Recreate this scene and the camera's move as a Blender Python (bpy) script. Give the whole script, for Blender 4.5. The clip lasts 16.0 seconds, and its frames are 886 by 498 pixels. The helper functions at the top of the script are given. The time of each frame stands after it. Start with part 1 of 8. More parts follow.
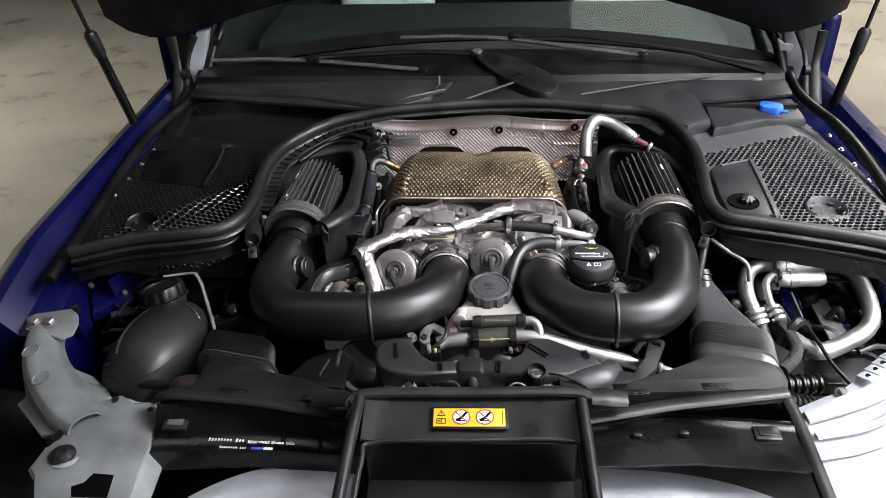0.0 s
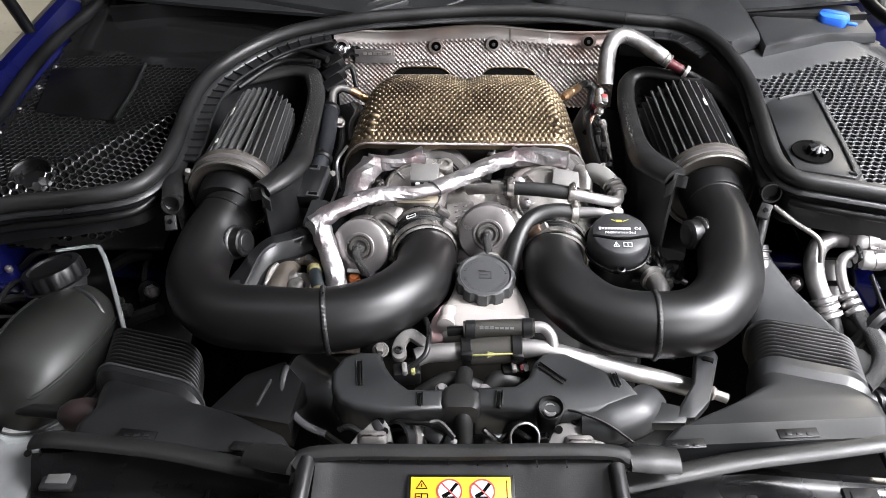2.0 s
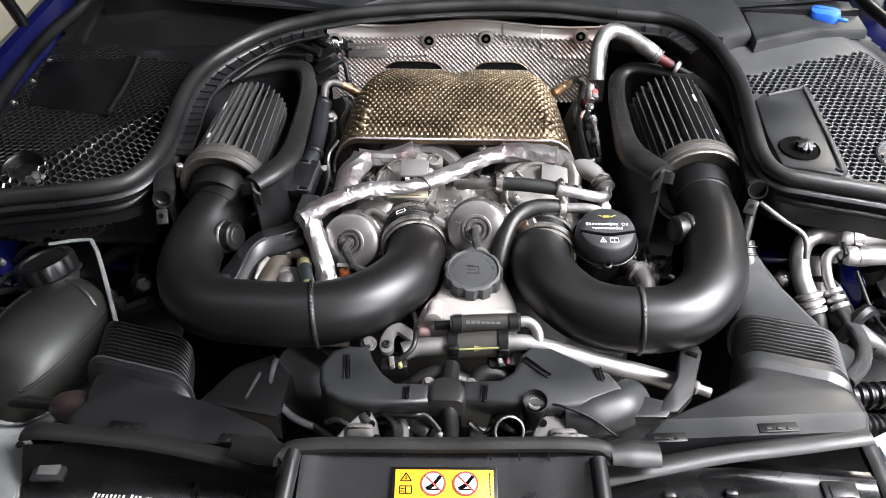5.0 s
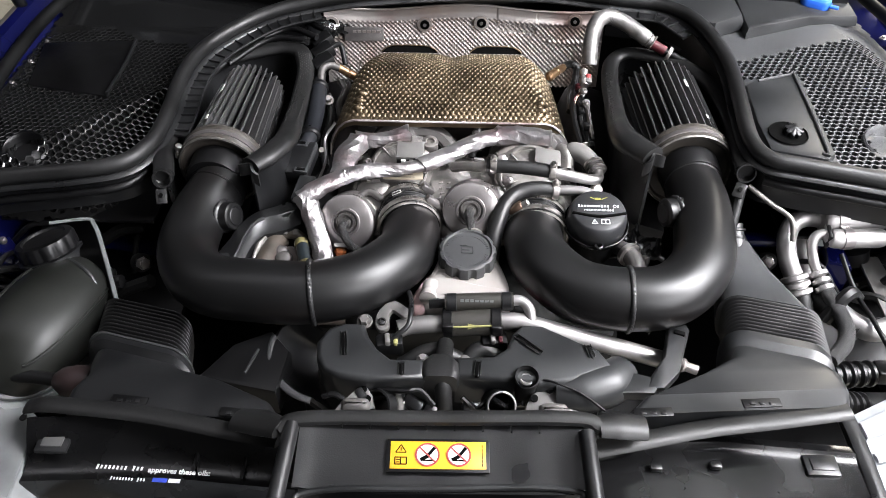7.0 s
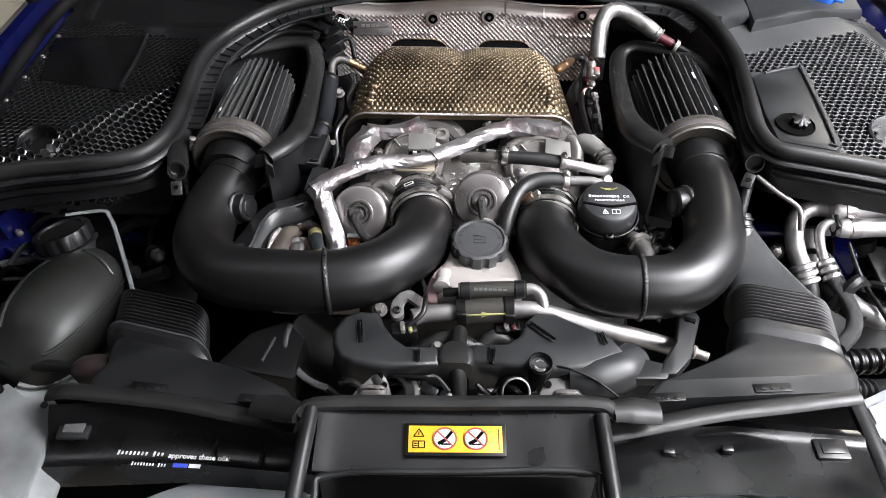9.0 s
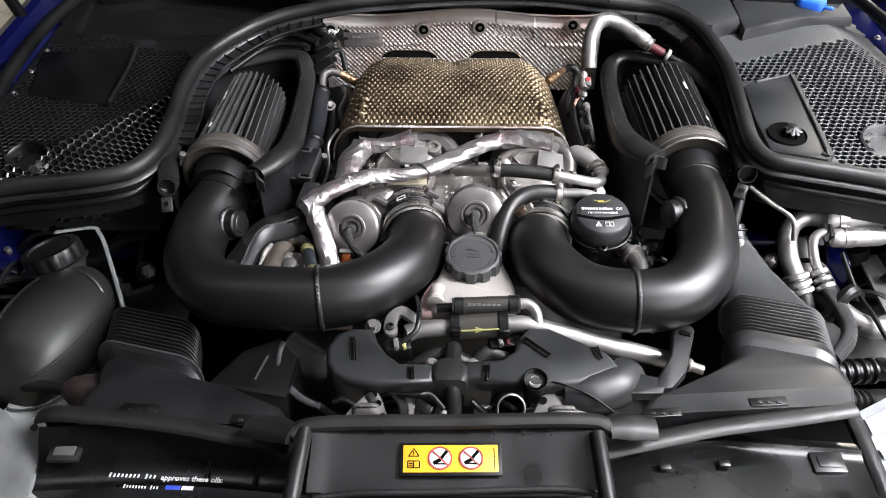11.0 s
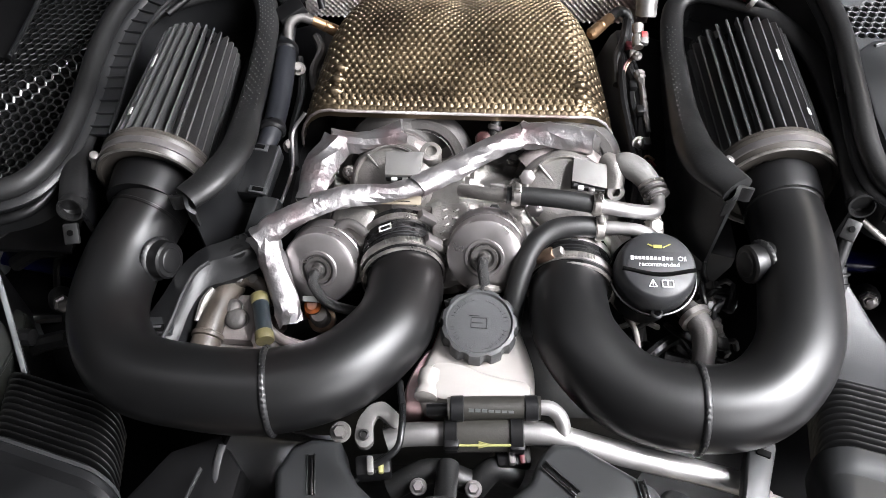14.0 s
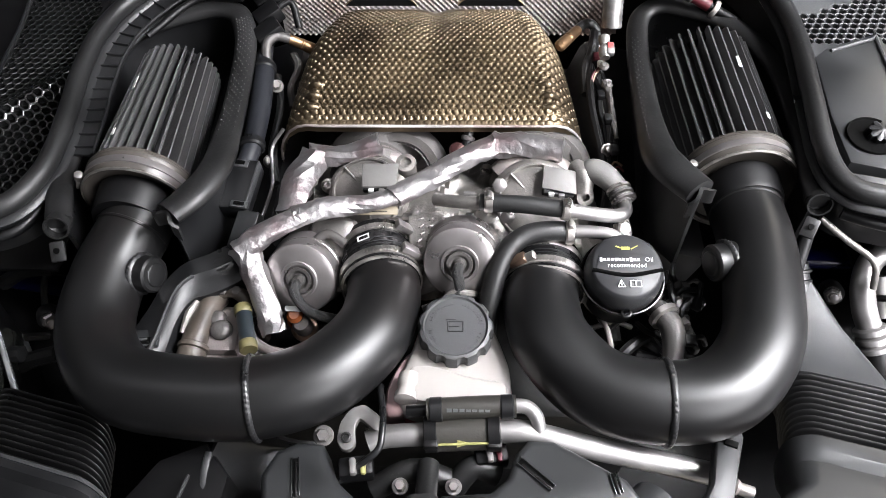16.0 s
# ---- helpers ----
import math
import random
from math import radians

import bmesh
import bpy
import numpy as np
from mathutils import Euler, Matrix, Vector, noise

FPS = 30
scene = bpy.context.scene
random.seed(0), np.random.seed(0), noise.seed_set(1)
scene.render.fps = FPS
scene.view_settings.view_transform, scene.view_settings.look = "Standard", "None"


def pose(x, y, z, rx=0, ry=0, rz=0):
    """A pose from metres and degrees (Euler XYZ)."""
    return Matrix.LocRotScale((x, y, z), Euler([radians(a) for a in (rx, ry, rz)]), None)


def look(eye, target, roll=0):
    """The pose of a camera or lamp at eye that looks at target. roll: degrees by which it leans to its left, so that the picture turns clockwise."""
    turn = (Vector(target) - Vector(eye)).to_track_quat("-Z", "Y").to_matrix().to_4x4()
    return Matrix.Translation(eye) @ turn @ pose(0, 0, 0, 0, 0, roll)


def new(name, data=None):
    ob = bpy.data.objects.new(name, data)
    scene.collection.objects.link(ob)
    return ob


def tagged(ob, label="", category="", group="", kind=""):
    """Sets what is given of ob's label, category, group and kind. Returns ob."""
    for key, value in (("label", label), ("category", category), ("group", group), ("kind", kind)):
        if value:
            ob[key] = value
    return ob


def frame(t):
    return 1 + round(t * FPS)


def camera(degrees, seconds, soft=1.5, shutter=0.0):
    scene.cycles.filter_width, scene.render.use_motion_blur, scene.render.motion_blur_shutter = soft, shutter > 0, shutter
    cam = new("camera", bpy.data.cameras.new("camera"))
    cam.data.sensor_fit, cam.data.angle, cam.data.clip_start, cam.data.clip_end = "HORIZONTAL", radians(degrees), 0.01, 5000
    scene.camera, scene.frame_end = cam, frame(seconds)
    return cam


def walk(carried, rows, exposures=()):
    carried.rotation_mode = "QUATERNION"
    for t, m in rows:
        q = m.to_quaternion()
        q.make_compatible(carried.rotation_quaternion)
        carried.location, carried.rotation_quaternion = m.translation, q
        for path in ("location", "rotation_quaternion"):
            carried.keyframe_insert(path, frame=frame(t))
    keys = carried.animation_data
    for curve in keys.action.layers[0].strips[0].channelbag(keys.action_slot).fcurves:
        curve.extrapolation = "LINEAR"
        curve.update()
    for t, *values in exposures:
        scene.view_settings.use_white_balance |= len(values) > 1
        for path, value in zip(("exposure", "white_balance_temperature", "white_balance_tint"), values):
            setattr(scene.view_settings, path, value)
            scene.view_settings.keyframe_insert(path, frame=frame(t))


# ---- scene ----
cam = camera(59.7, 16.0, soft=0.8)
METRES, EYE, TILT, LEAN, TURN = 0.9, 1.6, -33.0, 1.5, 3.0
ROWS = [
    (0.0, 0.0, 0.0, 0.0, -0.0, 0.0, -0.0),
    (0.5, -0.0171, 0.1826, 0.0724, -0.98, -2.82, -0.08),
    (1.0, -0.0083, 0.2848, 0.1086, -1.64, -5.21, -0.1),
    (1.5, 0.0008, 0.3377, 0.115, -1.67, -7.06, -0.23),
    (2.0, -0.0011, 0.351, 0.1156, -1.5, -8.34, -0.18),
    (2.5, 0.0046, 0.3464, 0.1149, -1.46, -8.76, -0.04),
    (3.0, 0.0135, 0.3473, 0.1168, -1.56, -8.8, 0.01),
    (3.5, 0.0116, 0.3448, 0.1208, -1.53, -8.83, -0.01),
    (6.0, 0.0152, 0.3327, 0.1164, -1.57, -9.88, -0.74),
    (6.5, 0.0144, 0.3215, 0.1159, -1.8, -10.22, -0.75),
    (7.0, 0.0122, 0.3188, 0.1178, -1.88, -10.01, -0.76),
    (7.5, 0.0083, 0.3209, 0.1195, -1.88, -9.88, -0.8),
    (8.0, 0.0006, 0.3229, 0.1184, -1.85, -9.93, -0.84),
    (8.5, -0.011, 0.3108, 0.111, -1.86, -10.12, -0.79),
    (11.0, -0.0054, 0.3126, 0.1226, -2.51, -9.88, -0.08),
    (11.5, -0.0243, 0.3366, 0.2021, -2.15, -9.56, -0.1),
    (12.0, 0.0073, 0.4504, 0.2399, -1.43, -11.55, -0.1),
    (12.5, 0.041, 0.5962, 0.2693, 0.09, -17.79, -0.0),
    (13.0, 0.032, 0.6511, 0.2869, 0.82, -19.77, -0.37),
    (13.5, 0.0294, 0.6653, 0.2894, 0.28, -20.86, -0.47),
    (14.0, 0.0293, 0.6534, 0.2872, -0.93, -21.34, -0.73),
    (14.5, 0.0266, 0.6331, 0.286, -1.55, -21.43, -0.71),
    (15.0, 0.031, 0.6191, 0.2876, -1.8, -20.78, -0.63),
    (15.5, 0.0327, 0.6195, 0.284, -2.06, -20.51, -0.29),
    (16.0, 0.0431, 0.6237, 0.2917, -2.22, -20.37, 0.45),
]
MORE = [
    (3.7, look((-0.0064, 0.3194, 1.5201), (-0.037, 1.0641, 0.8534), -0.71)),
    (5.8, look((-0.0062, 0.3123, 1.5266), (-0.0345, 1.0475, 0.8493), -0.28)),
    (8.7, look((-0.0252, 0.2822, 1.533), (-0.0474, 1.0108, 0.8484), 0.13)),
    (10.8, look((-0.0141, 0.2826, 1.5328), (-0.0273, 1.0172, 0.8544), -0.10)),
]
POSES = [(t, pose(0, 0, EYE, TILT, LEAN, TURN) @ pose(METRES * x, METRES * y, METRES * z, 90 + pitch, roll, yaw)) for t, x, y, z, yaw, pitch, roll in ROWS]
walk(cam, sorted(POSES + MORE, key=lambda row: row[0]),
     [(0.0, -0.06), (0.5, -0.01), (1.0, 0.04), (1.5, 0.38), (2.0, 0.40), (3.0, 0.45), (3.7, 0.45), (6.0, 0.46), (6.5, 0.33), (7.0, 0.28), (8.5, 0.13), (11.0, 0.14), (11.5, 0.22), (12.5, 0.46), (13.5, 0.42), (16.0, 0.39)])

# ---- world, lights ----
world = bpy.data.worlds.new("garage_air")
scene.world = world
world.use_nodes = True
world.node_tree.nodes["Background"].inputs[0].default_value = (0.5, 0.55, 0.6, 1)
world.node_tree.nodes["Background"].inputs[1].default_value = 0.007


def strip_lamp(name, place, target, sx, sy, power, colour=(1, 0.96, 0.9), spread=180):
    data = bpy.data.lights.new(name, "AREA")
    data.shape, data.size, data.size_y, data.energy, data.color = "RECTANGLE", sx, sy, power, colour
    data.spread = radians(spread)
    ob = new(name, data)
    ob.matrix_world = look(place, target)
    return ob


# Lamps out of view, added to match the brightness; two hang at mid-height.
strip_lamp("unseen_lamp", (2.1, 0.8, 2.3), (1.1, 1.0, 0.85), 1.0, 2.4, 76, (0.965, 0.96, 1.0), 75)
strip_lamp("unseen_lamp", (-1.15, 1.0, 3.0), (-1.0, 1.0, 0), 0.5, 2.2, 6, (0.955, 0.94, 1.0))
strip_lamp("unseen_lamp", (2.0, -0.5, 2.2), (0.35, 0.85, 0.8), 2.1, 1.5, 90, (0.965, 0.96, 1.0))
# Added out of view to brighten the rear right.
strip_lamp("unseen_lamp", (2.9, 4.9, 3.1), (2.7, 4.4, 0), 1.4, 2.0, 210, (1.0, 0.94, 0.85))
# Ceiling panel, known from its mirror image in the windscreen.
strip_lamp("unseen_lamp", (0.76, 2.55, 3.15), (0.76, 2.55, 0), 1.1, 1.3, 7, (0.93, 1.0, 0.97))
# Added out of view, only to brighten the floor on the left.
strip_lamp("unseen_lamp", (-4.6, 2.2, 3.1), (-4.2, 2.6, 0), 0.4, 1.8, 125, (1.0, 0.98, 0.94), 95)

# ---- materials ----
MATS = {}


def mat(name, colour, rough=0.5, metal=0.0, var=0.25, scale=14.0, fine=220.0, bump=0.15, spec=0.5, coat=0.0,
        tint=None, speck=0.0, rvar=0.12, depth=0.0006):
    """A surface with broad stains or tints and fine grain in colour, roughness and relief."""
    m = bpy.data.materials.new(name)
    m.use_nodes = True
    nt = m.node_tree
    bs = nt.nodes["Principled BSDF"]
    tc = nt.nodes.new("ShaderNodeTexCoord")
    big = nt.nodes.new("ShaderNodeTexNoise")
    big.inputs["Scale"].default_value, big.inputs["Detail"].default_value = scale, 4
    small = nt.nodes.new("ShaderNodeTexNoise")
    small.inputs["Scale"].default_value, small.inputs["Detail"].default_value = fine, 3
    for n in (big, small):
        nt.links.new(tc.outputs["Object"], n.inputs["Vector"])
    ramp = nt.nodes.new("ShaderNodeValToRGB")
    c2 = tint or tuple(c * (1 - var) for c in colour)
    c3 = tuple(min(1, c * (1 + var)) for c in colour)
    ramp.color_ramp.elements[0].position, ramp.color_ramp.elements[0].color = 0.3, (*c2, 1)
    ramp.color_ramp.elements[1].position, ramp.color_ramp.elements[1].color = 0.68, (*c3, 1)
    mid = ramp.color_ramp.elements.new(0.5)
    mid.color = (*colour, 1)
    nt.links.new(big.outputs["Fac"], ramp.inputs["Fac"])
    last = ramp.outputs["Color"]
    if speck:
        dust = nt.nodes.new("ShaderNodeTexNoise")
        dust.inputs["Scale"].default_value, dust.inputs["Detail"].default_value = fine * 1.7, 6
        nt.links.new(tc.outputs["Object"], dust.inputs["Vector"])
        cut = nt.nodes.new("ShaderNodeMapRange")
        cut.inputs["From Min"].default_value, cut.inputs["From Max"].default_value = 0.6, 0.75
        cut.inputs["To Max"].default_value = speck
        nt.links.new(dust.outputs["Fac"], cut.inputs["Value"])
        mix = nt.nodes.new("ShaderNodeMix")
        mix.data_type = "RGBA"
        mix.inputs["B"].default_value = (0.33, 0.31, 0.28, 1)
        nt.links.new(cut.outputs["Result"], mix.inputs["Factor"])
        nt.links.new(last, mix.inputs["A"])
        last = mix.outputs["Result"]
    nt.links.new(last, bs.inputs["Base Color"])
    rr = nt.nodes.new("ShaderNodeMapRange")
    rr.inputs["From Min"].default_value, rr.inputs["From Max"].default_value = 0.3, 0.7
    rr.inputs["To Min"].default_value, rr.inputs["To Max"].default_value = max(0.03, rough - rvar), min(1, rough + rvar)
    nt.links.new(big.outputs["Fac"], rr.inputs["Value"])
    nt.links.new(rr.outputs["Result"], bs.inputs["Roughness"])
    bs.inputs["Metallic"].default_value = metal
    bs.inputs["Specular IOR Level"].default_value = spec
    bs.inputs["Coat Weight"].default_value = coat
    bs.inputs["Coat Roughness"].default_value = 0.06
    if bump:
        bm_ = nt.nodes.new("ShaderNodeBump")
        bm_.inputs["Strength"].default_value, bm_.inputs["Distance"].default_value = bump, depth
        nt.links.new(small.outputs["Fac"], bm_.inputs["Height"])
        nt.links.new(bm_.outputs["Normal"], bs.inputs["Normal"])
    MATS[name] = m
    return m


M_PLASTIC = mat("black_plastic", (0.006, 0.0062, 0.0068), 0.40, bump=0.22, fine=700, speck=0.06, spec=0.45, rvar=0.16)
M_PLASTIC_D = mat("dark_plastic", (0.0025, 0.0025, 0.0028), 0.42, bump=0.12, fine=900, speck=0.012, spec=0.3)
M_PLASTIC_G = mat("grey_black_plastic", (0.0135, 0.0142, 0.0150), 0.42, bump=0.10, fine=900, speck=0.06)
# Far paler than M_VENT: the right cover's glossy reflection is put into this colour.
M_COVER = mat("grained_plastic_with_sheen", (0.033, 0.034, 0.0355), 0.46, bump=0.35, fine=1400, scale=10, speck=0.05, spec=0.6)
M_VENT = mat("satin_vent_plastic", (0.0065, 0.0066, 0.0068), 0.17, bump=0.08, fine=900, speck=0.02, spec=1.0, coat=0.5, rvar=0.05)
M_RUBBER = mat("rubber", (0.0078, 0.0078, 0.008), 0.45, bump=0.25, fine=300, speck=0.08, spec=0.42)
# The tint paints a faint reddish reflection into the pipe's colour, in patches.
M_PIPE = mat("satin_black_pipe", (0.0046, 0.0046, 0.0048), 0.37, bump=0.03, fine=700, rvar=0.06, spec=0.44, speck=0.02, scale=7, tint=(0.0068, 0.0054, 0.0052))
M_WELD = mat("weld_bead", (0.012, 0.012, 0.0125), 0.36, bump=0.3, fine=700, spec=0.6)
M_ALU = mat("cast_aluminium", (0.235, 0.222, 0.210), 0.46, metal=0.7, bump=0.7, fine=420, scale=30, var=0.35)
M_CAST_D = mat("heat_dulled_casting", (0.085, 0.08, 0.077), 0.55, metal=0.5, bump=0.6, fine=420, scale=24, var=0.35)
M_ALU_B = mat("bright_aluminium", (0.31, 0.30, 0.297), 0.46, metal=0.85, bump=0.25, fine=300, scale=22)
M_STEEL = mat("turned_steel", (0.27, 0.252, 0.25), 0.36, metal=0.8, bump=0.2, fine=260, scale=40, var=0.12)
M_FOIL = mat("foil", (0.295, 0.283, 0.286), 0.40, metal=0.88, bump=0.65, fine=110, scale=26, depth=0.003, var=0.18, rvar=0.10, tint=(0.30, 0.235, 0.245))
M_BRONZE = mat("heat_tinted_sheet", (0.142, 0.110, 0.072), 0.42, metal=0.95, tint=(0.07, 0.052, 0.036), scale=9, fine=300, bump=0.2)
M_SILVER = mat("embossed_silver_sheet", (0.43, 0.40, 0.385), 0.5, metal=0.65, scale=8, fine=300, bump=0.2, tint=(0.34, 0.26, 0.235))
M_BRASS = mat("brass", (0.25, 0.155, 0.085), 0.40, metal=0.9, scale=60)
M_COPPER = mat("copper_clamp", (0.20, 0.135, 0.10), 0.40, metal=0.9, scale=60)
M_BLUE = mat("blue_paint", (0.0014, 0.0022, 0.031), 0.3, var=0.2, spec=0.3, coat=0.15, bump=0.0, scale=5)
M_GREY = mat("primed_metal", (0.155, 0.163, 0.164), 0.5, metal=0.3, scale=16, var=0.32, bump=0.10, fine=300, speck=0.05)
M_WHITE = mat("white_tank_plastic", (0.29, 0.272, 0.258), 0.36, scale=9, var=0.12, bump=0.1, fine=300)
M_PINK = mat("pink_coolant", (0.27, 0.075, 0.095), 0.35, scale=12, var=0.25, bump=0.05)
M_BOTTLE = mat("olive_black_tank", (0.0078, 0.0084, 0.0073), 0.46, spec=0.38, bump=0.06, fine=900, speck=0.05)
M_YELLOW = mat("yellow_label", (0.72, 0.37, 0.02), 0.4, var=0.05, bump=0.0)
# Print ink; also painted shade inside slots, wells, holes and bellows gaps.
M_INK_SHADE = mat("black_ink_and_shade", (0.0015, 0.0015, 0.0015), 0.7, var=0.05, bump=0.0, spec=0.04)
M_LABELW = mat("white_print", (0.52, 0.52, 0.51), 0.55, var=0.1, bump=0.0)
M_YINK = mat("yellow_print", (0.26, 0.24, 0.05), 0.5, var=0.15, bump=0.0)
M_ROSE = mat("rose_tinted_tank", (0.25, 0.165, 0.165), 0.35, scale=10, var=0.2, bump=0.05)
M_SIGNRED = mat("sign_red", (0.30, 0.04, 0.04), 0.45, var=0.1, bump=0.0)
M_RED = mat("red_plastic", (0.065, 0.009, 0.013), 0.45, var=0.2, bump=0.05)
M_BLUECAP = mat("blue_plastic_cap", (0.02, 0.11, 0.55), 0.35, var=0.1, bump=0.1)
M_PLEAT = mat("filter_cotton", (0.040, 0.0395, 0.040), 0.42, var=0.3, spec=0.9, scale=70, bump=0.5, fine=1200, speck=0.06)
M_RING = mat("filter_collar", (0.042, 0.037, 0.032), 0.40, scale=20, bump=0.2, fine=300)
M_FLOOR = mat("stained_concrete", (0.40, 0.37, 0.31), 0.7, var=0.22, scale=1.1, fine=26, bump=0.5, depth=0.006)
M_WALL = mat("painted_wall", (0.06, 0.06, 0.058), 0.8, scale=1.2, var=0.12, fine=90)
M_DARK = mat("oily_dark_metal", (0.008, 0.008, 0.008), 0.5, metal=0.3, scale=25, bump=0.5, fine=200, speck=0.04)
M_LEATHER = mat("grey_leather", (0.72, 0.80, 0.76), 0.5, scale=10, bump=0.4, fine=300)
M_PALE = mat("pale_bare_sheet", (0.33, 0.345, 0.365), 0.40, metal=0.4, scale=11, bump=0.3, fine=260, var=0.24, speck=0.05)
M_CABIN = mat("cabin_trim", (0.006, 0.008, 0.007), 0.7, scale=8, fine=300)
M_SENSOR = mat("sensor_grey", (0.118, 0.114, 0.110), 0.5, metal=0.2, bump=0.3)
M_GLOSS = mat("glossy_black_panel", (0.0035, 0.0035, 0.0038), 0.26, bump=0.05, fine=900, speck=0.03, scale=14)
M_SLEEVE = mat("brown_black_sleeve", (0.021, 0.0195, 0.0165), 0.5, bump=0.5, fine=300)
M_BAND = mat("worn_clamp_steel", (0.40, 0.38, 0.36), 0.36, metal=0.9, scale=60, var=0.4, bump=0.3, fine=500)
M_SILICONE = mat("black_silicone", (0.006, 0.006, 0.0062), 0.27, bump=0.1, fine=500, spec=0.5, scale=40)
M_FOLD = mat("bellows_rubber", (0.0045, 0.0045, 0.0047), 0.36, bump=0.1, fine=700, spec=0.75, speck=0.02)
M_ELBOW = mat("grey_elbow_rubber", (0.135, 0.130, 0.124), 0.55, bump=0.4, fine=500, scale=40)
M_CAPFACE = mat("slate_cap_plastic", (0.014, 0.0145, 0.016), 0.46, bump=0.3, fine=1600, scale=30, spec=0.45)
M_ARROW = mat("faded_yellow_print", (0.20, 0.19, 0.07), 0.55, var=0.2, bump=0)
M_CASTWARM = mat("warm_cast_alloy", (0.21, 0.185, 0.178), 0.52, metal=0.45, bump=0.6, fine=420, scale=26, var=0.35)
M_OILY = mat("oily_brown_hose", (0.045, 0.037, 0.030), 0.42, bump=0.4, fine=300, scale=40, var=0.45)
M_STAMP = mat("dull_stamped_sheet", (0.23, 0.215, 0.21), 0.5, metal=0.5, scale=30, bump=0.2)
M_WOUND = mat("wound_foil_wrap", (0.225, 0.218, 0.212), 0.48, metal=0.8, scale=60, var=0.35, bump=0.5, fine=300)
M_DOT = mat("dusty_dot", (0.06, 0.06, 0.058), 0.6, bump=0)
M_BLADE = mat("wiper_blade_back", (0.06, 0.06, 0.06), 0.5)
M_WRAP = mat("braided_sleeve", (0.028, 0.028, 0.028), 0.5, metal=0.3, scale=200, fine=1200, bump=1.0, depth=0.002)

nt = M_FLOOR.node_tree
blot = nt.nodes.new("ShaderNodeTexNoise")
blot.inputs["Scale"].default_value, blot.inputs["Detail"].default_value, blot.inputs["Roughness"].default_value = 3.6, 10, 0.7
cut = nt.nodes.new("ShaderNodeMapRange")
cut.inputs["From Min"].default_value, cut.inputs["From Max"].default_value, cut.inputs["To Max"].default_value = 0.55, 0.68, 0.85
mul = nt.nodes.new("ShaderNodeMix")
mul.data_type = "RGBA"
mul.inputs["B"].default_value = (0.13, 0.115, 0.09, 1)
src = nt.nodes["Principled BSDF"].inputs["Base Color"].links[0].from_socket
nt.links.new(nt.nodes["Texture Coordinate"].outputs["Object"], blot.inputs["Vector"])
nt.links.new(blot.outputs["Fac"], cut.inputs["Value"])
nt.links.new(cut.outputs["Result"], mul.inputs["Factor"])
nt.links.new(src, mul.inputs["A"])
nt.links.new(mul.outputs["Result"], nt.nodes["Principled BSDF"].inputs["Base Color"])


def glass_mat(name, colour):
    m = bpy.data.materials.new(name)
    m.use_nodes = True
    bs = m.node_tree.nodes["Principled BSDF"]
    bs.inputs["Base Color"].default_value = (*colour, 1)
    bs.inputs["Roughness"].default_value = 0.03
    bs.inputs["Transmission Weight"].default_value = 1.0
    bs.inputs["IOR"].default_value = 1.45
    return m


M_GLASS = glass_mat("tinted_glass", (0.82, 0.95, 0.89))

# ---- shapes ----


def V(*a):
    return Vector(a)


def spline(pts, steps):
    """Points along a smooth curve through pts."""
    p = [Vector(q) for q in pts]
    p = [2 * p[0] - p[1]] + p + [2 * p[-1] - p[-2]]
    out = []
    for i in range(1, len(p) - 2):
        a, b, c, d = p[i - 1:i + 3]
        for k in range(steps):
            t = k / steps
            out.append(0.5 * (2 * b + (c - a) * t + (2 * a - 5 * b + 4 * c - d) * t * t + (3 * b - a - 3 * c + d) * t ** 3))
    out.append(p[-2])
    return out


def bridge(bm, rings, caps=True, loop=True):
    for r0, r1 in zip(rings, rings[1:]):
        n = len(r0)
        for i in range(n if loop else n - 1):
            j = (i + 1) % n
            bm.faces.new((r0[i], r0[j], r1[j], r1[i]))
    if caps and loop:
        bm.faces.new(rings[0][::-1])
        bm.faces.new(rings[-1])


def sweep(pts, r, seg=16, steps=6, bm=None, caps=True, jitter=0.0, flat=1.0, rough_seed=0):
    """A round bar along a smooth curve; r one radius or one for each given point; jitter crumples it; flat squashes it upright."""
    bm = bm or bmesh.new()
    path = spline(pts, steps) if steps > 1 else [Vector(q) for q in pts]
    rad = [r] * len(path) if not isinstance(r, (list, tuple)) else list(np.interp(np.linspace(0, len(r) - 1, len(path)), range(len(r)), r))
    rnd = random.Random(rough_seed)
    rings, up = [], None
    for i, q in enumerate(path):
        t = (path[min(i + 1, len(path) - 1)] - path[max(i - 1, 0)]).normalized()
        if up is None:
            up = Vector((0, 0, 1)) if abs(t.z) < 0.9 else Vector((0, 1, 0))
        up = (up - t * up.dot(t)).normalized()
        side = t.cross(up)
        ring = []
        for k in range(seg):
            a = 2 * math.pi * k / seg
            rr = rad[i]
            if jitter:
                w = Vector((3 * math.cos(a), 3 * math.sin(a), i * 0.55 + rough_seed * 7.3))
                rr *= 1 + jitter * (1.6 * noise.noise(w) + 0.9 * abs(noise.noise(w * 2.3)) + rnd.uniform(-0.25, 0.25))
            ring.append(bm.verts.new(q + side * math.cos(a) * rr + up * math.sin(a) * rr * flat))
        rings.append(ring)
    bridge(bm, rings, caps)
    return bm


def axes_of(axis):
    a = Vector(axis).normalized()
    u = a.cross(Vector((0, 0, 1)) if abs(a.z) < 0.95 else Vector((0, 1, 0))).normalized()
    return a, u, a.cross(u)


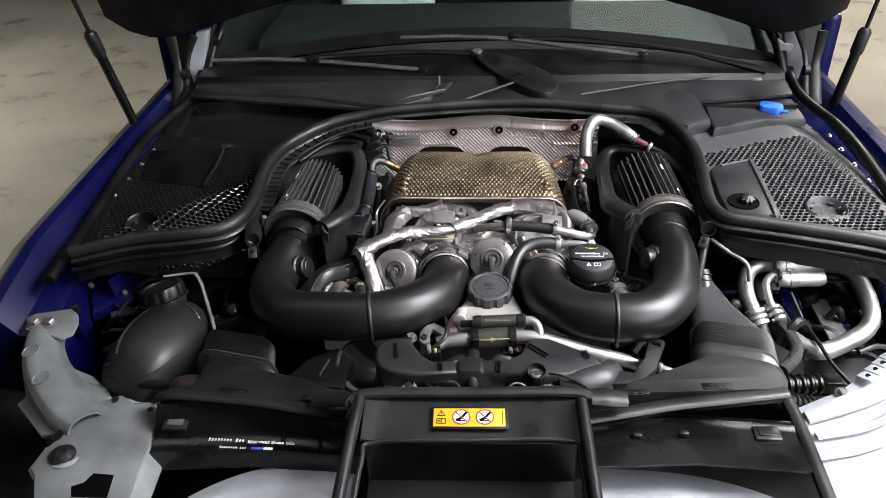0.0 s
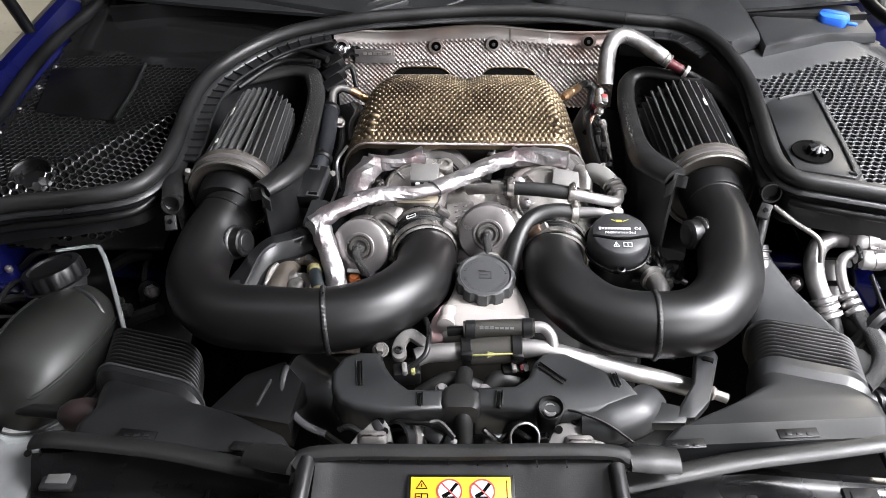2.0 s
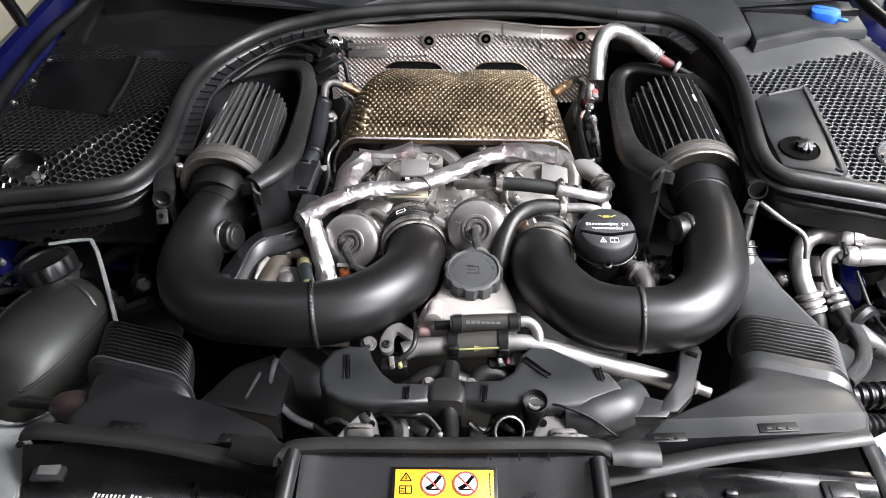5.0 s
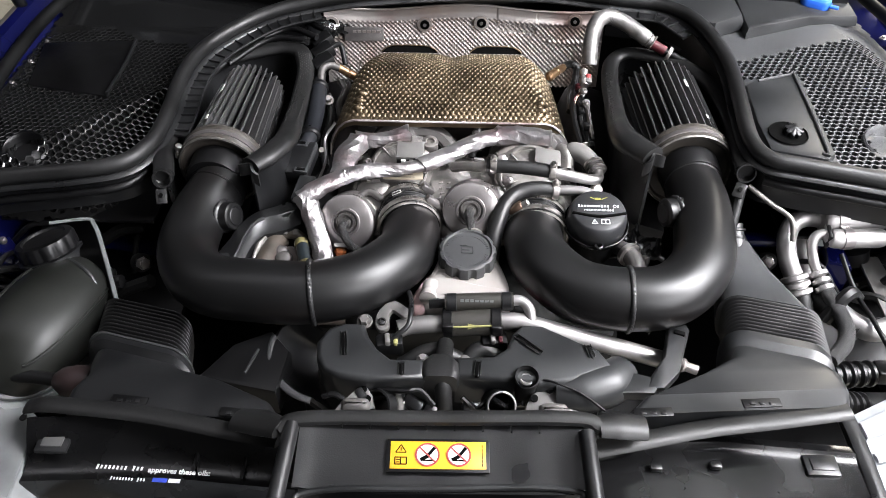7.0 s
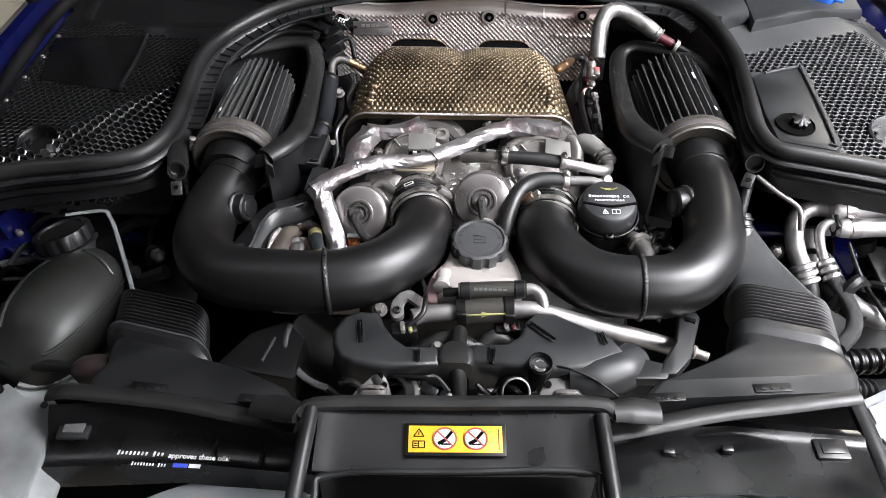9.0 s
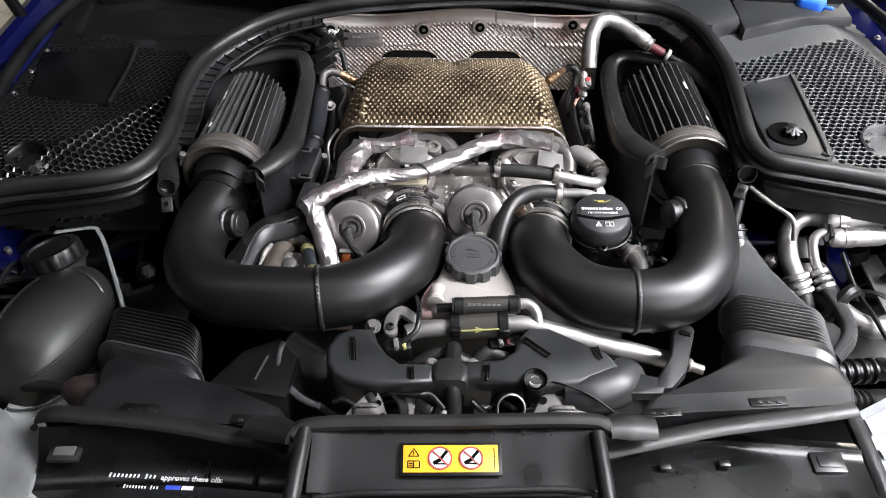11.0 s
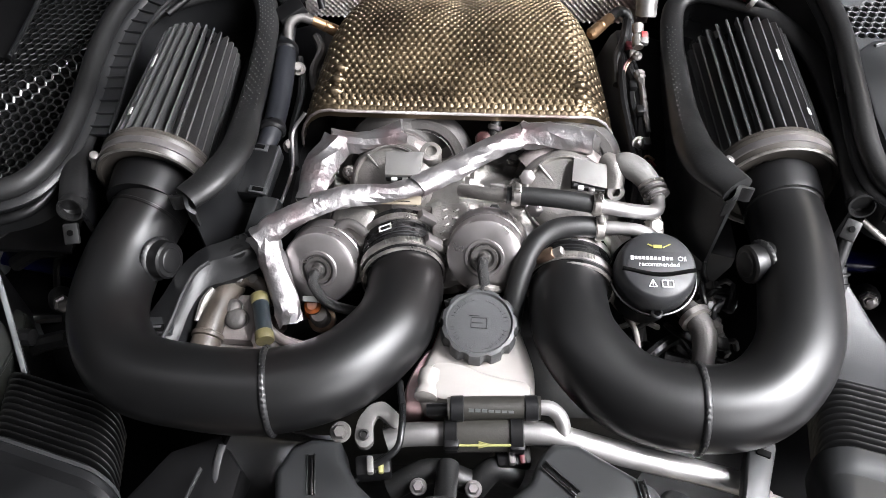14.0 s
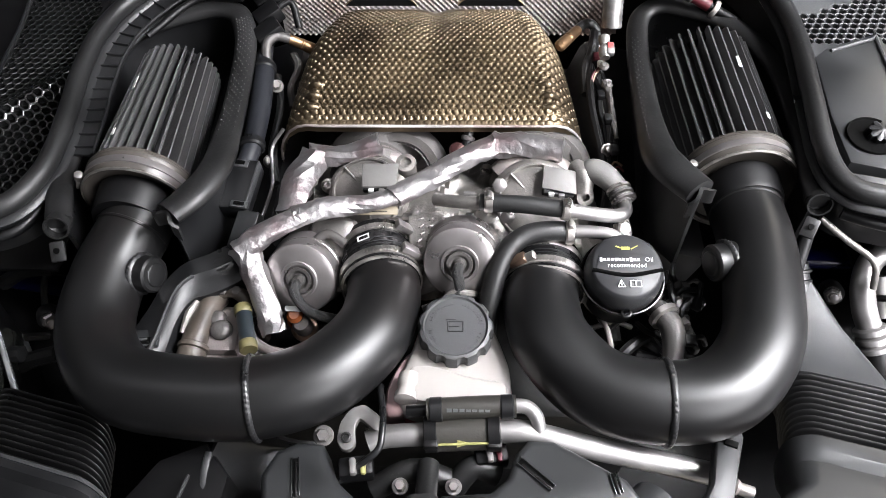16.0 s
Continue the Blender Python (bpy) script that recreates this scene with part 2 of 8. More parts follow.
def lathe(profile, origin, axis=(0, 0, 1), seg=28, bm=None, wave=None, caps=True):
    """profile: (radius, height) along axis from origin. wave(k, i): factor on the radius."""
    bm = bm or bmesh.new()
    a, u, v = axes_of(axis)
    o = Vector(origin)
    rings = []
    for i, (r, h) in enumerate(profile):
        ring = []
        for k in range(seg):
            t = 2 * math.pi * k / seg
            f = wave(k, i) if wave else 1
            ring.append(bm.verts.new(o + a * h + (u * math.cos(t) + v * math.sin(t)) * max(r * f, 1e-5)))
        rings.append(ring)
    bridge(bm, rings, caps)
    return bm


def box(c, s, m=None, bevel=0.0, bm=None, segs=2):
    """A box of size s round c, turned by the matrix m."""
    one = bmesh.new()
    bmesh.ops.create_cube(one, size=1)
    bmesh.ops.scale(one, vec=s, verts=one.verts)
    if bevel:
        bmesh.ops.bevel(one, geom=one.edges[:], offset=bevel, segments=segs, affect="EDGES", profile=0.5)
    if m:
        bmesh.ops.transform(one, matrix=m.to_4x4(), verts=one.verts)
    bmesh.ops.translate(one, vec=Vector(c), verts=one.verts)
    return merged(bm, one)


def merged(bm, one):
    if bm is None:
        return one
    tmp = bpy.data.meshes.new("tmp")
    one.to_mesh(tmp)
    one.free()
    bm.from_mesh(tmp)
    bpy.data.meshes.remove(tmp)
    return bm


def plate(top, deep, bevel=0.0, bm=None, segs=2, down=(0, 0, -1)):
    """A slab: the outline top (3D points, anticlockwise from above), pulled down by deep."""
    one = bmesh.new()
    a = [one.verts.new(Vector(p)) for p in top]
    b = [one.verts.new(Vector(p) + Vector(down) * deep) for p in top]
    f = one.faces.new(a)
    one.faces.new(b[::-1])
    n = len(a)
    for i in range(n):
        one.faces.new((a[i], b[i], b[(i + 1) % n], a[(i + 1) % n]))
    bmesh.ops.recalc_face_normals(one, faces=one.faces[:])
    if bevel:
        bmesh.ops.bevel(one, geom=[e for e in f.edges] + [v for v in a], offset=bevel, segments=segs, affect="EDGES", profile=0.5)
    return merged(bm, one)


def sheet(fn, nu, nv, thick=0.0, bm=None):
    """A surface fn(u, v), u and v from 0 to 1; thick gives it a back."""
    bm = bm or bmesh.new()
    g = [[bm.verts.new(Vector(fn(i / nu, j / nv))) for i in range(nu + 1)] for j in range(nv + 1)]
    faces = [bm.faces.new((g[j][i], g[j][i + 1], g[j + 1][i + 1], g[j + 1][i])) for j in range(nv) for i in range(nu)]
    if thick:
        bmesh.ops.recalc_face_normals(bm, faces=faces)
        bmesh.ops.solidify(bm, geom=faces, thickness=thick)
    return bm


def rrect(c, u, v, hu, hv, r, n=5):
    """A ring of points: a rounded rectangle round c in the plane u, v."""
    c, u, v = Vector(c), Vector(u).normalized(), Vector(v).normalized()
    out = []
    for cx, cy, a0 in ((hu - r, hv - r, 0), (r - hu, hv - r, 90), (r - hu, r - hv, 180), (hu - r, r - hv, 270)):
        for k in range(n + 1):
            a = radians(a0 + 90 * k / n)
            out.append(c + u * (cx + r * math.cos(a)) + v * (cy + r * math.sin(a)))
    return out


def loft(rings, bm=None, caps=True):
    bm = bm or bmesh.new()
    bridge(bm, [[bm.verts.new(p) for p in ring] for ring in rings], caps)
    return bm


def mesh_of(name, bm, material, smooth=38):
    bmesh.ops.recalc_face_normals(bm, faces=bm.faces[:])
    me = bpy.data.meshes.new(name)
    bm.to_mesh(me)
    bm.free()
    me.materials.append(material)
    if smooth:
        me.polygons.foreach_set("use_smooth", [True] * len(me.polygons))
        me.set_sharp_from_angle(angle=radians(smooth))
    return me


def solo(name, bm, material, label, category, group="", kind="", smooth=38):
    return tagged(new(name, mesh_of(name, bm, material, smooth)), label, category, group, kind)


def thing(name, base, label, category, group="", kind=""):
    ob = new(name)
    ob.location = base
    ob.empty_display_size = 0.02
    return tagged(ob, label, category, group, kind)


def part(name, bm, material, parent, label="", smooth=38):
    ob = new(name, mesh_of(name, bm, material, smooth))
    ob.parent = parent
    if parent.type == "EMPTY":
        ob.location = -parent.location
    if label:
        ob["label"] = label
    return ob


def words(name, body, size, m, material, parent, label="", stretch=1.0, bold=0.0):
    cu = bpy.data.curves.new(name, "FONT")
    cu.body, cu.size, cu.extrude, cu.align_x, cu.align_y, cu.resolution_u = body, size, 0.00025, "CENTER", "CENTER", 2
    cu.offset = bold
    tmp = bpy.data.objects.new(name, cu)
    scene.collection.objects.link(tmp)
    me = bpy.data.meshes.new_from_object(tmp)
    bpy.data.objects.remove(tmp)
    me.transform(m @ Matrix.Diagonal((stretch, 1, 1, 1)))
    me.materials.clear()
    me.materials.append(material)
    ob = new(name, me)
    ob.parent = parent
    if parent.type == "EMPTY":
        ob.location = -parent.location
    if label:
        ob["label"] = label
    return ob


def inside(x, y, poly):
    hit_ = False
    for (x0, y0), (x1, y1) in zip(poly, poly[1:] + poly[:1]):
        if (y0 > y) != (y1 > y) and x < (x1 - x0) * (y - y0) / (y1 - y0) + x0:
            hit_ = not hit_
    return hit_


def honeycomb(cover, holes, solids, height, pitch=0.0108, wall=0.0030, deep=0.010, gone=None):
    """A sheet of hexagons over the outline cover; those within holes, outside solids, are open cells."""
    verts, faces = [], []
    r = pitch / math.sqrt(3)
    x0, x1 = min(p[0] for p in cover), max(p[0] for p in cover)
    y0, y1 = min(p[1] for p in cover), max(p[1] for p in cover)
    row, y = 0, y0
    while y <= y1:
        x = x0 + (pitch / 2 if row % 2 else 0)
        while x <= x1:
            if inside(x, y, cover) and not (gone and math.hypot(x - gone[0], y - gone[1]) < gone[2]):
                gap = inside(x, y, holes) and not any(inside(x, y, s) for s in solids)
                outer = [(x + r * math.sin(math.pi / 3 * k), y + r * math.cos(math.pi / 3 * k)) for k in range(6)]
                b = len(verts)
                verts += [(px, py, height(px, py)) for px, py in outer]
                if not gap:
                    faces.append(tuple(b + k for k in range(5, -1, -1)))
                else:
                    f = (r - wall / 2) / r
                    inner = [(x + (px - x) * f, y + (py - y) * f) for px, py in outer]
                    verts += [(px, py, height(px, py) - 0.0007) for px, py in inner]
                    verts += [(px, py, height(px, py) - deep) for px, py in inner]
                    for k in range(6):
                        j = (k + 1) % 6
                        faces.append((b + j, b + k, b + 6 + k, b + 6 + j))
                        faces.append((b + 6 + j, b + 6 + k, b + 12 + k, b + 12 + j))
            x += pitch
        y += pitch * math.sqrt(3) / 2
        row += 1
    me = bpy.data.meshes.new("honeycomb")
    me.from_pydata(verts, [], faces)
    bm = bmesh.new()
    bm.from_mesh(me)
    bpy.data.meshes.remove(me)
    bmesh.ops.remove_doubles(bm, verts=bm.verts[:], dist=0.0004)
    return bm


def bolt(place, axis=(0, 0, 1), r=0.008, material=None, label="zinc-plated hex bolt on the car body", high=0.007):
    bm = lathe([(r * 1.5, 0), (r * 1.5, 0.0015), (r * 1.4, 0.002)], place, axis, 20)
    lathe([(r, 0.002), (r, high), (r * 0.8, high + 0.0015)], place, axis, 6, bm)
    return solo("bolt", bm, material or M_ALU_B, label, "bolt", "bolts in the engine bay")


def clamp(path_pt, axis, r, name, parent, width=0.010, screw=0.0, material=None, way=1):
    """A worm-drive band round a hose, with its screw housing at the angle screw."""
    bm = lathe([(r, -width / 2), (r + 0.0015, -width / 2), (r + 0.0022, 0), (r + 0.0015, width / 2), (r, width / 2)], path_pt, axis, 32, caps=False)
    a, u, v = axes_of(axis)
    side = u * math.cos(radians(screw)) + v * math.sin(radians(screw))
    tang = a.cross(side)
    c = Vector(path_pt) + side * (r + 0.004)
    m = Matrix((tang, a, side)).transposed()
    small = r < 0.02
    if small:
        c = Vector(path_pt) + side * (r + 0.0025)
    box(c, (0.008 if small else 0.016, width * 1.1, 0.003 if small else 0.005), m, 0.0010, bm)
    for k in range(1, 13):
        q = radians(screw + way * (12 + 4.2 * k))
        d = u * math.cos(q) + v * math.sin(q)
        box(Vector(path_pt) + d * (r + 0.0024), (0.0011, width * 0.62, 0.0012), Matrix((a.cross(d), a, d)).transposed(), 0, bm)
    if small:
        lathe([(0.0026, -0.004), (0.0034, -0.003), (0.0034, 0.003), (0.0024, 0.004)], c + side * 0.0024, tang, 10, bm)
    else:
        lathe([(0.0035, 0), (0.0045, 0.001), (0.0045, 0.010), (0.003, 0.011)], c + tang * 0.008, tang, 10, bm)
    return part(name, bm, material or M_STEEL, parent)

# ---- the place: garage ----
bm = box((0, 1, -0.1), (16, 16, 0.2))
solo("floor", bm, M_FLOOR, "stained beige concrete garage floor", "floor", kind="structure", smooth=0)
for nm, c, s in (("wall_north", (0, 6.6, 1.6), (12.4, 0.2, 3.2)), ("wall_south", (0, -4.1, 1.6), (12.4, 0.2, 3.2)),
                 ("wall_west", (-6.1, 1.25, 1.6), (0.2, 10.5, 3.2)), ("wall_east", (6.1, 1.25, 1.6), (0.2, 10.5, 3.2))):
    solo(nm, box(c, s), M_WALL, "plain painted garage wall", "wall", kind="structure", smooth=0)
solo("ceiling", box((0, 1.25, 3.3), (12.4, 10.9, 0.2)), M_WALL, "plain painted garage ceiling", "ceiling", kind="structure", smooth=0)

# ---- the car's body ----
car = thing("car", (0, 1.2, 0.0), "dark blue car with its bonnet open and front bumper off", "car")


def fender(s):
    """s: -1 or 1, the car's two sides."""
    prof = [(0.70, 0.62), (0.705, 0.80), (0.715, 0.850), (0.735, 0.862), (0.755, 0.866), (0.770, 0.884), (0.785, 0.902), (0.80, 0.905), (0.835, 0.885), (0.88, 0.82), (0.905, 0.70), (0.91, 0.45), (0.885, 0.44), (0.87, 0.62)]
    ys = [0.93, 0.97, 1.1, 1.3, 1.5, 1.7, 1.9, 2.1]
    rings = []
    for y in ys:
        k = 0.012 * (y - 1.3)
        drop = 0.05 * max(0, (1.15 - y) / 0.25) ** 2
        rings.append([Vector((s * (x + (0.0 if x < 0.7 else k * 0.3)), y, z + k - (drop if z > 0.6 else 0))) for x, z in prof])
    return loft(rings)


for s in (-1, 1):
    part("fender", fender(s), M_BLUE, car, "dark blue painted front wing")
    # inner wing panel
    bm = sheet(lambda u, v: (s * (0.66 - 0.05 * v - 0.03 * math.sin(u * 9)), 1.06 + 0.7 * u, 0.84 - 0.34 * v), 14, 6, 0.004)
    part("inner_wing", bm, M_BLUE, car, "blue painted inner wing panel")
    # weather strip along the wing
    pts = [(s * 0.722, 1.0, 0.882), (s * 0.730, 1.2, 0.890), (s * 0.745, 1.42, 0.898), (s * 0.742, 1.56, 0.903), (s * 0.712, 1.70, 0.912), (s * 0.71, 1.80, 0.93)]
    part("wing_seal", sweep(pts, 0.011, 10, 5), M_PLASTIC_D, car, "black rubber weather strip")
    # gas strut
    if s < 0:
        base, joint, top = V(-0.80, 1.585, 0.895), V(-0.80, 1.495, 1.135), V(-0.80, 1.40, 1.40)
    else:
        base, joint, top = V(0.779, 1.687, 0.895), V(0.80, 1.678, 1.07), V(0.825, 1.66, 1.33)
    strut = part("gas_strut", lathe([(0.009, 0), (0.0105, 0.004), (0.0105, (joint - base).length), (0.007, (joint - base).length + 0.006)], base, joint - base, 16), M_PLASTIC_D, car, "black bonnet gas strut")
    part("rod", lathe([(0.0045, 0), (0.0045, (top - joint).length)], joint, top - joint, 10), M_DARK, strut, "dark piston rod")
    part("collar", lathe([(0.0125, -0.05), (0.0135, -0.045), (0.0135, 0.0), (0.008, 0.008)], joint, joint - base, 14), M_PLASTIC, strut)
    # hinge
    bm = sweep([(s * 0.752, 1.72, 0.885), (s * 0.760, 1.77, 0.93), (s * 0.765, 1.80, 0.965), (s * 0.770, 1.81, 1.03)], [0.016, 0.013, 0.009, 0.013], 10, 5, flat=0.35)
    sweep([(s * 0.735, 1.74, 0.90), (s * 0.742, 1.79, 0.945), (s * 0.735, 1.81, 0.985), (s * 0.715, 1.815, 1.03)], [0.009, 0.006, 0.006, 0.010], 10, 5, bm, flat=0.6)
    lathe([(0.013, 0), (0.013, 0.012)], (s * 0.735, 1.785, 0.945), (s, 0, 0), 14, bm)
    part("bonnet_hinge", bm, M_DARK, car, "dark bonnet hinge")
    if s > 0:
        part("hinge_plate", plate([(0.662, 1.79, 1.02), (0.682, 1.785, 1.008), (0.702, 1.79, 1.005), (0.700, 1.79, 0.99), (0.672, 1.785, 0.992)], 0.004, 0.001, down=(0, 1, 0)), M_GREY, car, "bare metal hinge plate")
    # pale windscreen pillar foot
    part("pillar", plate([(s * 0.746, 1.83, 0.895), (s * 0.752, 1.83, 0.965), (s * 0.718, 1.845, 1.03), (s * 0.688, 1.85, 1.035), (s * 0.728, 1.835, 0.895)], 0.02, 0.003, down=(0, 1, 0)), M_PALE, car, "pale windscreen pillar foot")
    part("pillar_trim", sweep([(s * 0.712, 1.82, 0.905), (s * 0.690, 1.87, 0.985), (s * 0.665, 1.93, 1.05), (s * 0.61, 2.5, 1.42)], 0.012, 10, 5), M_PLASTIC_D, car, "black pillar trim")


def bonnet(u, v):
    """Stands nearly upright on its hinges; the lower corners are rounded off."""
    x = (2 * u - 1) * 0.875
    e = abs(x) / 0.875
    k = max(0.0, (e - 0.80) / 0.20)
    low = 1.145 - 0.135 * min(1, e / 0.84) ** 1.7 + 0.13 * (1 - math.sqrt(max(0, 1 - k * k)))
    y = 1.83 + 0.12 * (1 - e * e) - 0.30 * v
    return (x - 0.055 + 0.03 * v * (2 * u - 1), y, low + (2.02 - low) * v + 0.02 * math.sin(math.pi * v))


hood = part("bonnet", sheet(bonnet, 44, 20, 0.010), M_BLUE, car, "raised dark blue bonnet")
part("bonnet_liner", sheet(lambda u, v: V(*bonnet(0.012 + 0.976 * u, 0.012 + 0.97 * v)) + V(0, -0.026, 0.002), 40, 16, 0.02), M_PLASTIC_D, hood, "black bonnet insulation")

def screen(u, v):
    x = (u - 0.5) * 1.46
    bow = 1 - (x / 0.73) ** 2
    return (x * (1 - 0.12 * v), 1.83 + 0.19 * bow + 0.72 * v, 0.925 + 0.02 * bow + 0.44 * v)


glass = part("windscreen", sheet(screen, 24, 10, 0.005), M_GLASS, car, "windscreen of faintly green glass")
glass.visible_shadow = False
part("scuttle_band", sheet(lambda u, v: V(*screen(u, 0.05 * v)) + V(0, -0.002, 0.003), 24, 2, 0.003), M_PLASTIC_D, glass, "black printed glass edge")
# cabin
part("dashboard", loft([rrect((x, 2.34, 0.80), (0, 1, 0), (0, 0, 1), 0.22, 0.11, 0.06) for x in (-0.66, -0.3, 0.0, 0.3, 0.66)]), M_CABIN, car)
part("roof", sheet(lambda u, v: ((u - 0.5) * 1.25, 2.52 + 1.2 * v, 1.40 + 0.05 * math.sin(math.pi * u) + 0.04 * math.sin(math.pi * v)), 12, 8, 0.03), M_BLUE, car)
part("cabin_floor", box((0, 2.9, 0.45), (1.4, 1.8, 0.08)), M_CABIN, car)
part("rear_bulkhead", box((0, 3.75, 0.8), (1.4, 0.1, 0.7)), M_CABIN, car)
for x, w in ((-0.38, 0.16), (0.60, 0.27)):
    seat = part("seat", loft([rrect((x, 2.80 + 0.07 * k, 0.52 + 0.16 * k), (1, 0, 0), (0, 1, 0), w + 0.03 - 0.02 * abs(k - 1), 0.07, 0.05) for k in (0, 0.6, 1, 1.6, 2.0)]), M_LEATHER, car, "grey leather front seat")
    part("headrest", loft([rrect((x, 2.98 + 0.02 * k, 0.88 + 0.09 * k), (1, 0, 0), (0, 1, 0), 0.13 - 0.015 * abs(k - 1), 0.05, 0.04) for k in (0, 0.5, 1, 1.6, 2)]), M_LEATHER, seat)
for s in (-1, 1):
    part("door_panel", box((s * 0.78, 2.9, 0.75), (0.1, 1.9, 0.56), None, 0.02), M_CABIN, car)
    part("underbody_sill", box((s * 0.80, 2.75, 0.28), (0.16, 2.2, 0.2), None, 0.03), M_BLUE, car)
    part("door_skin", box((s * 0.85, 2.9, 0.70), (0.05, 1.9, 0.66), None, 0.02), M_BLUE, car, "dark blue painted door")
    part("roof_pillar", sweep([(s * 0.78, 3.72, 0.95), (s * 0.70, 3.70, 1.2), (s * 0.60, 3.68, 1.42)], 0.04, 10, 4), M_BLUE, car)
for s in (-1, 1):
    for y in (1.22, 3.7):
        w = part("wheel", lathe([(0.2, -0.11), (0.31, -0.11), (0.335, -0.08), (0.335, 0.08), (0.31, 0.11), (0.2, 0.11)], (s * 0.79, y, 0.335), (s, 0, 0), 36), M_RUBBER, car)
        part("rim", lathe([(0.02, 0.09), (0.2, 0.1), (0.215, 0.11), (0.215, -0.1)], (s * 0.79, y, 0.335), (s, 0, 0), 30), M_STEEL, w)

# bay floor and dark depths
# Floating sheet added to keep the pale floor out of view beside the bracket.
part("floor_hiding_sheet", sheet(lambda u, v: (-0.98 + 0.42 * u, 0.58 + 0.40 * v, 0.70 + 0.015 * math.sin(u * 14) * math.sin(v * 6)), 16, 12, 0.005), M_PLASTIC_D, car, "added black sheet hiding the floor beyond the left bracket")
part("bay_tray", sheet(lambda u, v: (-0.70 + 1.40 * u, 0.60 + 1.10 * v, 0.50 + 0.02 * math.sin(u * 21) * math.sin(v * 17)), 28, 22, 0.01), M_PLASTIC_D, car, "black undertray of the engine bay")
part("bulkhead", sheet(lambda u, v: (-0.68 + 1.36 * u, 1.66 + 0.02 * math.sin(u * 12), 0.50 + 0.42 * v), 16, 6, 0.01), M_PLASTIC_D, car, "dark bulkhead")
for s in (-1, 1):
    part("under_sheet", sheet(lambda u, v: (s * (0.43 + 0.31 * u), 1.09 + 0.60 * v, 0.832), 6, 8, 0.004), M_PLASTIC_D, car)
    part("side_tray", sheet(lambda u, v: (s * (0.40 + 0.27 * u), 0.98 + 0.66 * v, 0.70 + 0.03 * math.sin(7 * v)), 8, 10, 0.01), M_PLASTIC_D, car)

# ---- cowl and side covers ----
def z_left(x, y):
    d = (y - 1.19) - (x + 0.64) * 1.05
    return 0.870 - 0.20 * max(0.0, -d) ** 1.1 + 0.010 * math.exp(-(d / 0.022) ** 2) + 0.30 * max(0, y - 1.58)


def z_right(x, y):
    d = (x - 0.66) + (y - 1.5) * 0.18
    return 0.892 - 0.35 * max(0.0, d) + 0.05 * max(0, y - 1.58)


cover = thing("side_cover", (-0.58, 1.35, 0.86), "black plastic cowl side cover with honeycomb vents", "cover")
area = [(-0.745, 1.07), (-0.60, 1.075), (-0.50, 1.095), (-0.445, 1.13), (-0.43, 1.18), (-0.432, 1.30), (-0.42, 1.42), (-0.30, 1.52), (-0.20, 1.60), (-0.40, 1.70), (-0.74, 1.76), (-0.755, 1.5), (-0.745, 1.2)]
vent = [(-0.75, 1.545), (-0.64, 1.568), (-0.575, 1.528), (-0.49, 1.520), (-0.455, 1.35), (-0.45, 1.14), (-0.52, 1.105), (-0.60, 1.09), (-0.70, 1.10), (-0.735, 1.3)]
padl = [(-0.742, 1.510), (-0.583, 1.525), (-0.572, 1.342), (-0.712, 1.372)]
bowl = [(-0.665, 1.222), (-0.620, 1.222), (-0.618, 1.176), (-0.665, 1.174)]
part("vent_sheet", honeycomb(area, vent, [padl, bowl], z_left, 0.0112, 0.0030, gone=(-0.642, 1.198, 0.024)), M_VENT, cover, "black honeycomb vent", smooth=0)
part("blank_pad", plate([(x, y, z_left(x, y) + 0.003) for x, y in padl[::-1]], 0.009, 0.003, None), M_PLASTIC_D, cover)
part("recess_cup", lathe([(0.028, -0.012), (0.0335, -0.004), (0.0335, 0.003), (0.030, 0.0055), (0.026, 0.002), (0.022, -0.014), (0.012, -0.022), (0.002, -0.023)], (-0.642, 1.198, 0.868), (0.12, -0.30, 1), 36), M_PLASTIC_D, cover)
part("recess_slot", box((-0.640, 1.186, 0.852), (0.018, 0.012, 0.006), Euler((radians(-20), 0, 0)).to_matrix(), 0.001), M_INK_SHADE, cover)
part("pad_fin", sweep([(-0.568, 1.338, 0.880), (-0.568, 1.43, 0.882), (-0.577, 1.512, 0.881)], 0.003, 8, 5), M_PLASTIC, cover)

cover = thing("side_cover", (0.56, 1.35, 0.88), "black plastic cowl side cover with honeycomb vents and a lid", "cover")
area = [(0.735, 1.06), (0.74, 1.3), (0.745, 1.52), (0.715, 1.68), (0.66, 1.80), (0.40, 1.72), (0.22, 1.62), (0.30, 1.55), (0.38, 1.46), (0.40, 1.33), (0.385, 1.2), (0.40, 1.11), (0.55, 1.08)]
vent = [(0.425, 1.40), (0.43, 1.445), (0.55, 1.50), (0.673, 1.548), (0.71, 1.47), (0.70, 1.2), (0.69, 1.15), (0.51, 1.17), (0.53, 1.40)]
lid = [(0.425, 1.347), (0.442, 1.364), (0.507, 1.390), (0.516, 1.386), (0.503, 1.172), (0.489, 1.158), (0.417, 1.178), (0.416, 1.247)]
bowl = [(0.575, 1.252), (0.630, 1.252), (0.630, 1.200), (0.575, 1.200)]
# Paler than the left vents, with reflected light put into the base colour.
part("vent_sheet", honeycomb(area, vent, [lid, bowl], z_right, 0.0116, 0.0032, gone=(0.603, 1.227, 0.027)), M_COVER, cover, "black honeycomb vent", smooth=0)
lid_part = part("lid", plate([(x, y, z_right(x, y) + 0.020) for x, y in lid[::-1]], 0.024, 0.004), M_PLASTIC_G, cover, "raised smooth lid")
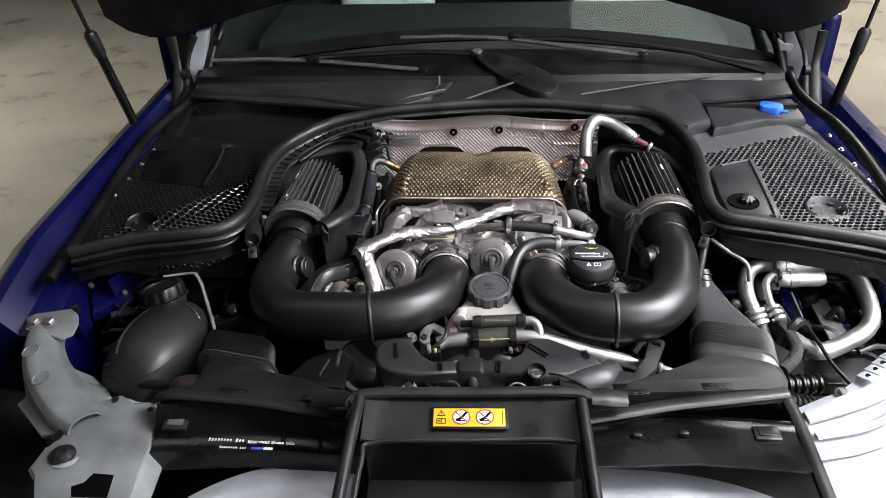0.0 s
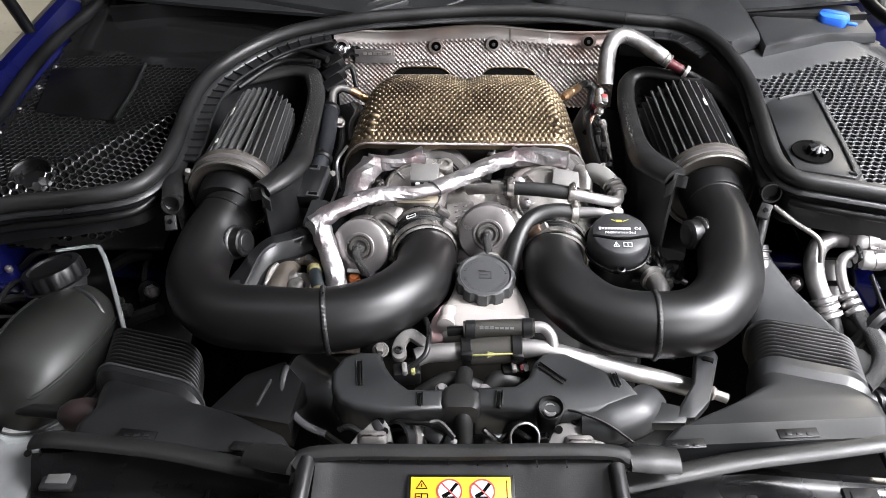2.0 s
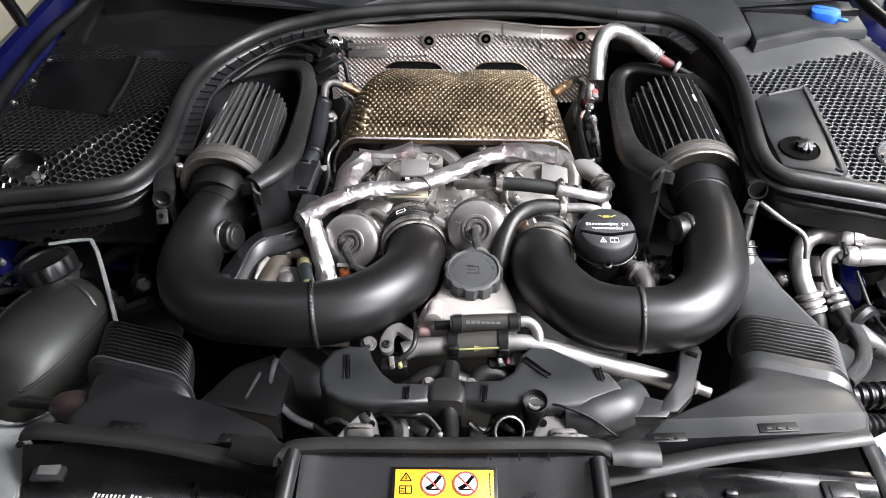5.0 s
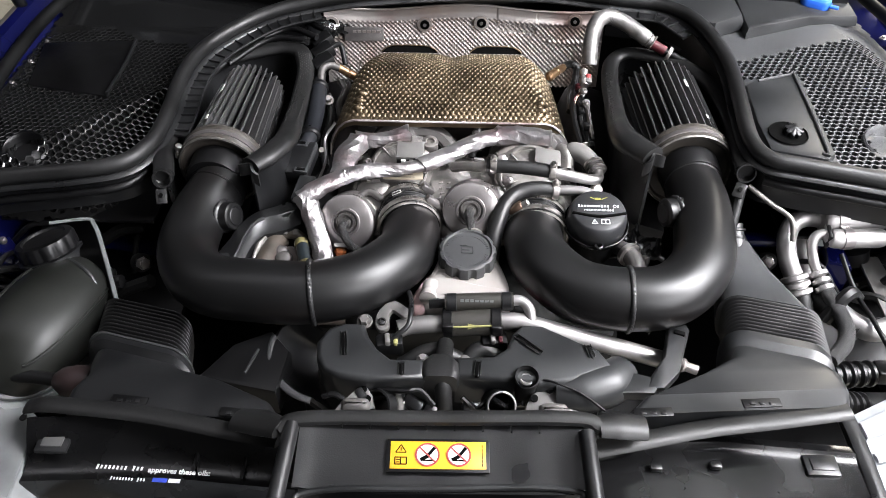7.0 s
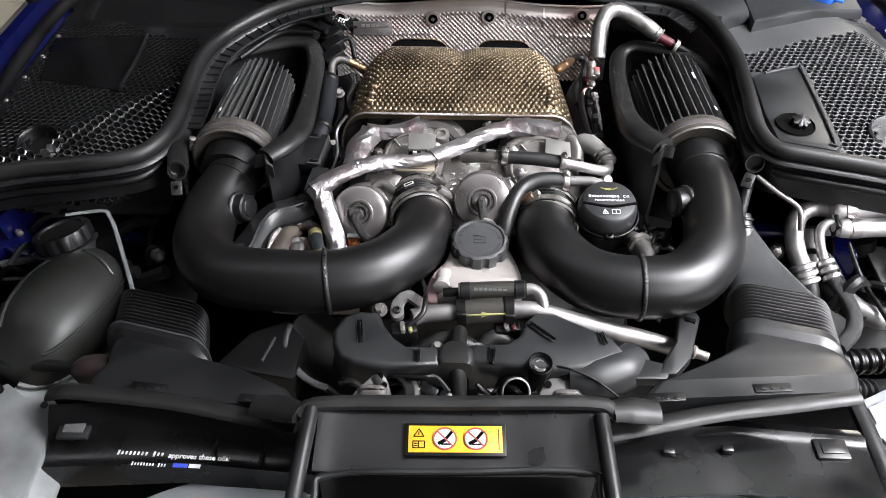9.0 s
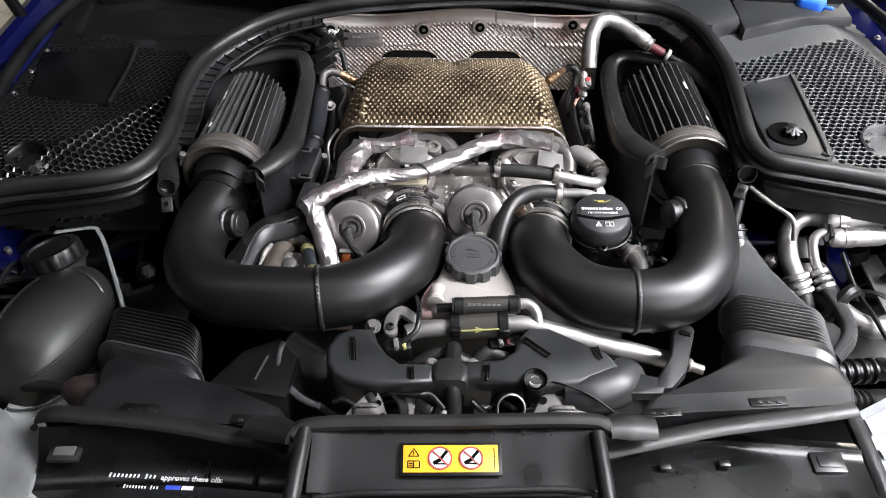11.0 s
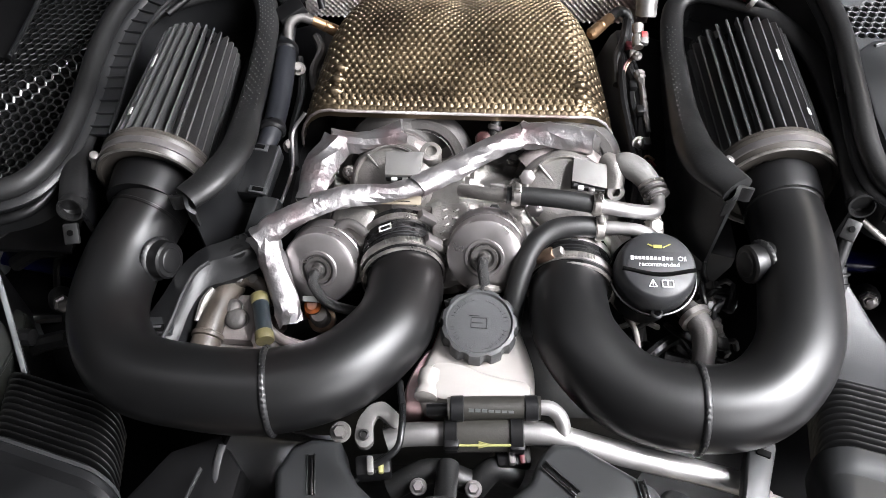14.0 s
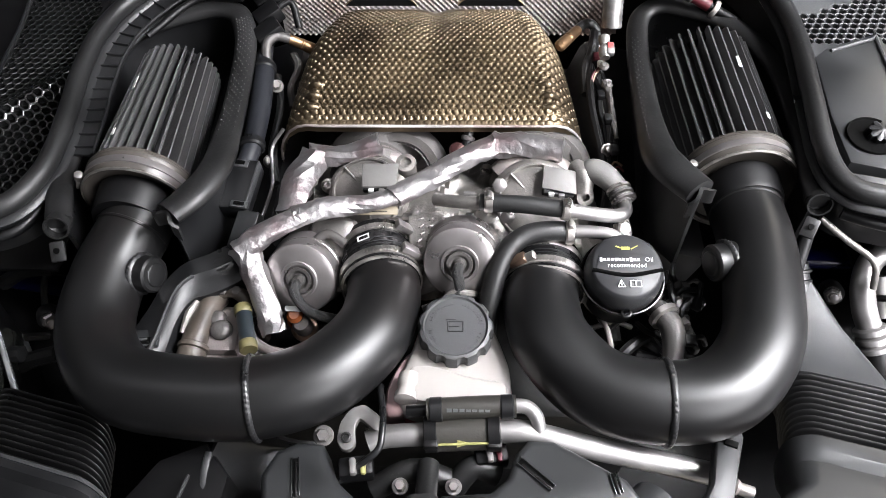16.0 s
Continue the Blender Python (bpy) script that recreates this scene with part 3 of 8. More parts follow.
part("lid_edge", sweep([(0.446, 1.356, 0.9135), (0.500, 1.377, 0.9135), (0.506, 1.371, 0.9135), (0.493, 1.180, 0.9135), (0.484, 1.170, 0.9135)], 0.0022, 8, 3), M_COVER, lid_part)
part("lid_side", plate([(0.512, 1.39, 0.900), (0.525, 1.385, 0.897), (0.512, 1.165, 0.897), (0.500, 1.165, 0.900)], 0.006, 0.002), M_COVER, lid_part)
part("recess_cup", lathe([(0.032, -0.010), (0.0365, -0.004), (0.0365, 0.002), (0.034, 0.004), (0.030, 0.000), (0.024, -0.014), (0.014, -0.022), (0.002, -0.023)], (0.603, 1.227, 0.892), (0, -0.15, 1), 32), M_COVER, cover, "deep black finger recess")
part("recess_plug", lathe([(0.012, -0.024), (0.012, -0.019), (0.010, -0.0175), (0.002, -0.0175)], (0.604, 1.222, 0.892), (0, -0.15, 1), 20), M_INK_SHADE, cover)
knob = part("knob_well", lathe([(0.0275, 0.001), (0.0265, 0.003), (0.025, 0.001), (0.003, 0.0012)], (0.450, 1.215, 0.9125), (0, -0.02, 1), 28), M_INK_SHADE, cover, "dark knob well")
part("knob", lathe([(0.013, -0.004), (0.013, 0.010), (0.002, 0.014)], (0.456, 1.216, 0.913), (0, -0.25, 1), 24, wave=lambda k, i: 1 if k % 3 else 0.72), M_PLASTIC, knob)
part("lid_skirt", plate([(0.415, 1.176, 0.901), (0.488, 1.156, 0.903), (0.500, 1.14, 0.894), (0.43, 1.15, 0.894)][::-1], 0.012, 0.002), M_PLASTIC, cover)

# main rubber seal round the bay
seal_l = [(-0.70, 1.05, 0.905), (-0.605, 1.072, 0.917), (-0.518, 1.085, 0.92), (-0.455, 1.106, 0.92), (-0.432, 1.145, 0.92), (-0.427, 1.19, 0.92), (-0.43, 1.248, 0.92), (-0.435, 1.302, 0.92), (-0.433, 1.366, 0.922), (-0.415, 1.424, 0.925), (-0.368, 1.484, 0.932), (-0.318, 1.515, 0.94), (-0.256, 1.535, 0.946)]
seal_m = [(-0.256, 1.535, 0.946), (-0.18, 1.552, 0.95), (-0.02, 1.575, 0.952), (0.12, 1.572, 0.954), (0.238, 1.548, 0.953)]
seal_r = [(0.238, 1.548, 0.953), (0.33, 1.53, 0.95), (0.374, 1.47, 0.948), (0.392, 1.36, 0.945), (0.384, 1.25, 0.943), (0.376, 1.16, 0.942), (0.388, 1.12, 0.94), (0.425, 1.105, 0.94), (0.525, 1.083, 0.936), (0.62, 1.06, 0.93), (0.70, 1.03, 0.92)]
seal = thing("bay_seal", (0, 1.5, 0.92), "black rubber seal round the rim of the engine bay", "seal")
for pts, nm in ((seal_l, "seal_run"), (seal_m, "seal_run"), (seal_r, "seal_run")):
    run = part(nm, sweep(pts, 0.0108, 14, 6), M_RUBBER, seal)
    # flange below the lip
    low = spline(pts, 6)
    part("flange", sheet(lambda u, v: low[round(u * (len(low) - 1))] + V(0, 0, -0.006 - (0.010 if pts is seal_m else 0.05 if pts is seal_l else 0.06) * v), len(low) - 1, 2, 0.005), M_PLASTIC, run)
    part("lip", sweep([Vector(p) + V(0, 0, -0.013) for p in pts], 0.0145, 12, 6, flat=0.40), M_PLASTIC, run)
    if pts is not seal_m:
        front = pts[:5] if pts is seal_l else pts[-5:]
        part("lower_bead", sweep([Vector(p) + V(0, -0.010, -0.030) for p in front], 0.0060, 10, 6), M_PLASTIC_D, run)

# cowl
cowl = thing("cowl", (0, 1.7, 0.92), "black plastic cowl panel below the windscreen", "cowl")


def cowl_top(u, v):
    x = -0.70 + 1.38 * u
    front = 1.585 - 0.10 * (abs(x + 0.01) / 0.7) ** 2 * 0 + 0.10 * (abs(x) / 0.7) ** 1.5
    back = 1.86 + 0.16 * (1 - (x / 0.7) ** 2)
    return (x, front + (back - front) * v, 0.928 + 0.012 * math.sin(v * 3.1) + (0.012 if 0.35 < v < 0.9 else 0) - 0.03 * max(0, v - 0.85) / 0.15)


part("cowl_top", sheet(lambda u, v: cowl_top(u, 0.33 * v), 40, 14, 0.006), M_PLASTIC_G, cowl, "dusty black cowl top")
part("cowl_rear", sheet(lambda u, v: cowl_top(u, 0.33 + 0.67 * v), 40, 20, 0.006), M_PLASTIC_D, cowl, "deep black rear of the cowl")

# ---- engine: block and depths ----
engine = thing("engine_block", (-0.02, 1.2, 0.5), "dark oily engine block deep in the bay", "engine")
part("block", box((-0.02, 1.22, 0.63), (0.42, 0.56, 0.30), None, 0.03), M_DARK, engine)
for s in (-1, 1):
    part("valve_cover", box((-0.015 + s * 0.235, 1.31, 0.77), (0.13, 0.36, 0.10), Euler((0, radians(s * 18), 0)).to_matrix(), 0.02), M_PLASTIC_D, engine)
part("front_case", box((0.0, 0.99, 0.67), (0.40, 0.10, 0.24), None, 0.02), M_DARK, engine)

# ---- intake pipes ----
RP = 0.0372
PIPE_L = [(-0.339, 1.165, 0.880), (-0.336, 1.121, 0.874), (-0.352, 1.058, 0.866), (-0.348, 0.992, 0.863), (-0.308, 0.938, 0.870), (-0.242, 0.919, 0.879), (-0.177, 0.917, 0.881), (-0.119, 0.938, 0.880), (-0.079, 0.985, 0.874), (-0.069, 1.030, 0.866), (-0.072, 1.060, 0.860)]
PIPE_R = [(0.309, 1.195, 0.878), (0.309, 1.145, 0.878), (0.307, 1.09, 0.884), (0.299, 1.030, 0.888), (0.283, 0.970, 0.888), (0.243, 0.926, 0.885), (0.189, 0.915, 0.884), (0.132, 0.930, 0.882), (0.094, 0.975, 0.882), (0.087, 1.026, 0.870), (0.092, 1.055, 0.860)]


def intake(pts, boss, boss_axis, turn):
    t = thing("intake_pipe", (pts[6][0], pts[6][1], pts[6][2] - RP), "satin black powder-coated curved metal intake pipe", "intake pipe", "pair of intake pipes")
    part("tube", sweep(pts, RP, 40, 9), M_PIPE, t)
    a = Vector(pts[7]) - Vector(pts[5])
    rnd = random.Random(turn)
    ripple = [1 + rnd.uniform(-0.010, 0.014) + (0.018 if k % 3 == 0 else 0.0) for k in range(150)]
    bead = lathe([(RP - 0.002, -0.0036), (RP + 0.0006, -0.0030), (RP + 0.0021, -0.0012), (RP + 0.0021, 0.0012), (RP + 0.0006, 0.0030), (RP - 0.002, 0.0036)], pts[6], a, 150, wave=lambda k, i: ripple[(k + i) % 150] if 0 < i < 5 else 1, caps=False)
    part("weld_bead", bead, M_WELD, t, "raised weld bead")
    b = lathe([(0.019, -0.030), (0.0195, 0.0), (0.0185, 0.002), (0.0185, 0.012), (0.0165, 0.014), (0.0125, 0.0145), (0.0120, 0.0155), (0.011, 0.0160), (0.002, 0.0160)], boss, boss_axis, 24)
    boss_part = part("port_boss", b, M_PIPE, t)
    ring = [1 + rnd.uniform(-0.01, 0.02) + (0.035 if k % 3 == 0 else 0.0) for k in range(84)]
    part("boss_weld", lathe([(0.0185, -0.006), (0.0212, -0.0045), (0.0218, -0.0025), (0.0208, -0.0005), (0.0185, 0.001)], boss, boss_axis, 84, wave=lambda k, i: ring[(k + i) % 84] if 0 < i < 4 else 1, caps=False), M_WELD, boss_part)
    # small bolt on the boss and the seam where the tube meets the filter neck
    ax2 = Vector(pts[2]) - Vector(pts[1])
    part("seam", lathe([(RP, -0.002), (RP + 0.0012, -0.001), (RP + 0.0012, 0.001), (RP, 0.002)], Vector(pts[1]) + ax2 * 0.2, ax2, 40, caps=False), M_PIPE, t)
    return t


intake(PIPE_L, (-0.312, 1.056, 0.874), (0.86, -0.25, 0.25), 1)
intake(PIPE_R, (0.266, 1.062, 0.893), (-0.9, -0.25, 0.1), 2)

# ---- air filters ----


def air_filter(base, tip, r0, r1, mark):
    base, tip = Vector(base), Vector(tip)
    ax = tip - base
    n = ax.length
    t = thing("air_filter", base - V(0, 0, r0), "black conical pleated air filter with a grey rubber collar", "air filter", "pair of air filters")
    pl = 31
    prof = [(r0 * 0.955, 0.010), (r0 * 0.95, 0.020), (r0 * 0.60 + r1 * 0.37, n * 0.4), (r0 * 0.36 + r1 * 0.62, n * 0.65), (r1, n - 0.004), (r1 * 0.93, n)]
    rnd = random.Random(mark)
    lean = [rnd.uniform(0.97, 1.0) for _ in range(pl)]
    wave = lambda k, i: (1.0, 0.995, 0.80, 0.60, 0.60, 0.80)[k % 6] * lean[k // 6]
    part("pleats", lathe(prof, base, ax, pl * 6, wave=wave), M_PLEAT, t, "dusty charcoal pleats", smooth=15)
    part("end_cap", lathe([(r1 * 0.78, n - 0.013), (r1 * 0.80, n - 0.001), (r1 * 0.76, n + 0.001), (0.004, n + 0.001)], base, ax, 40), M_PLASTIC_D, t)
    collar = part("collar", lathe([(RP + 0.004, -0.004), (r0 * 0.86, -0.008), (r0 * 0.90, -0.012), (r0 * 0.955, -0.0125), (r0 * 0.975, -0.0105), (r0 * 0.975, -0.004), (r0 * 0.995, -0.002), (r0 * 0.995, 0.006), (r0 * 1.015, 0.008), (r0 * 1.015, 0.013), (r0 * 0.995, 0.016), (r0 * 0.95, 0.0175)], base, ax, 64), M_RING, t, "grey-brown moulded rubber collar")
    part("band", lathe([(r0 * 0.98, -0.0035), (r0 * 1.004, -0.003), (r0 * 1.008, 0.001), (r0 * 1.004, 0.005), (r0 * 0.98, 0.0055)], base, ax, 64, caps=False), M_STEEL, collar, "worn steel clamp band")
    part("wire_ring", lathe([(r0 * 0.955, -0.0135), (r0 * 0.985, -0.0125), (r0 * 0.985, -0.0110), (r0 * 0.955, -0.0100)], base, ax, 64, caps=False), M_BAND, collar, "thin bright wire ring")
    for k in range(2):
        part("groove", lathe([(r0 * 1.005, -0.0006), (r0 * 1.02, 0.0), (r0 * 1.005, 0.0006)], base + ax.normalized() * (0.0095 + 0.003 * k), ax, 64, caps=False), M_SLEEVE, collar, "moulded groove line")
    a, u, v = axes_of(ax)
    d = u * math.cos(radians(mark)) + v * math.sin(radians(mark))
    m = Matrix((a.cross(d), a, d)).transposed()
    screw = box(base - a * 0.004 + d * r0 * 1.04, (0.014, 0.010, 0.006), m, 0.002)
    lathe([(0.0045, 0), (0.005, 0.001), (0.005, 0.008), (0.0035, 0.009)], base - a * 0.004 + d * r0 * 1.05 + a.cross(d) * 0.006, a.cross(d), 8, screw)
    part("hose_clamp", screw, M_ALU, t, "small clamp screw")
    part("neck", lathe([(RP + 0.001, -0.040), (RP + 0.0025, -0.036), (RP + 0.004, -0.008)], base, ax, 40), M_PLASTIC_D, t)
    for hgt, k, ln in ((n * 0.66, -72 if base.x > 0 else -122, 0.018), (n * 0.24, -60 if base.x > 0 else -118, 0.009)):
        d = u * math.cos(radians(k)) + v * math.sin(radians(k))
        rr = r0 + (r1 - r0) * (hgt / n)
        part("tag", box(base + a * hgt + d * rr * 0.975, (0.0045, ln, 0.0012), Matrix((a.cross(d) * -1, a, d)).transposed(), 0.0004), M_LABELW, t, "small white printed tag")
    return t


air_filter((-0.340, 1.157, 0.881), (-0.332, 1.347, 0.889), 0.0585, 0.0475, 200)
air_filter((0.309, 1.180, 0.878), (0.303, 1.382, 0.874), 0.0620, 0.0600, 200)

# ---- filter housings: rubber-edged walls round the filters ----


def housing(pts, label):
    t = thing("filter_housing", (pts[2][0], pts[2][1], 0.80), label, "filter housing", "pair of filter housings")
    path = spline(pts, 7)
    n = len(path)
    part("edge_rubber", sweep(pts, [0.0140] * (len(pts) - 4) + [0.0150, 0.0175, 0.0185, 0.0165], 16, 7, flat=0.62), M_RUBBER, t, "dusty rubber edge tube")
    part("side_wall", sheet(lambda u, v: path[round(u * (n - 1))] + V(0, 0, -0.004 - 0.115 * v), n - 1, 4, 0.005), M_PLASTIC, t)
    bm = bmesh.new()
    for i in range(int(n * 0.60), n - 7):
        for half in (0, 1):
            c = path[i].lerp(path[i + 1], half * 0.5)
            run = (path[i + 1] - path[i]).normalized()
            across = V(-run.y, run.x, 0).normalized()
            for k in (-0.0065, 0.0, 0.0065):
                lift = 0.0094 * math.sqrt(1 - (k / 0.0150) ** 2)
                bmesh.ops.create_icosphere(bm, subdivisions=1, radius=0.0009, matrix=Matrix.Translation(c + across * (k + (0.002 if half else -0.001)) + V(0, 0, lift - 0.0003)))
    dots = part("raised_dots", bm, M_DOT, t, "rows of small dusty raised dots")
    dots["kind"] = "stuff"
    # fold where the tube stops: a flat torn lip
    end, run = path[-1], (path[-1] - path[-3]).normalized()
    across = V(-run.y, run.x, 0).normalized()
    part("torn_lip", sheet(lambda u, v: end + across * (0.017 * (2 * u - 1)) + run * (0.004 - 0.004 * u + 0.003 * math.sin(u * 9)) + V(0, 0, 0.009 * (1 - (2 * u - 1) ** 2) - 0.004 - 0.018 * v), 12, 3, 0.0035), M_RUBBER, t)
    return t, path


hl, _ = housing([(-0.398, 1.095, 0.909), (-0.408, 1.125, 0.906), (-0.421, 1.165, 0.900), (-0.423, 1.227, 0.895), (-0.420, 1.311, 0.892), (-0.421, 1.385, 0.890), (-0.392, 1.425, 0.894), (-0.320, 1.450, 0.902), (-0.283, 1.443, 0.905), (-0.267, 1.420, 0.904), (-0.256, 1.37, 0.904), (-0.251, 1.29, 0.906), (-0.247, 1.22, 0.915), (-0.243, 1.15, 0.932), (-0.256, 1.107, 0.938), (-0.275, 1.082, 0.938)], "black filter housing wall with a rubber edge tube")
hr, _ = housing([(0.366, 1.12, 0.918), (0.372, 1.17, 0.914), (0.380, 1.25, 0.910), (0.378, 1.345, 0.905), (0.345, 1.420, 0.902), (0.300, 1.455, 0.898), (0.262, 1.468, 0.895), (0.238, 1.452, 0.887), (0.229, 1.40, 0.882), (0.2245, 1.33, 0.886), (0.217, 1.25, 0.905), (0.211, 1.18, 0.930), (0.215, 1.143, 0.942), (0.236, 1.103, 0.950)], "black filter housing wall with a rubber edge tube")
for h, c, ax in ((hl, (-0.398, 1.088, 0.909), (0.15, -0.9, 0.35)), (hr, (0.366, 1.117, 0.917), (-0.1, -0.9, 0.35))):
    part("tube_end", lathe([(0.0125, -0.014), (0.0130, 0.001), (0.0126, 0.003), (0.0108, 0.003), (0.0098, -0.006), (0.002, -0.012)], c, ax, 24), M_RUBBER, h, "open rubber tube end")
    tail = Vector(c) + V(0.002 if c[0] < 0 else -0.010, -0.020, -0.014)
    buckle = part("buckle", box(tail, (0.015, 0.021, 0.005), Euler((radians(35), 0, radians(12 if c[0] < 0 else -30))).to_matrix(), 0.002), M_RUBBER, h, "small moulded buckle")
    part("keyhole", lathe([(0.0030, 0.0), (0.0030, 0.0012), (0.0004, 0.0012)], tail + V(0, -0.0010, 0.0026), (0, -0.57, 0.82), 14), M_INK_SHADE, buckle)
# ---- turbocharger heat shield ----
XC = -0.026


def bumps(x, y, pitch, high):
    """Height of a hexagonal field of round dimples."""
    row = pitch * 0.866
    j = round(y / row)
    best = 9
    for jj in (j - 1, j, j + 1):
        off = pitch / 2 if jj % 2 else 0
        i = round((x - off) / pitch)
        best = min(best, math.hypot(x - off - i * pitch, y - jj * row))
    q = min(1, max(0, (best / (pitch * 0.54) - 0.54) / 0.40))
    return high * (1 - q * q * (3 - 2 * q)) - 0.12 * high * max(0, 1 - best / (pitch * 0.22))


def shield_top(u, v, relief=1.0):
    a = 2 * u - 1
    half = 0.180 - 0.038 * v
    y = 1.235 + 0.262 * v
    z = 0.908 + 0.018 * math.sin(min(1, v * 1.6) * 1.57) - 0.054 * max(0, v - 0.42) ** 1.5 * 2.4
    k = max(0, abs(a) - 0.72) / 0.28
    x = XC + half * (a if abs(a) < 0.72 else math.copysign(0.72 + 0.28 * math.sin(k * 1.5), a))
    z -= 0.080 * (1 - math.cos(k * 1.5)) + 0.008 * math.exp(-(a / 0.09) ** 2) * max(0, v - 0.25)
    dent = 1 - 0.6 * math.exp(-(a / 0.22) ** 2) * max(0, v - 0.3) * 1.4
    fade = min(1, 14 * v) * min(1, 7 * (1 - v)) * dent
    return (x, y + 0.02 * k * (1 - v), z + relief * bumps(a * half, y, 0.0079, 0.0046) * fade)


shield = thing("heat_shield", (XC, 1.235, 0.83), "bronze-tinted dimpled metal heat shield over the turbochargers", "heat shield")
bm = sheet(shield_top, 400, 300)
part("dimpled_sheet", bm, M_BRONZE, shield, "bronze dimpled sheet", smooth=80)
rim = [V(*shield_top(k / 40, 0, 0)) for k in range(41)]
part("rolled_rim", sweep([p + V(0, -0.002, 0.0006) for p in rim], 0.0017, 8, 1), M_SILVER, shield, "bright rolled edge")
part("front_lip", sheet(lambda u, v: rim[round(u * 40)] + V(0, -0.001, -0.008 * v), 40, 1, 0.001), M_BRONZE, shield)
for x0, hw in ((-0.1007, 0.0480), (0.0477, 0.0446)):
    arc = [V(x0 + hw * s, 1.503 + 0.006 * (1 - abs(s) ** 5), 0.8715 + 0.0090 * (1 - abs(s) ** 5)) for s in np.linspace(-1, 1, 33)]
    low = [V(x0 + hw * s, 1.5025, 0.8702) for s in np.linspace(-1, 1, 33)]
    # Uncut plate: the darkness inside the opening is put into its black colour.
    slot = part("rear_slot", plate(low + arc[::-1], 0.004, down=(0, 1, -0.3)), M_INK_SHADE, shield, "lens-shaped vent slot drawn as a black plate")
    part("slot_lip", sweep([p + V(0, -0.001, 0.0008) for p in arc], 0.0011, 8, 1), M_BRONZE, slot)
part("rear_skirt", sheet(lambda u, v: V(*shield_top(u, 1.0, 0)) + V(0, 0.05 * v, -0.05 * v), 40, 6, 0.001), M_BRONZE, shield)
for u in (0.125, 0.875):
    for v in (0.085, 0.145, 0.205):
        c, du = V(*shield_top(u, v, 0)), V(*shield_top(u + 0.02, v, 0)) - V(*shield_top(u - 0.02, v, 0))
        du = du.normalized() * 0.010
        part("stamped_rib", sweep([c - du + V(0, 0, -0.001), c + V(0, -0.001, 0.003), c + du + V(0, 0, -0.001)], [0.003, 0.0055, 0.003], 10, 6), M_BRONZE, shield)

# ---- bulkhead shield ----


def wall_shield(u, v):
    x = -0.262 + 0.506 * u
    top = 0.905 - 0.006 * math.sin(u * 9)
    z = 0.76 + (top - 0.76) * v
    y = 1.585 + 0.018 * v + (0.006 if 0.62 < u < 0.76 and v > 0.70 else 0)
    fine = 0.0022 * (1 + math.sin((x + z) * 740)) * (0.72 + 0.28 * math.sin((x - z) * 740)) * min(1, max(0, (0.87 - v) / 0.03)) * min(1, u / 0.03, (1 - u) / 0.03)
    rib = -0.004 * math.exp(-((v - 0.86) / 0.03) ** 2) - 0.003 * math.exp(-((v - 0.62) / 0.02) ** 2) * (1 if u < 0.36 or u > 0.8 else 0)
    return (x, y - fine + rib - (0.008 if 0.62 < u < 0.76 and v > 0.8 else 0), z)


ws = thing("bulkhead_shield", (0, 1.6, 0.76), "silver embossed heat shield on the bulkhead with a pinkish tint", "heat shield")
part("embossed_sheet", sheet(wall_shield, 330, 110), M_SILVER, ws, "silver diamond-embossed sheet", smooth=80)
part("rolled_rim", sweep([V(*wall_shield(k / 40, 1.0)) for k in range(41)], 0.0025, 8, 1), M_SILVER, ws)
for x, z in ((-0.079, 0.877), (0.023, 0.882), (0.190, 0.888), (-0.248, 0.876)):
    h = part("fixing_hole", lathe([(0.0135, -0.002), (0.0135, 0.0005), (0.009, 0.001), (0.0085, 0.0)], (x, 1.592, z), (0, -1, 0.1), 20), M_SILVER, ws)
    part("hole", lathe([(0.0085, 0.0), (0.0085, 0.0015), (0.001, 0.0015)], (x, 1.592, z), (0, -1, 0.1), 18), M_INK_SHADE, h)
    part("stud", lathe([(0.003, -0.004), (0.003, 0.004)], (x, 1.592, z), (0, -1, 0.1), 8), M_STEEL, h)
panel = part("stamped_panel", box((-0.189, 1.5855, 0.860), (0.072, 0.003, 0.026), Euler((radians(-7), 0, 0)).to_matrix(), 0.001), M_STAMP, ws, "flat stamped data panel")
for i in range(2):
    for k in range(6):
        if (i, k) != (1, 5):
            part("stamped_bar", box((-0.206 + 0.0088 * k, 1.5836 + 0.0012 * i, 0.8660 - 0.0105 * i), (0.0064, 0.001, 0.0044), Euler((radians(-7), 0, 0)).to_matrix()), M_SILVER, panel)

# ---- turbochargers ----


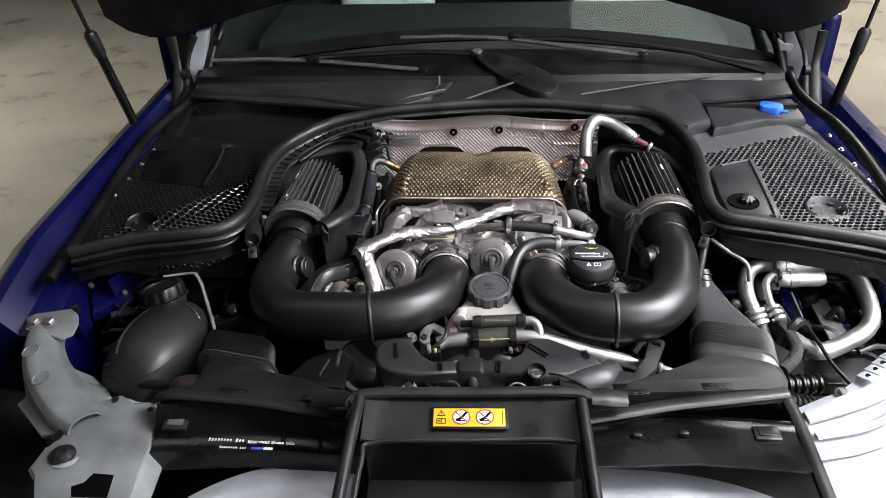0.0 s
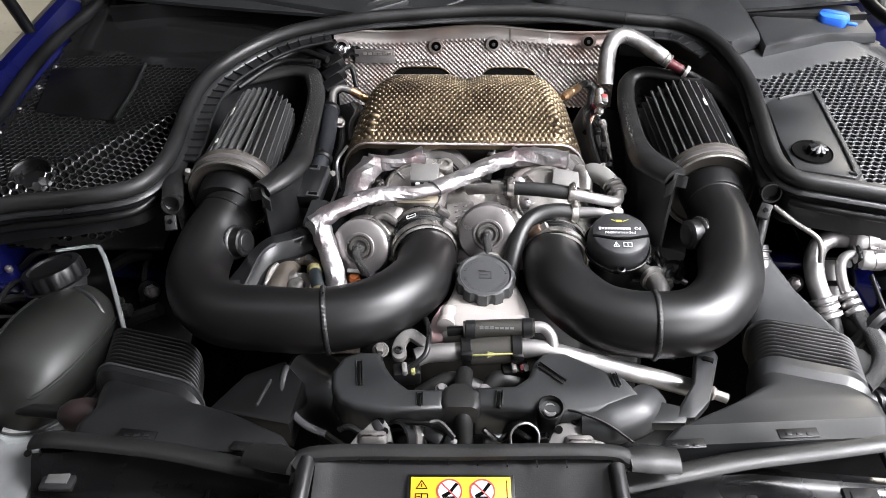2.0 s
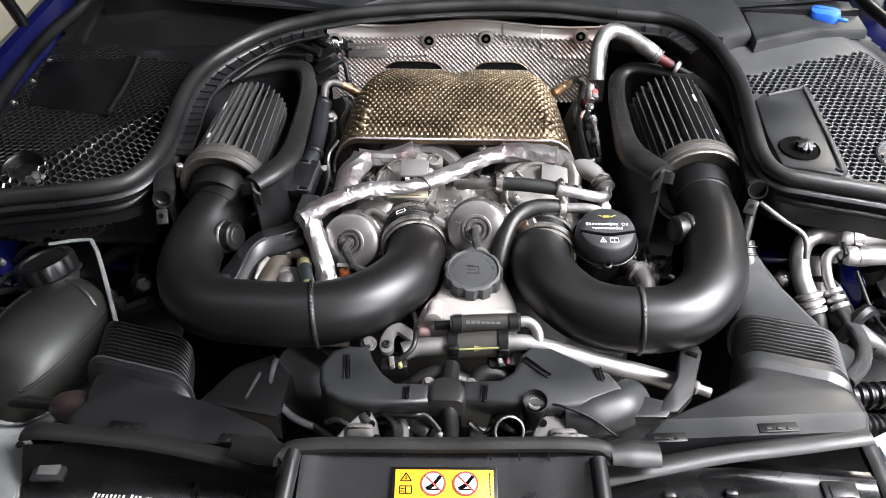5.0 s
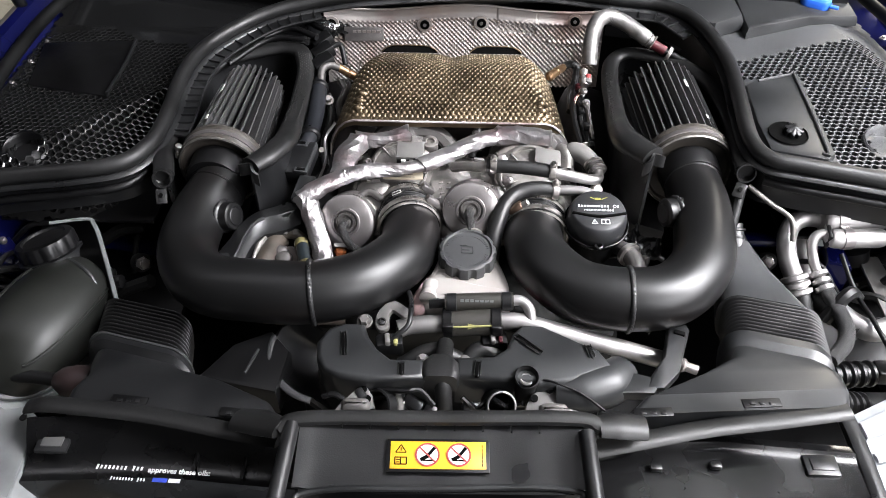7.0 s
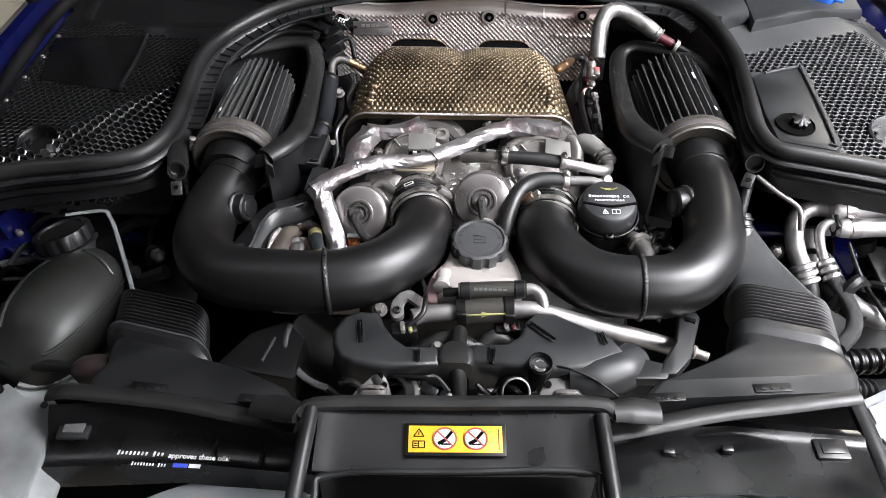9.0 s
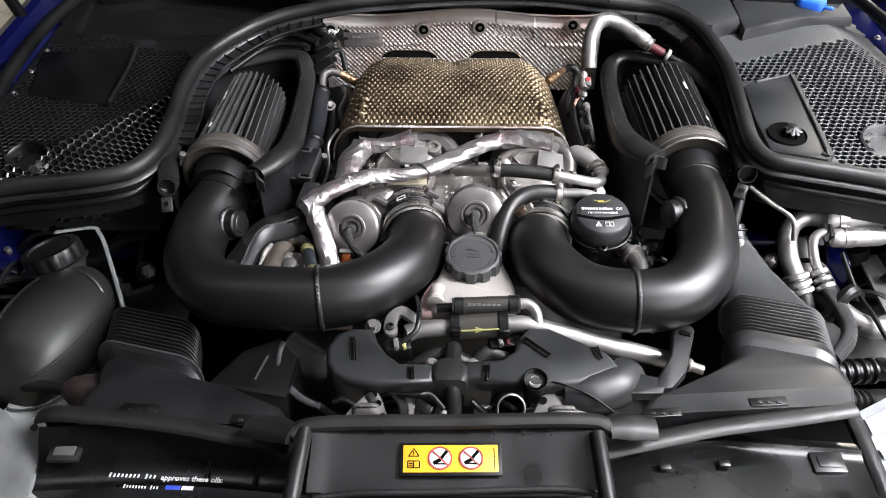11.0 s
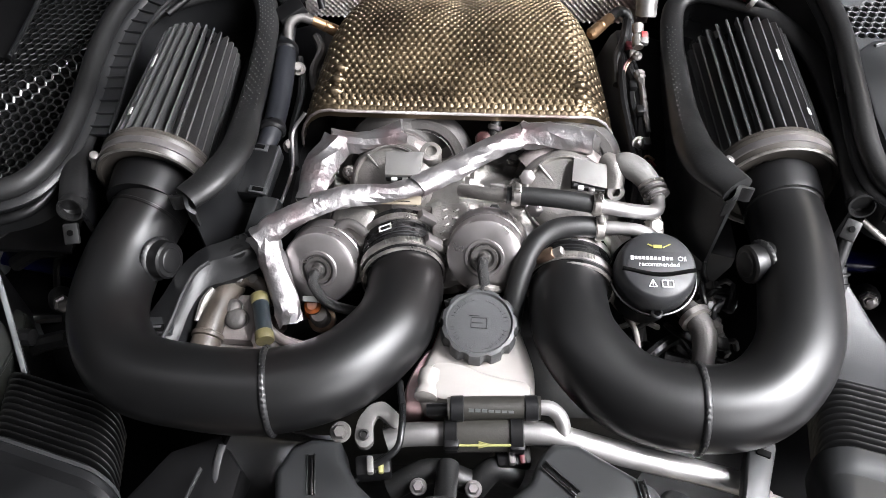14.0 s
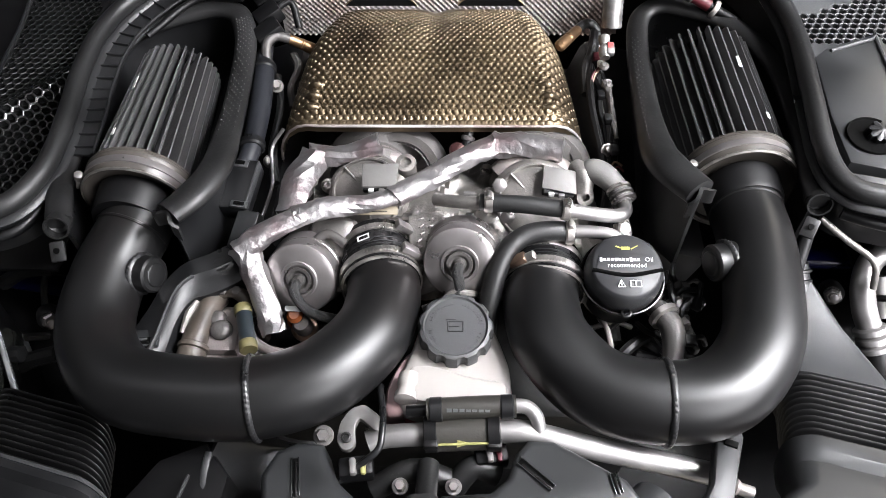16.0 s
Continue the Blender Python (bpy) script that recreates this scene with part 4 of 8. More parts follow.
def turbo(cx, cy, cz, group, r):
    t = thing("turbocharger", (cx, cy, cz - 0.07), "cast aluminium turbocharger compressor housing", "turbocharger", group)
    a, u, v = axes_of((0, -0.60, 0.80))
    c = V(cx, cy, cz)
    cov = part("compressor_cover", lathe([(r * 0.9, -0.045), (r, -0.036), (r * 1.03, -0.022), (r * 1.01, -0.012), (r * 0.93, -0.005), (r * 0.90, -0.004), (r * 0.88, -0.0005), (r * 0.84, 0.0005), (r * 0.80, -0.002), (r * 0.72, 0.001), (r * 0.45, 0.0035), (r * 0.20, 0.0045), (0.001, 0.0048)], c, a, 56), M_ALU, t, "ribbed cast compressor cover")
    for k in range(5):
        q = radians(72 * k + 24)
        d = u * math.cos(q) + v * math.sin(q)
        part("rib", box(c + d * r * 0.62 + a * 0.0015, (0.0026, r * 0.52, 0.0045), Matrix((a.cross(d), d, a)).transposed(), 0.0012), M_ALU, cov)
    scroll = [c + (u * math.cos(q) + v * math.sin(q)) * (r * 0.93) - a * (0.040 + 0.006 * math.sin(q)) for q in np.linspace(0.4, 5.6, 22)]
    part("scroll", sweep(scroll, [0.011 + 0.008 * k / 21 for k in range(22)], 18, 2), M_CASTWARM, t, "cast scroll round the cover")
    part("centre_housing", lathe([(0.03, 0), (0.045, 0.01), (0.05, 0.03), (0.04, 0.05), (0.055, 0.06), (0.055, 0.075), (0.03, 0.08)], (cx, cy + 0.02, cz - 0.03), (0, 1, -0.1), 28), M_CAST_D, t)
    for k in range(5):
        q = radians(-12 + 72 * k)
        p = c + (u * math.cos(q) + v * math.sin(q)) * r * 1.04 - a * (0.014 if cx < 0 else 0.024)
        lug = part("lug", lathe([(0.0085, -0.020), (0.0085, 0.0), (0.0068, 0.002)], p, a, 16), M_ALU, t)
        part("cover_bolt", lathe([(0.0052, 0.001), (0.0052, 0.006), (0.0042, 0.007), (0.0025, 0.0072), (0.0022, 0.004)], p, a, 6), M_STEEL, lug)
    return t


turbo(-0.092, 1.156, 0.884, "pair of turbochargers", 0.044)
turbo(0.088, 1.144, 0.884, "pair of turbochargers", 0.048)
for x, y, z, r in ((-0.064, 1.220, 0.844, 0.060), (0.100, 1.222, 0.844, 0.060)):
    t = thing("turbine_housing", (x, y, z - r), "dull heat-stained turbine housing below the heat shield", "turbine housing", "pair of turbine housings")
    part("volute", lathe([(r * 0.55, -0.03), (r * 0.80, -0.026), (r * 0.96, -0.014), (r, 0.0), (r * 0.95, 0.013), (r * 0.82, 0.021), (r * 0.66, 0.020), (r * 0.60, 0.012), (r * 0.58, -0.004), (r * 0.30, -0.006)], (x, y, z), (0, -0.75, 0.66), 48), M_CAST_D, t)
    part("band_clamp", lathe([(r * 0.60, 0.008), (r * 0.66, 0.010), (r * 0.66, 0.015), (r * 0.60, 0.017)], (x, y, z), (0, -0.75, 0.66), 40, caps=False), M_STEEL, t, "bright vee-band clamp")
t = thing("turbine_rod", (0.018, 1.22, 0.86), "dark red rod end and bracket between the turbines", "rod end")
part("ball", lathe([(0.004, -0.008), (0.009, -0.005), (0.010, 0.0), (0.008, 0.006), (0.003, 0.008)], (0.004, 1.222, 0.882), (0, -0.5, 0.8), 18), mat("rust_red_metal", (0.045, 0.014, 0.014), 0.45, metal=0.4, bump=0.3), t)
part("rod", sweep([(0.008, 1.205, 0.868), (0.014, 1.225, 0.886), (0.018, 1.245, 0.90)], 0.0055, 12, 4), M_DARK, t)
part("collar", lathe([(0.006, -0.003), (0.0078, -0.002), (0.0078, 0.002), (0.006, 0.003)], (0.0155, 1.232, 0.891), (0.2, 0.6, 0.6), 16), M_STEEL, t)
cast = thing("cast_housing", (0.0, 1.15, 0.78), "rough cast alloy housing beneath the turbochargers", "casting")


def lumps(u, v):
    x, y = -0.19 + 0.36 * u, 1.05 + 0.19 * v
    q = Vector((x * 28, y * 28, 3.1))
    z = 0.846 + 0.016 * noise.noise(q) + 0.010 * abs(noise.noise(q * 2.6)) + 0.018 * math.sin(v * 3.1)
    z -= 0.05 * max(0, abs(u - 0.5) - 0.40) / 0.1
    return (x, y, z)


part("casting", sheet(lumps, 70, 44, 0.01), M_ALU, cast)
for i in range(16):
    u, v = (0.08 + 0.055 * i) % 1.0, (0.15 + 0.37 * i) % 1.0
    part("stud", lathe([(0.007, -0.006), (0.007, 0.006), (0.005, 0.008), (0.001, 0.008)], V(*lumps(u, v)), (0, -0.3, 1), 6 if i % 2 else 14), M_STEEL if i % 3 else M_DARK, cast)
part("oil_line", sweep([(-0.15, 1.09, 0.875), (-0.13, 1.10, 0.885), (-0.11, 1.09, 0.88)], 0.005, 12, 5), M_CAST_D, cast)
bracket = thing("turbo_bracket", (0.0, 1.12, 0.82), "cast alloy bridge between the turbochargers", "casting")
part("bridge", box((-0.030, 1.122, 0.850), (0.11, 0.045, 0.04), Euler((radians(35), 0, 0)).to_matrix(), 0.014), M_CASTWARM, bracket)
part("bridge", box((-0.125, 1.108, 0.862), (0.05, 0.05, 0.04), Euler((radians(35), 0, 0)).to_matrix(), 0.012), M_ALU, bracket)
for p in ((-0.123, 1.128, 0.876), (0.056, 1.118, 0.893), (0.048, 1.150, 0.905)):
    part("bridge_bolt", lathe([(0.008, -0.006), (0.008, 0.003), (0.005, 0.005)], p, (0, -0.7, 0.7), 6), M_STEEL, bracket)
# sensor boxes on the compressors
for quad, back, lb in (([(-0.0950, 1.163, 0.9235), (-0.0950, 1.141, 0.9125), (-0.0600, 1.141, 0.9125), (-0.0565, 1.164, 0.9235)], (0, 0.25, -0.9), "flat grey sensor cover on the compressor"),
                       ([(0.0940, 1.167, 0.9170), (0.0915, 1.143, 0.9090), (0.1270, 1.137, 0.9060), (0.1275, 1.162, 0.9140)], (0.1, 0.6, -0.8), "pale grey wedge-shaped sensor cover on the compressor")):
    c = sum((Vector(q) for q in quad), V(0, 0, 0)) / 4
    t = thing("sensor_box", c - V(0, 0, 0.015), lb, "sensor", "turbocharger sensors")
    part("body", plate(quad, 0.014, 0.0014, down=back), M_SENSOR, t)
    lowedge = (Vector(quad[1]) + Vector(quad[2])) / 2
    part("plug", box(lowedge + V(0, 0.006, -0.007), (0.034, 0.012, 0.008), Euler((0.3, 0.2 if c.x > 0 else 0, 0)).to_matrix(), 0.0015), M_PLASTIC_D, t)
    for k, dx in enumerate((-0.008, 0.003)):
        part("pin", box(lowedge + V(dx, -0.0015, -0.005 - (0.0022 * dx / 0.01 if c.x > 0 else 0)), (0.006, 0.004, 0.004), None, 0.0008), M_LABELW if k == 0 else M_ALU_B, t, "white plug latch" if k == 0 else "bright pin")
t = thing("mount_lug", (-0.050, 1.164, 0.87), "upright cast lug with an arm beside the sensor", "lug")
part("post", lathe([(0.011, -0.05), (0.0108, -0.006), (0.0112, -0.002), (0.0105, 0.0), (0.006, 0.0005), (0.0055, -0.003)], (-0.050, 1.166, 0.922), (0, -0.25, 0.97), 20), M_ALU, t)
part("arm", sweep([(-0.055, 1.158, 0.908), (-0.063, 1.148, 0.903), (-0.072, 1.136, 0.897)], [0.009, 0.008, 0.007], 12, 4), M_ALU, t)
t = thing("mount_lug", (0.139, 1.150, 0.87), "cast end lug with a drilled hole on the compressor", "lug")
part("post", lathe([(0.010, -0.05), (0.0100, -0.004), (0.0090, 0.0), (0.0045, 0.0), (0.0042, -0.008), (0.0005, -0.008)], (0.1385, 1.144, 0.893), (0.1, -0.75, 0.66), 20), M_ALU, t)
part("shoulder", sweep([(0.137, 1.150, 0.893), (0.136, 1.164, 0.907), (0.128, 1.176, 0.906)], [0.010, 0.0115, 0.009], 14, 4), M_ALU, t)
t = thing("brass_tag_plate", (-0.10, 1.128, 0.89), "small tan data plate below the foil", "plate")
part("plate", plate([(-0.112, 1.122, 0.8905), (-0.058, 1.122, 0.8905), (-0.058, 1.130, 0.8985), (-0.112, 1.130, 0.8985)], 0.0012, 0.0003), mat("tan_card", (0.36, 0.31, 0.23), 0.55, bump=0.05), t)
for k in range(3):
    part("print_bar", box((-0.086, 1.1235 + 0.0022 * k, 0.8930 + 0.0022 * k), (0.034 - 0.006 * k, 0.0007, 0.0007), Euler((radians(45), 0, 0)).to_matrix()), M_DARK, t)
# coarse cast ridges with worn edges
t = thing("cast_spacer", (-0.022, 1.10, 0.85), "cast alloy web with raised foundry marks", "casting")
part("web", plate([(-0.045, 1.085, 0.868), (-0.010, 1.075, 0.866), (0.000, 1.100, 0.880), (-0.012, 1.128, 0.893), (-0.048, 1.122, 0.890)][::-1], 0.03, 0.004), M_ALU, t)
rnd = random.Random(3)
for k in range(14):
    p = V(-0.033 + 0.009 * (k % 3) + rnd.uniform(-0.002, 0.002), 1.090 + 0.0065 * (k // 3), 0.0)
    p.z = 0.8725 + (p.y - 1.085) * 0.58
    part("foundry_mark", box(p, (0.006, 0.0016, 0.0028), Euler((0.5, 0, rnd.uniform(0.4, 0.9))).to_matrix(), 0.0005), M_ALU, t)
# wastegate actuators
for (x, y, z), ax, side in (((-0.155, 1.055, 0.869), (-0.10, -0.78, 0.60), -1), ((0.007, 1.062, 0.888), (-0.10, -0.78, 0.60), 1)):
    t = thing("wastegate_actuator", (x, y, z - 0.04), "round turned-metal wastegate actuator", "actuator", "pair of actuators")
    part("can", lathe([(0.030, -0.060), (0.036, -0.056), (0.0375, -0.040), (0.0405, -0.038), (0.0412, -0.0345), (0.0405, -0.031), (0.0385, -0.0285), (0.0382, -0.020), (0.0372, -0.0190), (0.0372, -0.0175), (0.0382, -0.0165), (0.0378, -0.004), (0.0362, 0.001), (0.032, 0.0035), (0.0195, 0.0040), (0.0185, 0.0055), (0.0160, 0.0055), (0.0150, 0.002), (0.006, 0.002)], (x, y, z), ax, 48), M_STEEL, t)
    a = Vector(ax).normalized()
    c = Vector((x, y, z)) + a * 0.004
    part("nipple", lathe([(0.0135, -0.001), (0.013, 0.002), (0.010, 0.002), (0.007, -0.001), (0.005, 0.0), (0.005, 0.010)], c, ax, 20), M_CAST_D, t)
    if side < 0:
        pts = [c + a * 0.004, c + a * 0.018 + V(0.0, -0.004, -0.008), c + V(0.012, -0.025, -0.022), c + V(0.05, -0.03, -0.032)]
    else:
        pts = [c + a * 0.004, c + a * 0.018 + V(0.0, 0, -0.006), c + V(-0.002, -0.030, -0.012), c + V(-0.035, -0.045, -0.015)]
    part("vacuum_line", sweep(pts, 0.0052, 12, 6), M_WRAP, t, "braided vacuum line")

# silicone couplers between pipes and turbochargers
for (x, y, z), (x1, y1, z1), ang, tint in (((-0.0722, 1.054, 0.861), (-0.083, 1.112, 0.852), -46, M_STEEL), ((0.0918, 1.046, 0.8605), (0.094, 1.092, 0.857), -128, M_COPPER)):
    t = thing("silicone_coupler", (x, y, z - 0.04), "black silicone coupler with steel hose clamps", "hose coupler", "pair of couplers")
    a = V(x1 - x, y1 - y, z1 - z)
    n, an = a.length, a.normalized()
    p0 = V(x, y, z)
    part("sleeve", lathe([(0.0372, -0.002), (0.0405, -0.002), (0.0410, 0.004), (0.0410, 0.016), (0.0392, 0.021), (0.0392, 0.030), (0.0385, 0.036), (0.0385, n - 0.002), (0.035, n)], p0, a, 48), M_SILICONE, t, "glossy black silicone sleeve")
    part("mouth_ring", lathe([(0.0395, -0.0024), (0.0416, -0.0016), (0.0416, 0.0006), (0.0395, 0.0012)], p0, a, 96, caps=False, wave=lambda k, i: 1.008 if k % 2 else 1.0), M_BAND, t, "braided edge of the sleeve")
    clamp(p0 + an * 0.0095, a, 0.0411, "hose_clamp", t, 0.0085, ang, M_BAND, -1 if x < 0 else 1)
    clamp(p0 + an * (0.046 if x < 0 else 0.034), a, 0.0388, "hose_clamp", t, 0.0080, ang + 4, M_BAND, -1 if x < 0 else 1)
    _, u, v = axes_of(a)
    for h, rr in ((0.0095, 0.047), (0.046 if x < 0 else 0.034, 0.0445)):
        d = u * math.cos(radians(ang)) + v * math.sin(radians(ang))
        part("screw_housing", box(p0 + an * h + d * rr, (0.020, 0.011, 0.008), Matrix((an.cross(d), an, d)).transposed(), 0.002), tint if h < 0.02 else M_STEEL, t, "clamp screw housing")
    for h in (0.0205, 0.0245, 0.0300):
        part("ply_ring", lathe([(0.0388, -0.0008), (0.0400, 0), (0.0388, 0.0008)], p0 + an * h, a, 48, caps=False), M_PLASTIC, t)
    if x < 0:
        d = u * math.cos(radians(-108)) + v * math.sin(radians(-108))
        m = Matrix((an.cross(d), an, d)).transposed()
        c = p0 + an * 0.033 + d * 0.0396
        bm = box(c + an * 0.003, (0.013, 0.0014, 0.0006), m)
        box(c - an * 0.003, (0.013, 0.0014, 0.0006), m, 0, bm)
        box(c + an.cross(d) * 0.0058, (0.0016, 0.006, 0.0006), m, 0, bm)
        box(c - an.cross(d) * 0.0058, (0.0016, 0.006, 0.0006), m, 0, bm)
        part("printed_mark", bm, M_LABELW, t, "small white mark")

# ---- foil-wrapped lines ----
def crumpled(pts, r, seed):
    """A sleeve of foil: few sides, dented and creased, its ends open and ragged."""
    rnd = random.Random(seed)
    path = spline(pts, 5)
    rad = list(np.interp(np.linspace(0, len(r) - 1, len(path)), range(len(r)), r))
    bm, rings, up = bmesh.new(), [], V(0, 0, 1)
    for i, q in enumerate(path):
        run = (path[min(i + 1, len(path) - 1)] - path[max(i - 1, 0)]).normalized()
        up = (up - run * up.dot(run)).normalized()
        side = run.cross(up)
        end = i in (0, len(path) - 1)
        ring = []
        for k in range(11):
            a = 2 * math.pi * k / 11 + 0.35 * math.sin(i * 0.55 + seed)
            w = Vector((1.6 * math.cos(a), 1.6 * math.sin(a), i * 0.42 + seed * 5.1))
            f = (1.06 if end else 1.0) + 0.22 * noise.noise(w * 0.9) + 0.09 * noise.noise(w * 2.8)
            ring.append(bm.verts.new(q + (side * math.cos(a) + up * math.sin(a) * 0.78) * rad[i] * f + run * rnd.uniform(-0.0012, 0.0012) * (2.5 if end else 1)))
        rings.append(ring)
    bridge(bm, rings)
    bmesh.ops.triangulate(bm, faces=bm.faces[:], quad_method="ALTERNATE")
    return bm


for n_, segs in enumerate(([([(-0.1790, 1.0085, 0.842), (-0.187, 1.028, 0.860), (-0.200, 1.058, 0.884), (-0.210, 1.075, 0.894)], [0.0122, 0.0128, 0.0136, 0.0148]),
              ([(-0.213, 1.071, 0.893), (-0.187, 1.088, 0.903), (-0.155, 1.106, 0.908)], [0.0150, 0.0135, 0.0115]),
              ([(-0.163, 1.103, 0.907), (-0.125, 1.117, 0.908), (-0.088, 1.124, 0.905), (-0.055, 1.136, 0.905)], [0.0125, 0.0120, 0.0100, 0.0105]),
              ([(-0.062, 1.133, 0.905), (-0.020, 1.160, 0.908), (0.015, 1.188, 0.908), (0.050, 1.212, 0.904)], [0.0128, 0.0125, 0.0130, 0.0140]),
              ([(0.044, 1.209, 0.904), (0.078, 1.206, 0.907), (0.116, 1.198, 0.908)], [0.0165, 0.0155, 0.0145])],
             [([(-0.168, 1.112, 0.902), (-0.165, 1.150, 0.901), (-0.150, 1.193, 0.901)], [0.0125, 0.0175, 0.0175]),
              ([(-0.155, 1.193, 0.901), (-0.120, 1.194, 0.904), (-0.081, 1.206, 0.908)], [0.0150, 0.0115, 0.0135])])):
    t = thing("foil_wrapped_line", segs[0][0][0], "line wrapped in crumpled shiny aluminium foil", "wrapped line", "foil-wrapped lines")
    for k, (pts, r) in enumerate(segs):
        part("foil_sleeve", crumpled(pts, r, k + 3 + 9 * n_), M_FOIL, t, smooth=34)

# ---- coolant lines by the oil cap ----
t = thing("coolant_hose", (0.08, 1.11, 0.89), "black rubber coolant hose with alloy end pipes", "hose", "coolant hoses")
part("rubber_hose", sweep([(0.026, 1.109, 0.926), (0.072, 1.106, 0.926), (0.114, 1.102, 0.923)], 0.0088, 18, 5), M_RUBBER, t)
part("alloy_pipe", sweep([(0.105, 1.103, 0.924), (0.138, 1.103, 0.916), (0.162, 1.107, 0.908), (0.174, 1.115, 0.904), (0.176, 1.130, 0.904)], 0.0072, 16, 6), M_ALU_B, t)
part("elbow", sweep([(0.176, 1.128, 0.904), (0.170, 1.144, 0.907), (0.158, 1.158, 0.911), (0.146, 1.166, 0.910), (0.137, 1.170, 0.898)], [0.0095, 0.0112, 0.0128, 0.0130, 0.0125], 18, 5), M_ELBOW, t, "grey rubber elbow")
for k in range(3):
    part("elbow_band", lathe([(0.0118, -0.0022), (0.0132, -0.0014), (0.0132, 0.0014), (0.0118, 0.0022)], V(0.1752, 1.131, 0.9045) + V(-0.0022, 0.0062, 0.001) * k, (-0.3, 0.92, 0.2), 22), (M_STEEL, M_CAST_D, M_BAND)[k], t)
part("alloy_pipe", sweep([(0.034, 1.109, 0.926), (0.016, 1.112, 0.922), (-0.002, 1.118, 0.917), (-0.018, 1.128, 0.908)], 0.0068, 14, 5), M_ALU, t)
part("tab", plate([(0.010, 1.117, 0.930), (0.023, 1.116, 0.930), (0.023, 1.113, 0.914), (0.010, 1.114, 0.914)], 0.003, 0.0008, down=(0, 1, 0)), M_SENSOR, t, "grey clip tab")
clamp((0.035, 1.1085, 0.9265), (1, -0.05, 0), 0.0090, "hose_clamp", t, 0.0085, -80, M_BAND)
clamp((0.1115, 1.1023, 0.9235), (1, -0.07, -0.05), 0.0090, "hose_clamp", t, 0.0085, -80, M_BAND)
part("brass_nut", lathe([(0.0085, -0.006), (0.0085, 0.005), (0.006, 0.007)], (0.172, 1.103, 0.892), (0.3, -0.5, 0.8), 6), M_BAND, t)
part("lower_pipe", sweep([(0.172, 1.112, 0.895), (0.175, 1.100, 0.888), (0.170, 1.088, 0.880)], 0.007, 14, 4), M_ALU, t)
t = thing("coolant_hose", (0.06, 1.06, 0.86), "black rubber hose curving down beside the intake coupler", "hose", "coolant hoses")
part("rubber_hose", sweep([(0.120, 1.092, 0.900), (0.094, 1.090, 0.904), (0.070, 1.084, 0.903), (0.052, 1.068, 0.897), (0.040, 1.042, 0.882), (0.034, 1.012, 0.858), (0.032, 0.99, 0.82)], 0.0105, 18, 6), M_RUBBER, t)
part("alloy_pipe", sweep([(0.112, 1.092, 0.900), (0.136, 1.091, 0.902), (0.156, 1.088, 0.902), (0.168, 1.082, 0.898), (0.172, 1.072, 0.890)], 0.0066, 16, 5), M_ALU_B, t)
clamp((0.1165, 1.092, 0.9002), (1, 0, 0.02), 0.0107, "hose_clamp", t, 0.0085, -80, M_BAND)

# ---- oil filler cap ----
OC, ON = V(0.1675, 1.0485, 0.9015), V(0, -0.16, 0.985).normalized()
t = thing("oil_filler_cap", OC - V(0, 0, 0.06), "round black oil filler cap with white and yellow print", "oil cap")
part("neck", lathe([(0.030, -0.07), (0.030, -0.026), (0.036, -0.024)], OC, ON, 32), M_PLASTIC_D, t)
part("drip_tray", lathe([(0.030, -0.030), (0.0395, -0.028), (0.0415, -0.024), (0.0418, -0.0195), (0.0405, -0.0192), (0.0395, -0.023), (0.034, -0.025)], OC, ON, 64, caps=False), M_GLOSS, t, "glossy drip tray rim")
part("cap", lathe([(0.0355, -0.026), (0.0378, -0.023), (0.0380, -0.012), (0.0372, -0.006), (0.0355, -0.0005), (0.0335, 0.0034), (0.0315, 0.0046), (0.002, 0.0046)], OC, ON, 60), M_CAPFACE, t)
ou = V(1, 0, 0)
ov = ON.cross(ou)
OM = Matrix((ou, ov, ON)).transposed().to_4x4()


def on_cap(x, y, lift=0.0060):
    return Matrix.Translation(OC + ou * x + ov * y + ON * lift) @ OM


part("print_panel", plate([on_cap(0.0305 * math.cos(q), -0.0060 + 0.0180 * s, 0.0056).translation for s, q in ((0.95, 2.55), (1.0, 2.2), (1.03, 1.57), (1.0, 0.94), (0.95, 0.59), (0.05, 0.02), (-0.1, 0.6), (-0.16, 1.57), (-0.1, 2.54), (0.05, 3.12))][::-1], 0.0016, 0.0004, down=-ON), M_CAPFACE, t, "raised print panel")
part("grip_ridge", sweep([OC + ou * -0.0335 + ov * -0.0050 + ON * 0.0045, OC + ov * -0.0110 + ON * 0.0052, OC + ou * 0.0335 + ov * -0.0050 + ON * 0.0045], 0.0020, 8, 6), M_INK_SHADE, t, "dark grip groove")
part("hinge_eye", lathe([(0.0035, -0.002), (0.0052, -0.001), (0.0052, 0.002), (0.0035, 0.003)], OC + ov * -0.0405 + ON * -0.018, ON, 16, caps=False), M_PLASTIC, t)
words("print_line", "Oil", 0.0066, on_cap(0.0215, 0.0052), M_LABELW, t)
for k in range(11):
    part("print_bar", box(on_cap(-0.0245 + 0.0036 * k, 0.0052).translation, (0.0026, 0.0030 if k not in (0, 8) else 0.0042, 0.0004), OM.to_3x3()), M_LABELW, t)
words("print_line", "recommended", 0.0064, on_cap(0, -0.001), M_LABELW, t)
bm = box(on_cap(0, 0.0175).translation, (0.008, 0.0034, 0.0004), OM.to_3x3())
box(on_cap(-0.007, 0.0188).translation, (0.005, 0.0012, 0.0004), OM.to_3x3() @ Euler((0, 0, radians(-25))).to_matrix(), 0, bm)
box(on_cap(0.0085, 0.0185).translation, (0.008, 0.0011, 0.0004), OM.to_3x3() @ Euler((0, 0, radians(28))).to_matrix(), 0, bm)
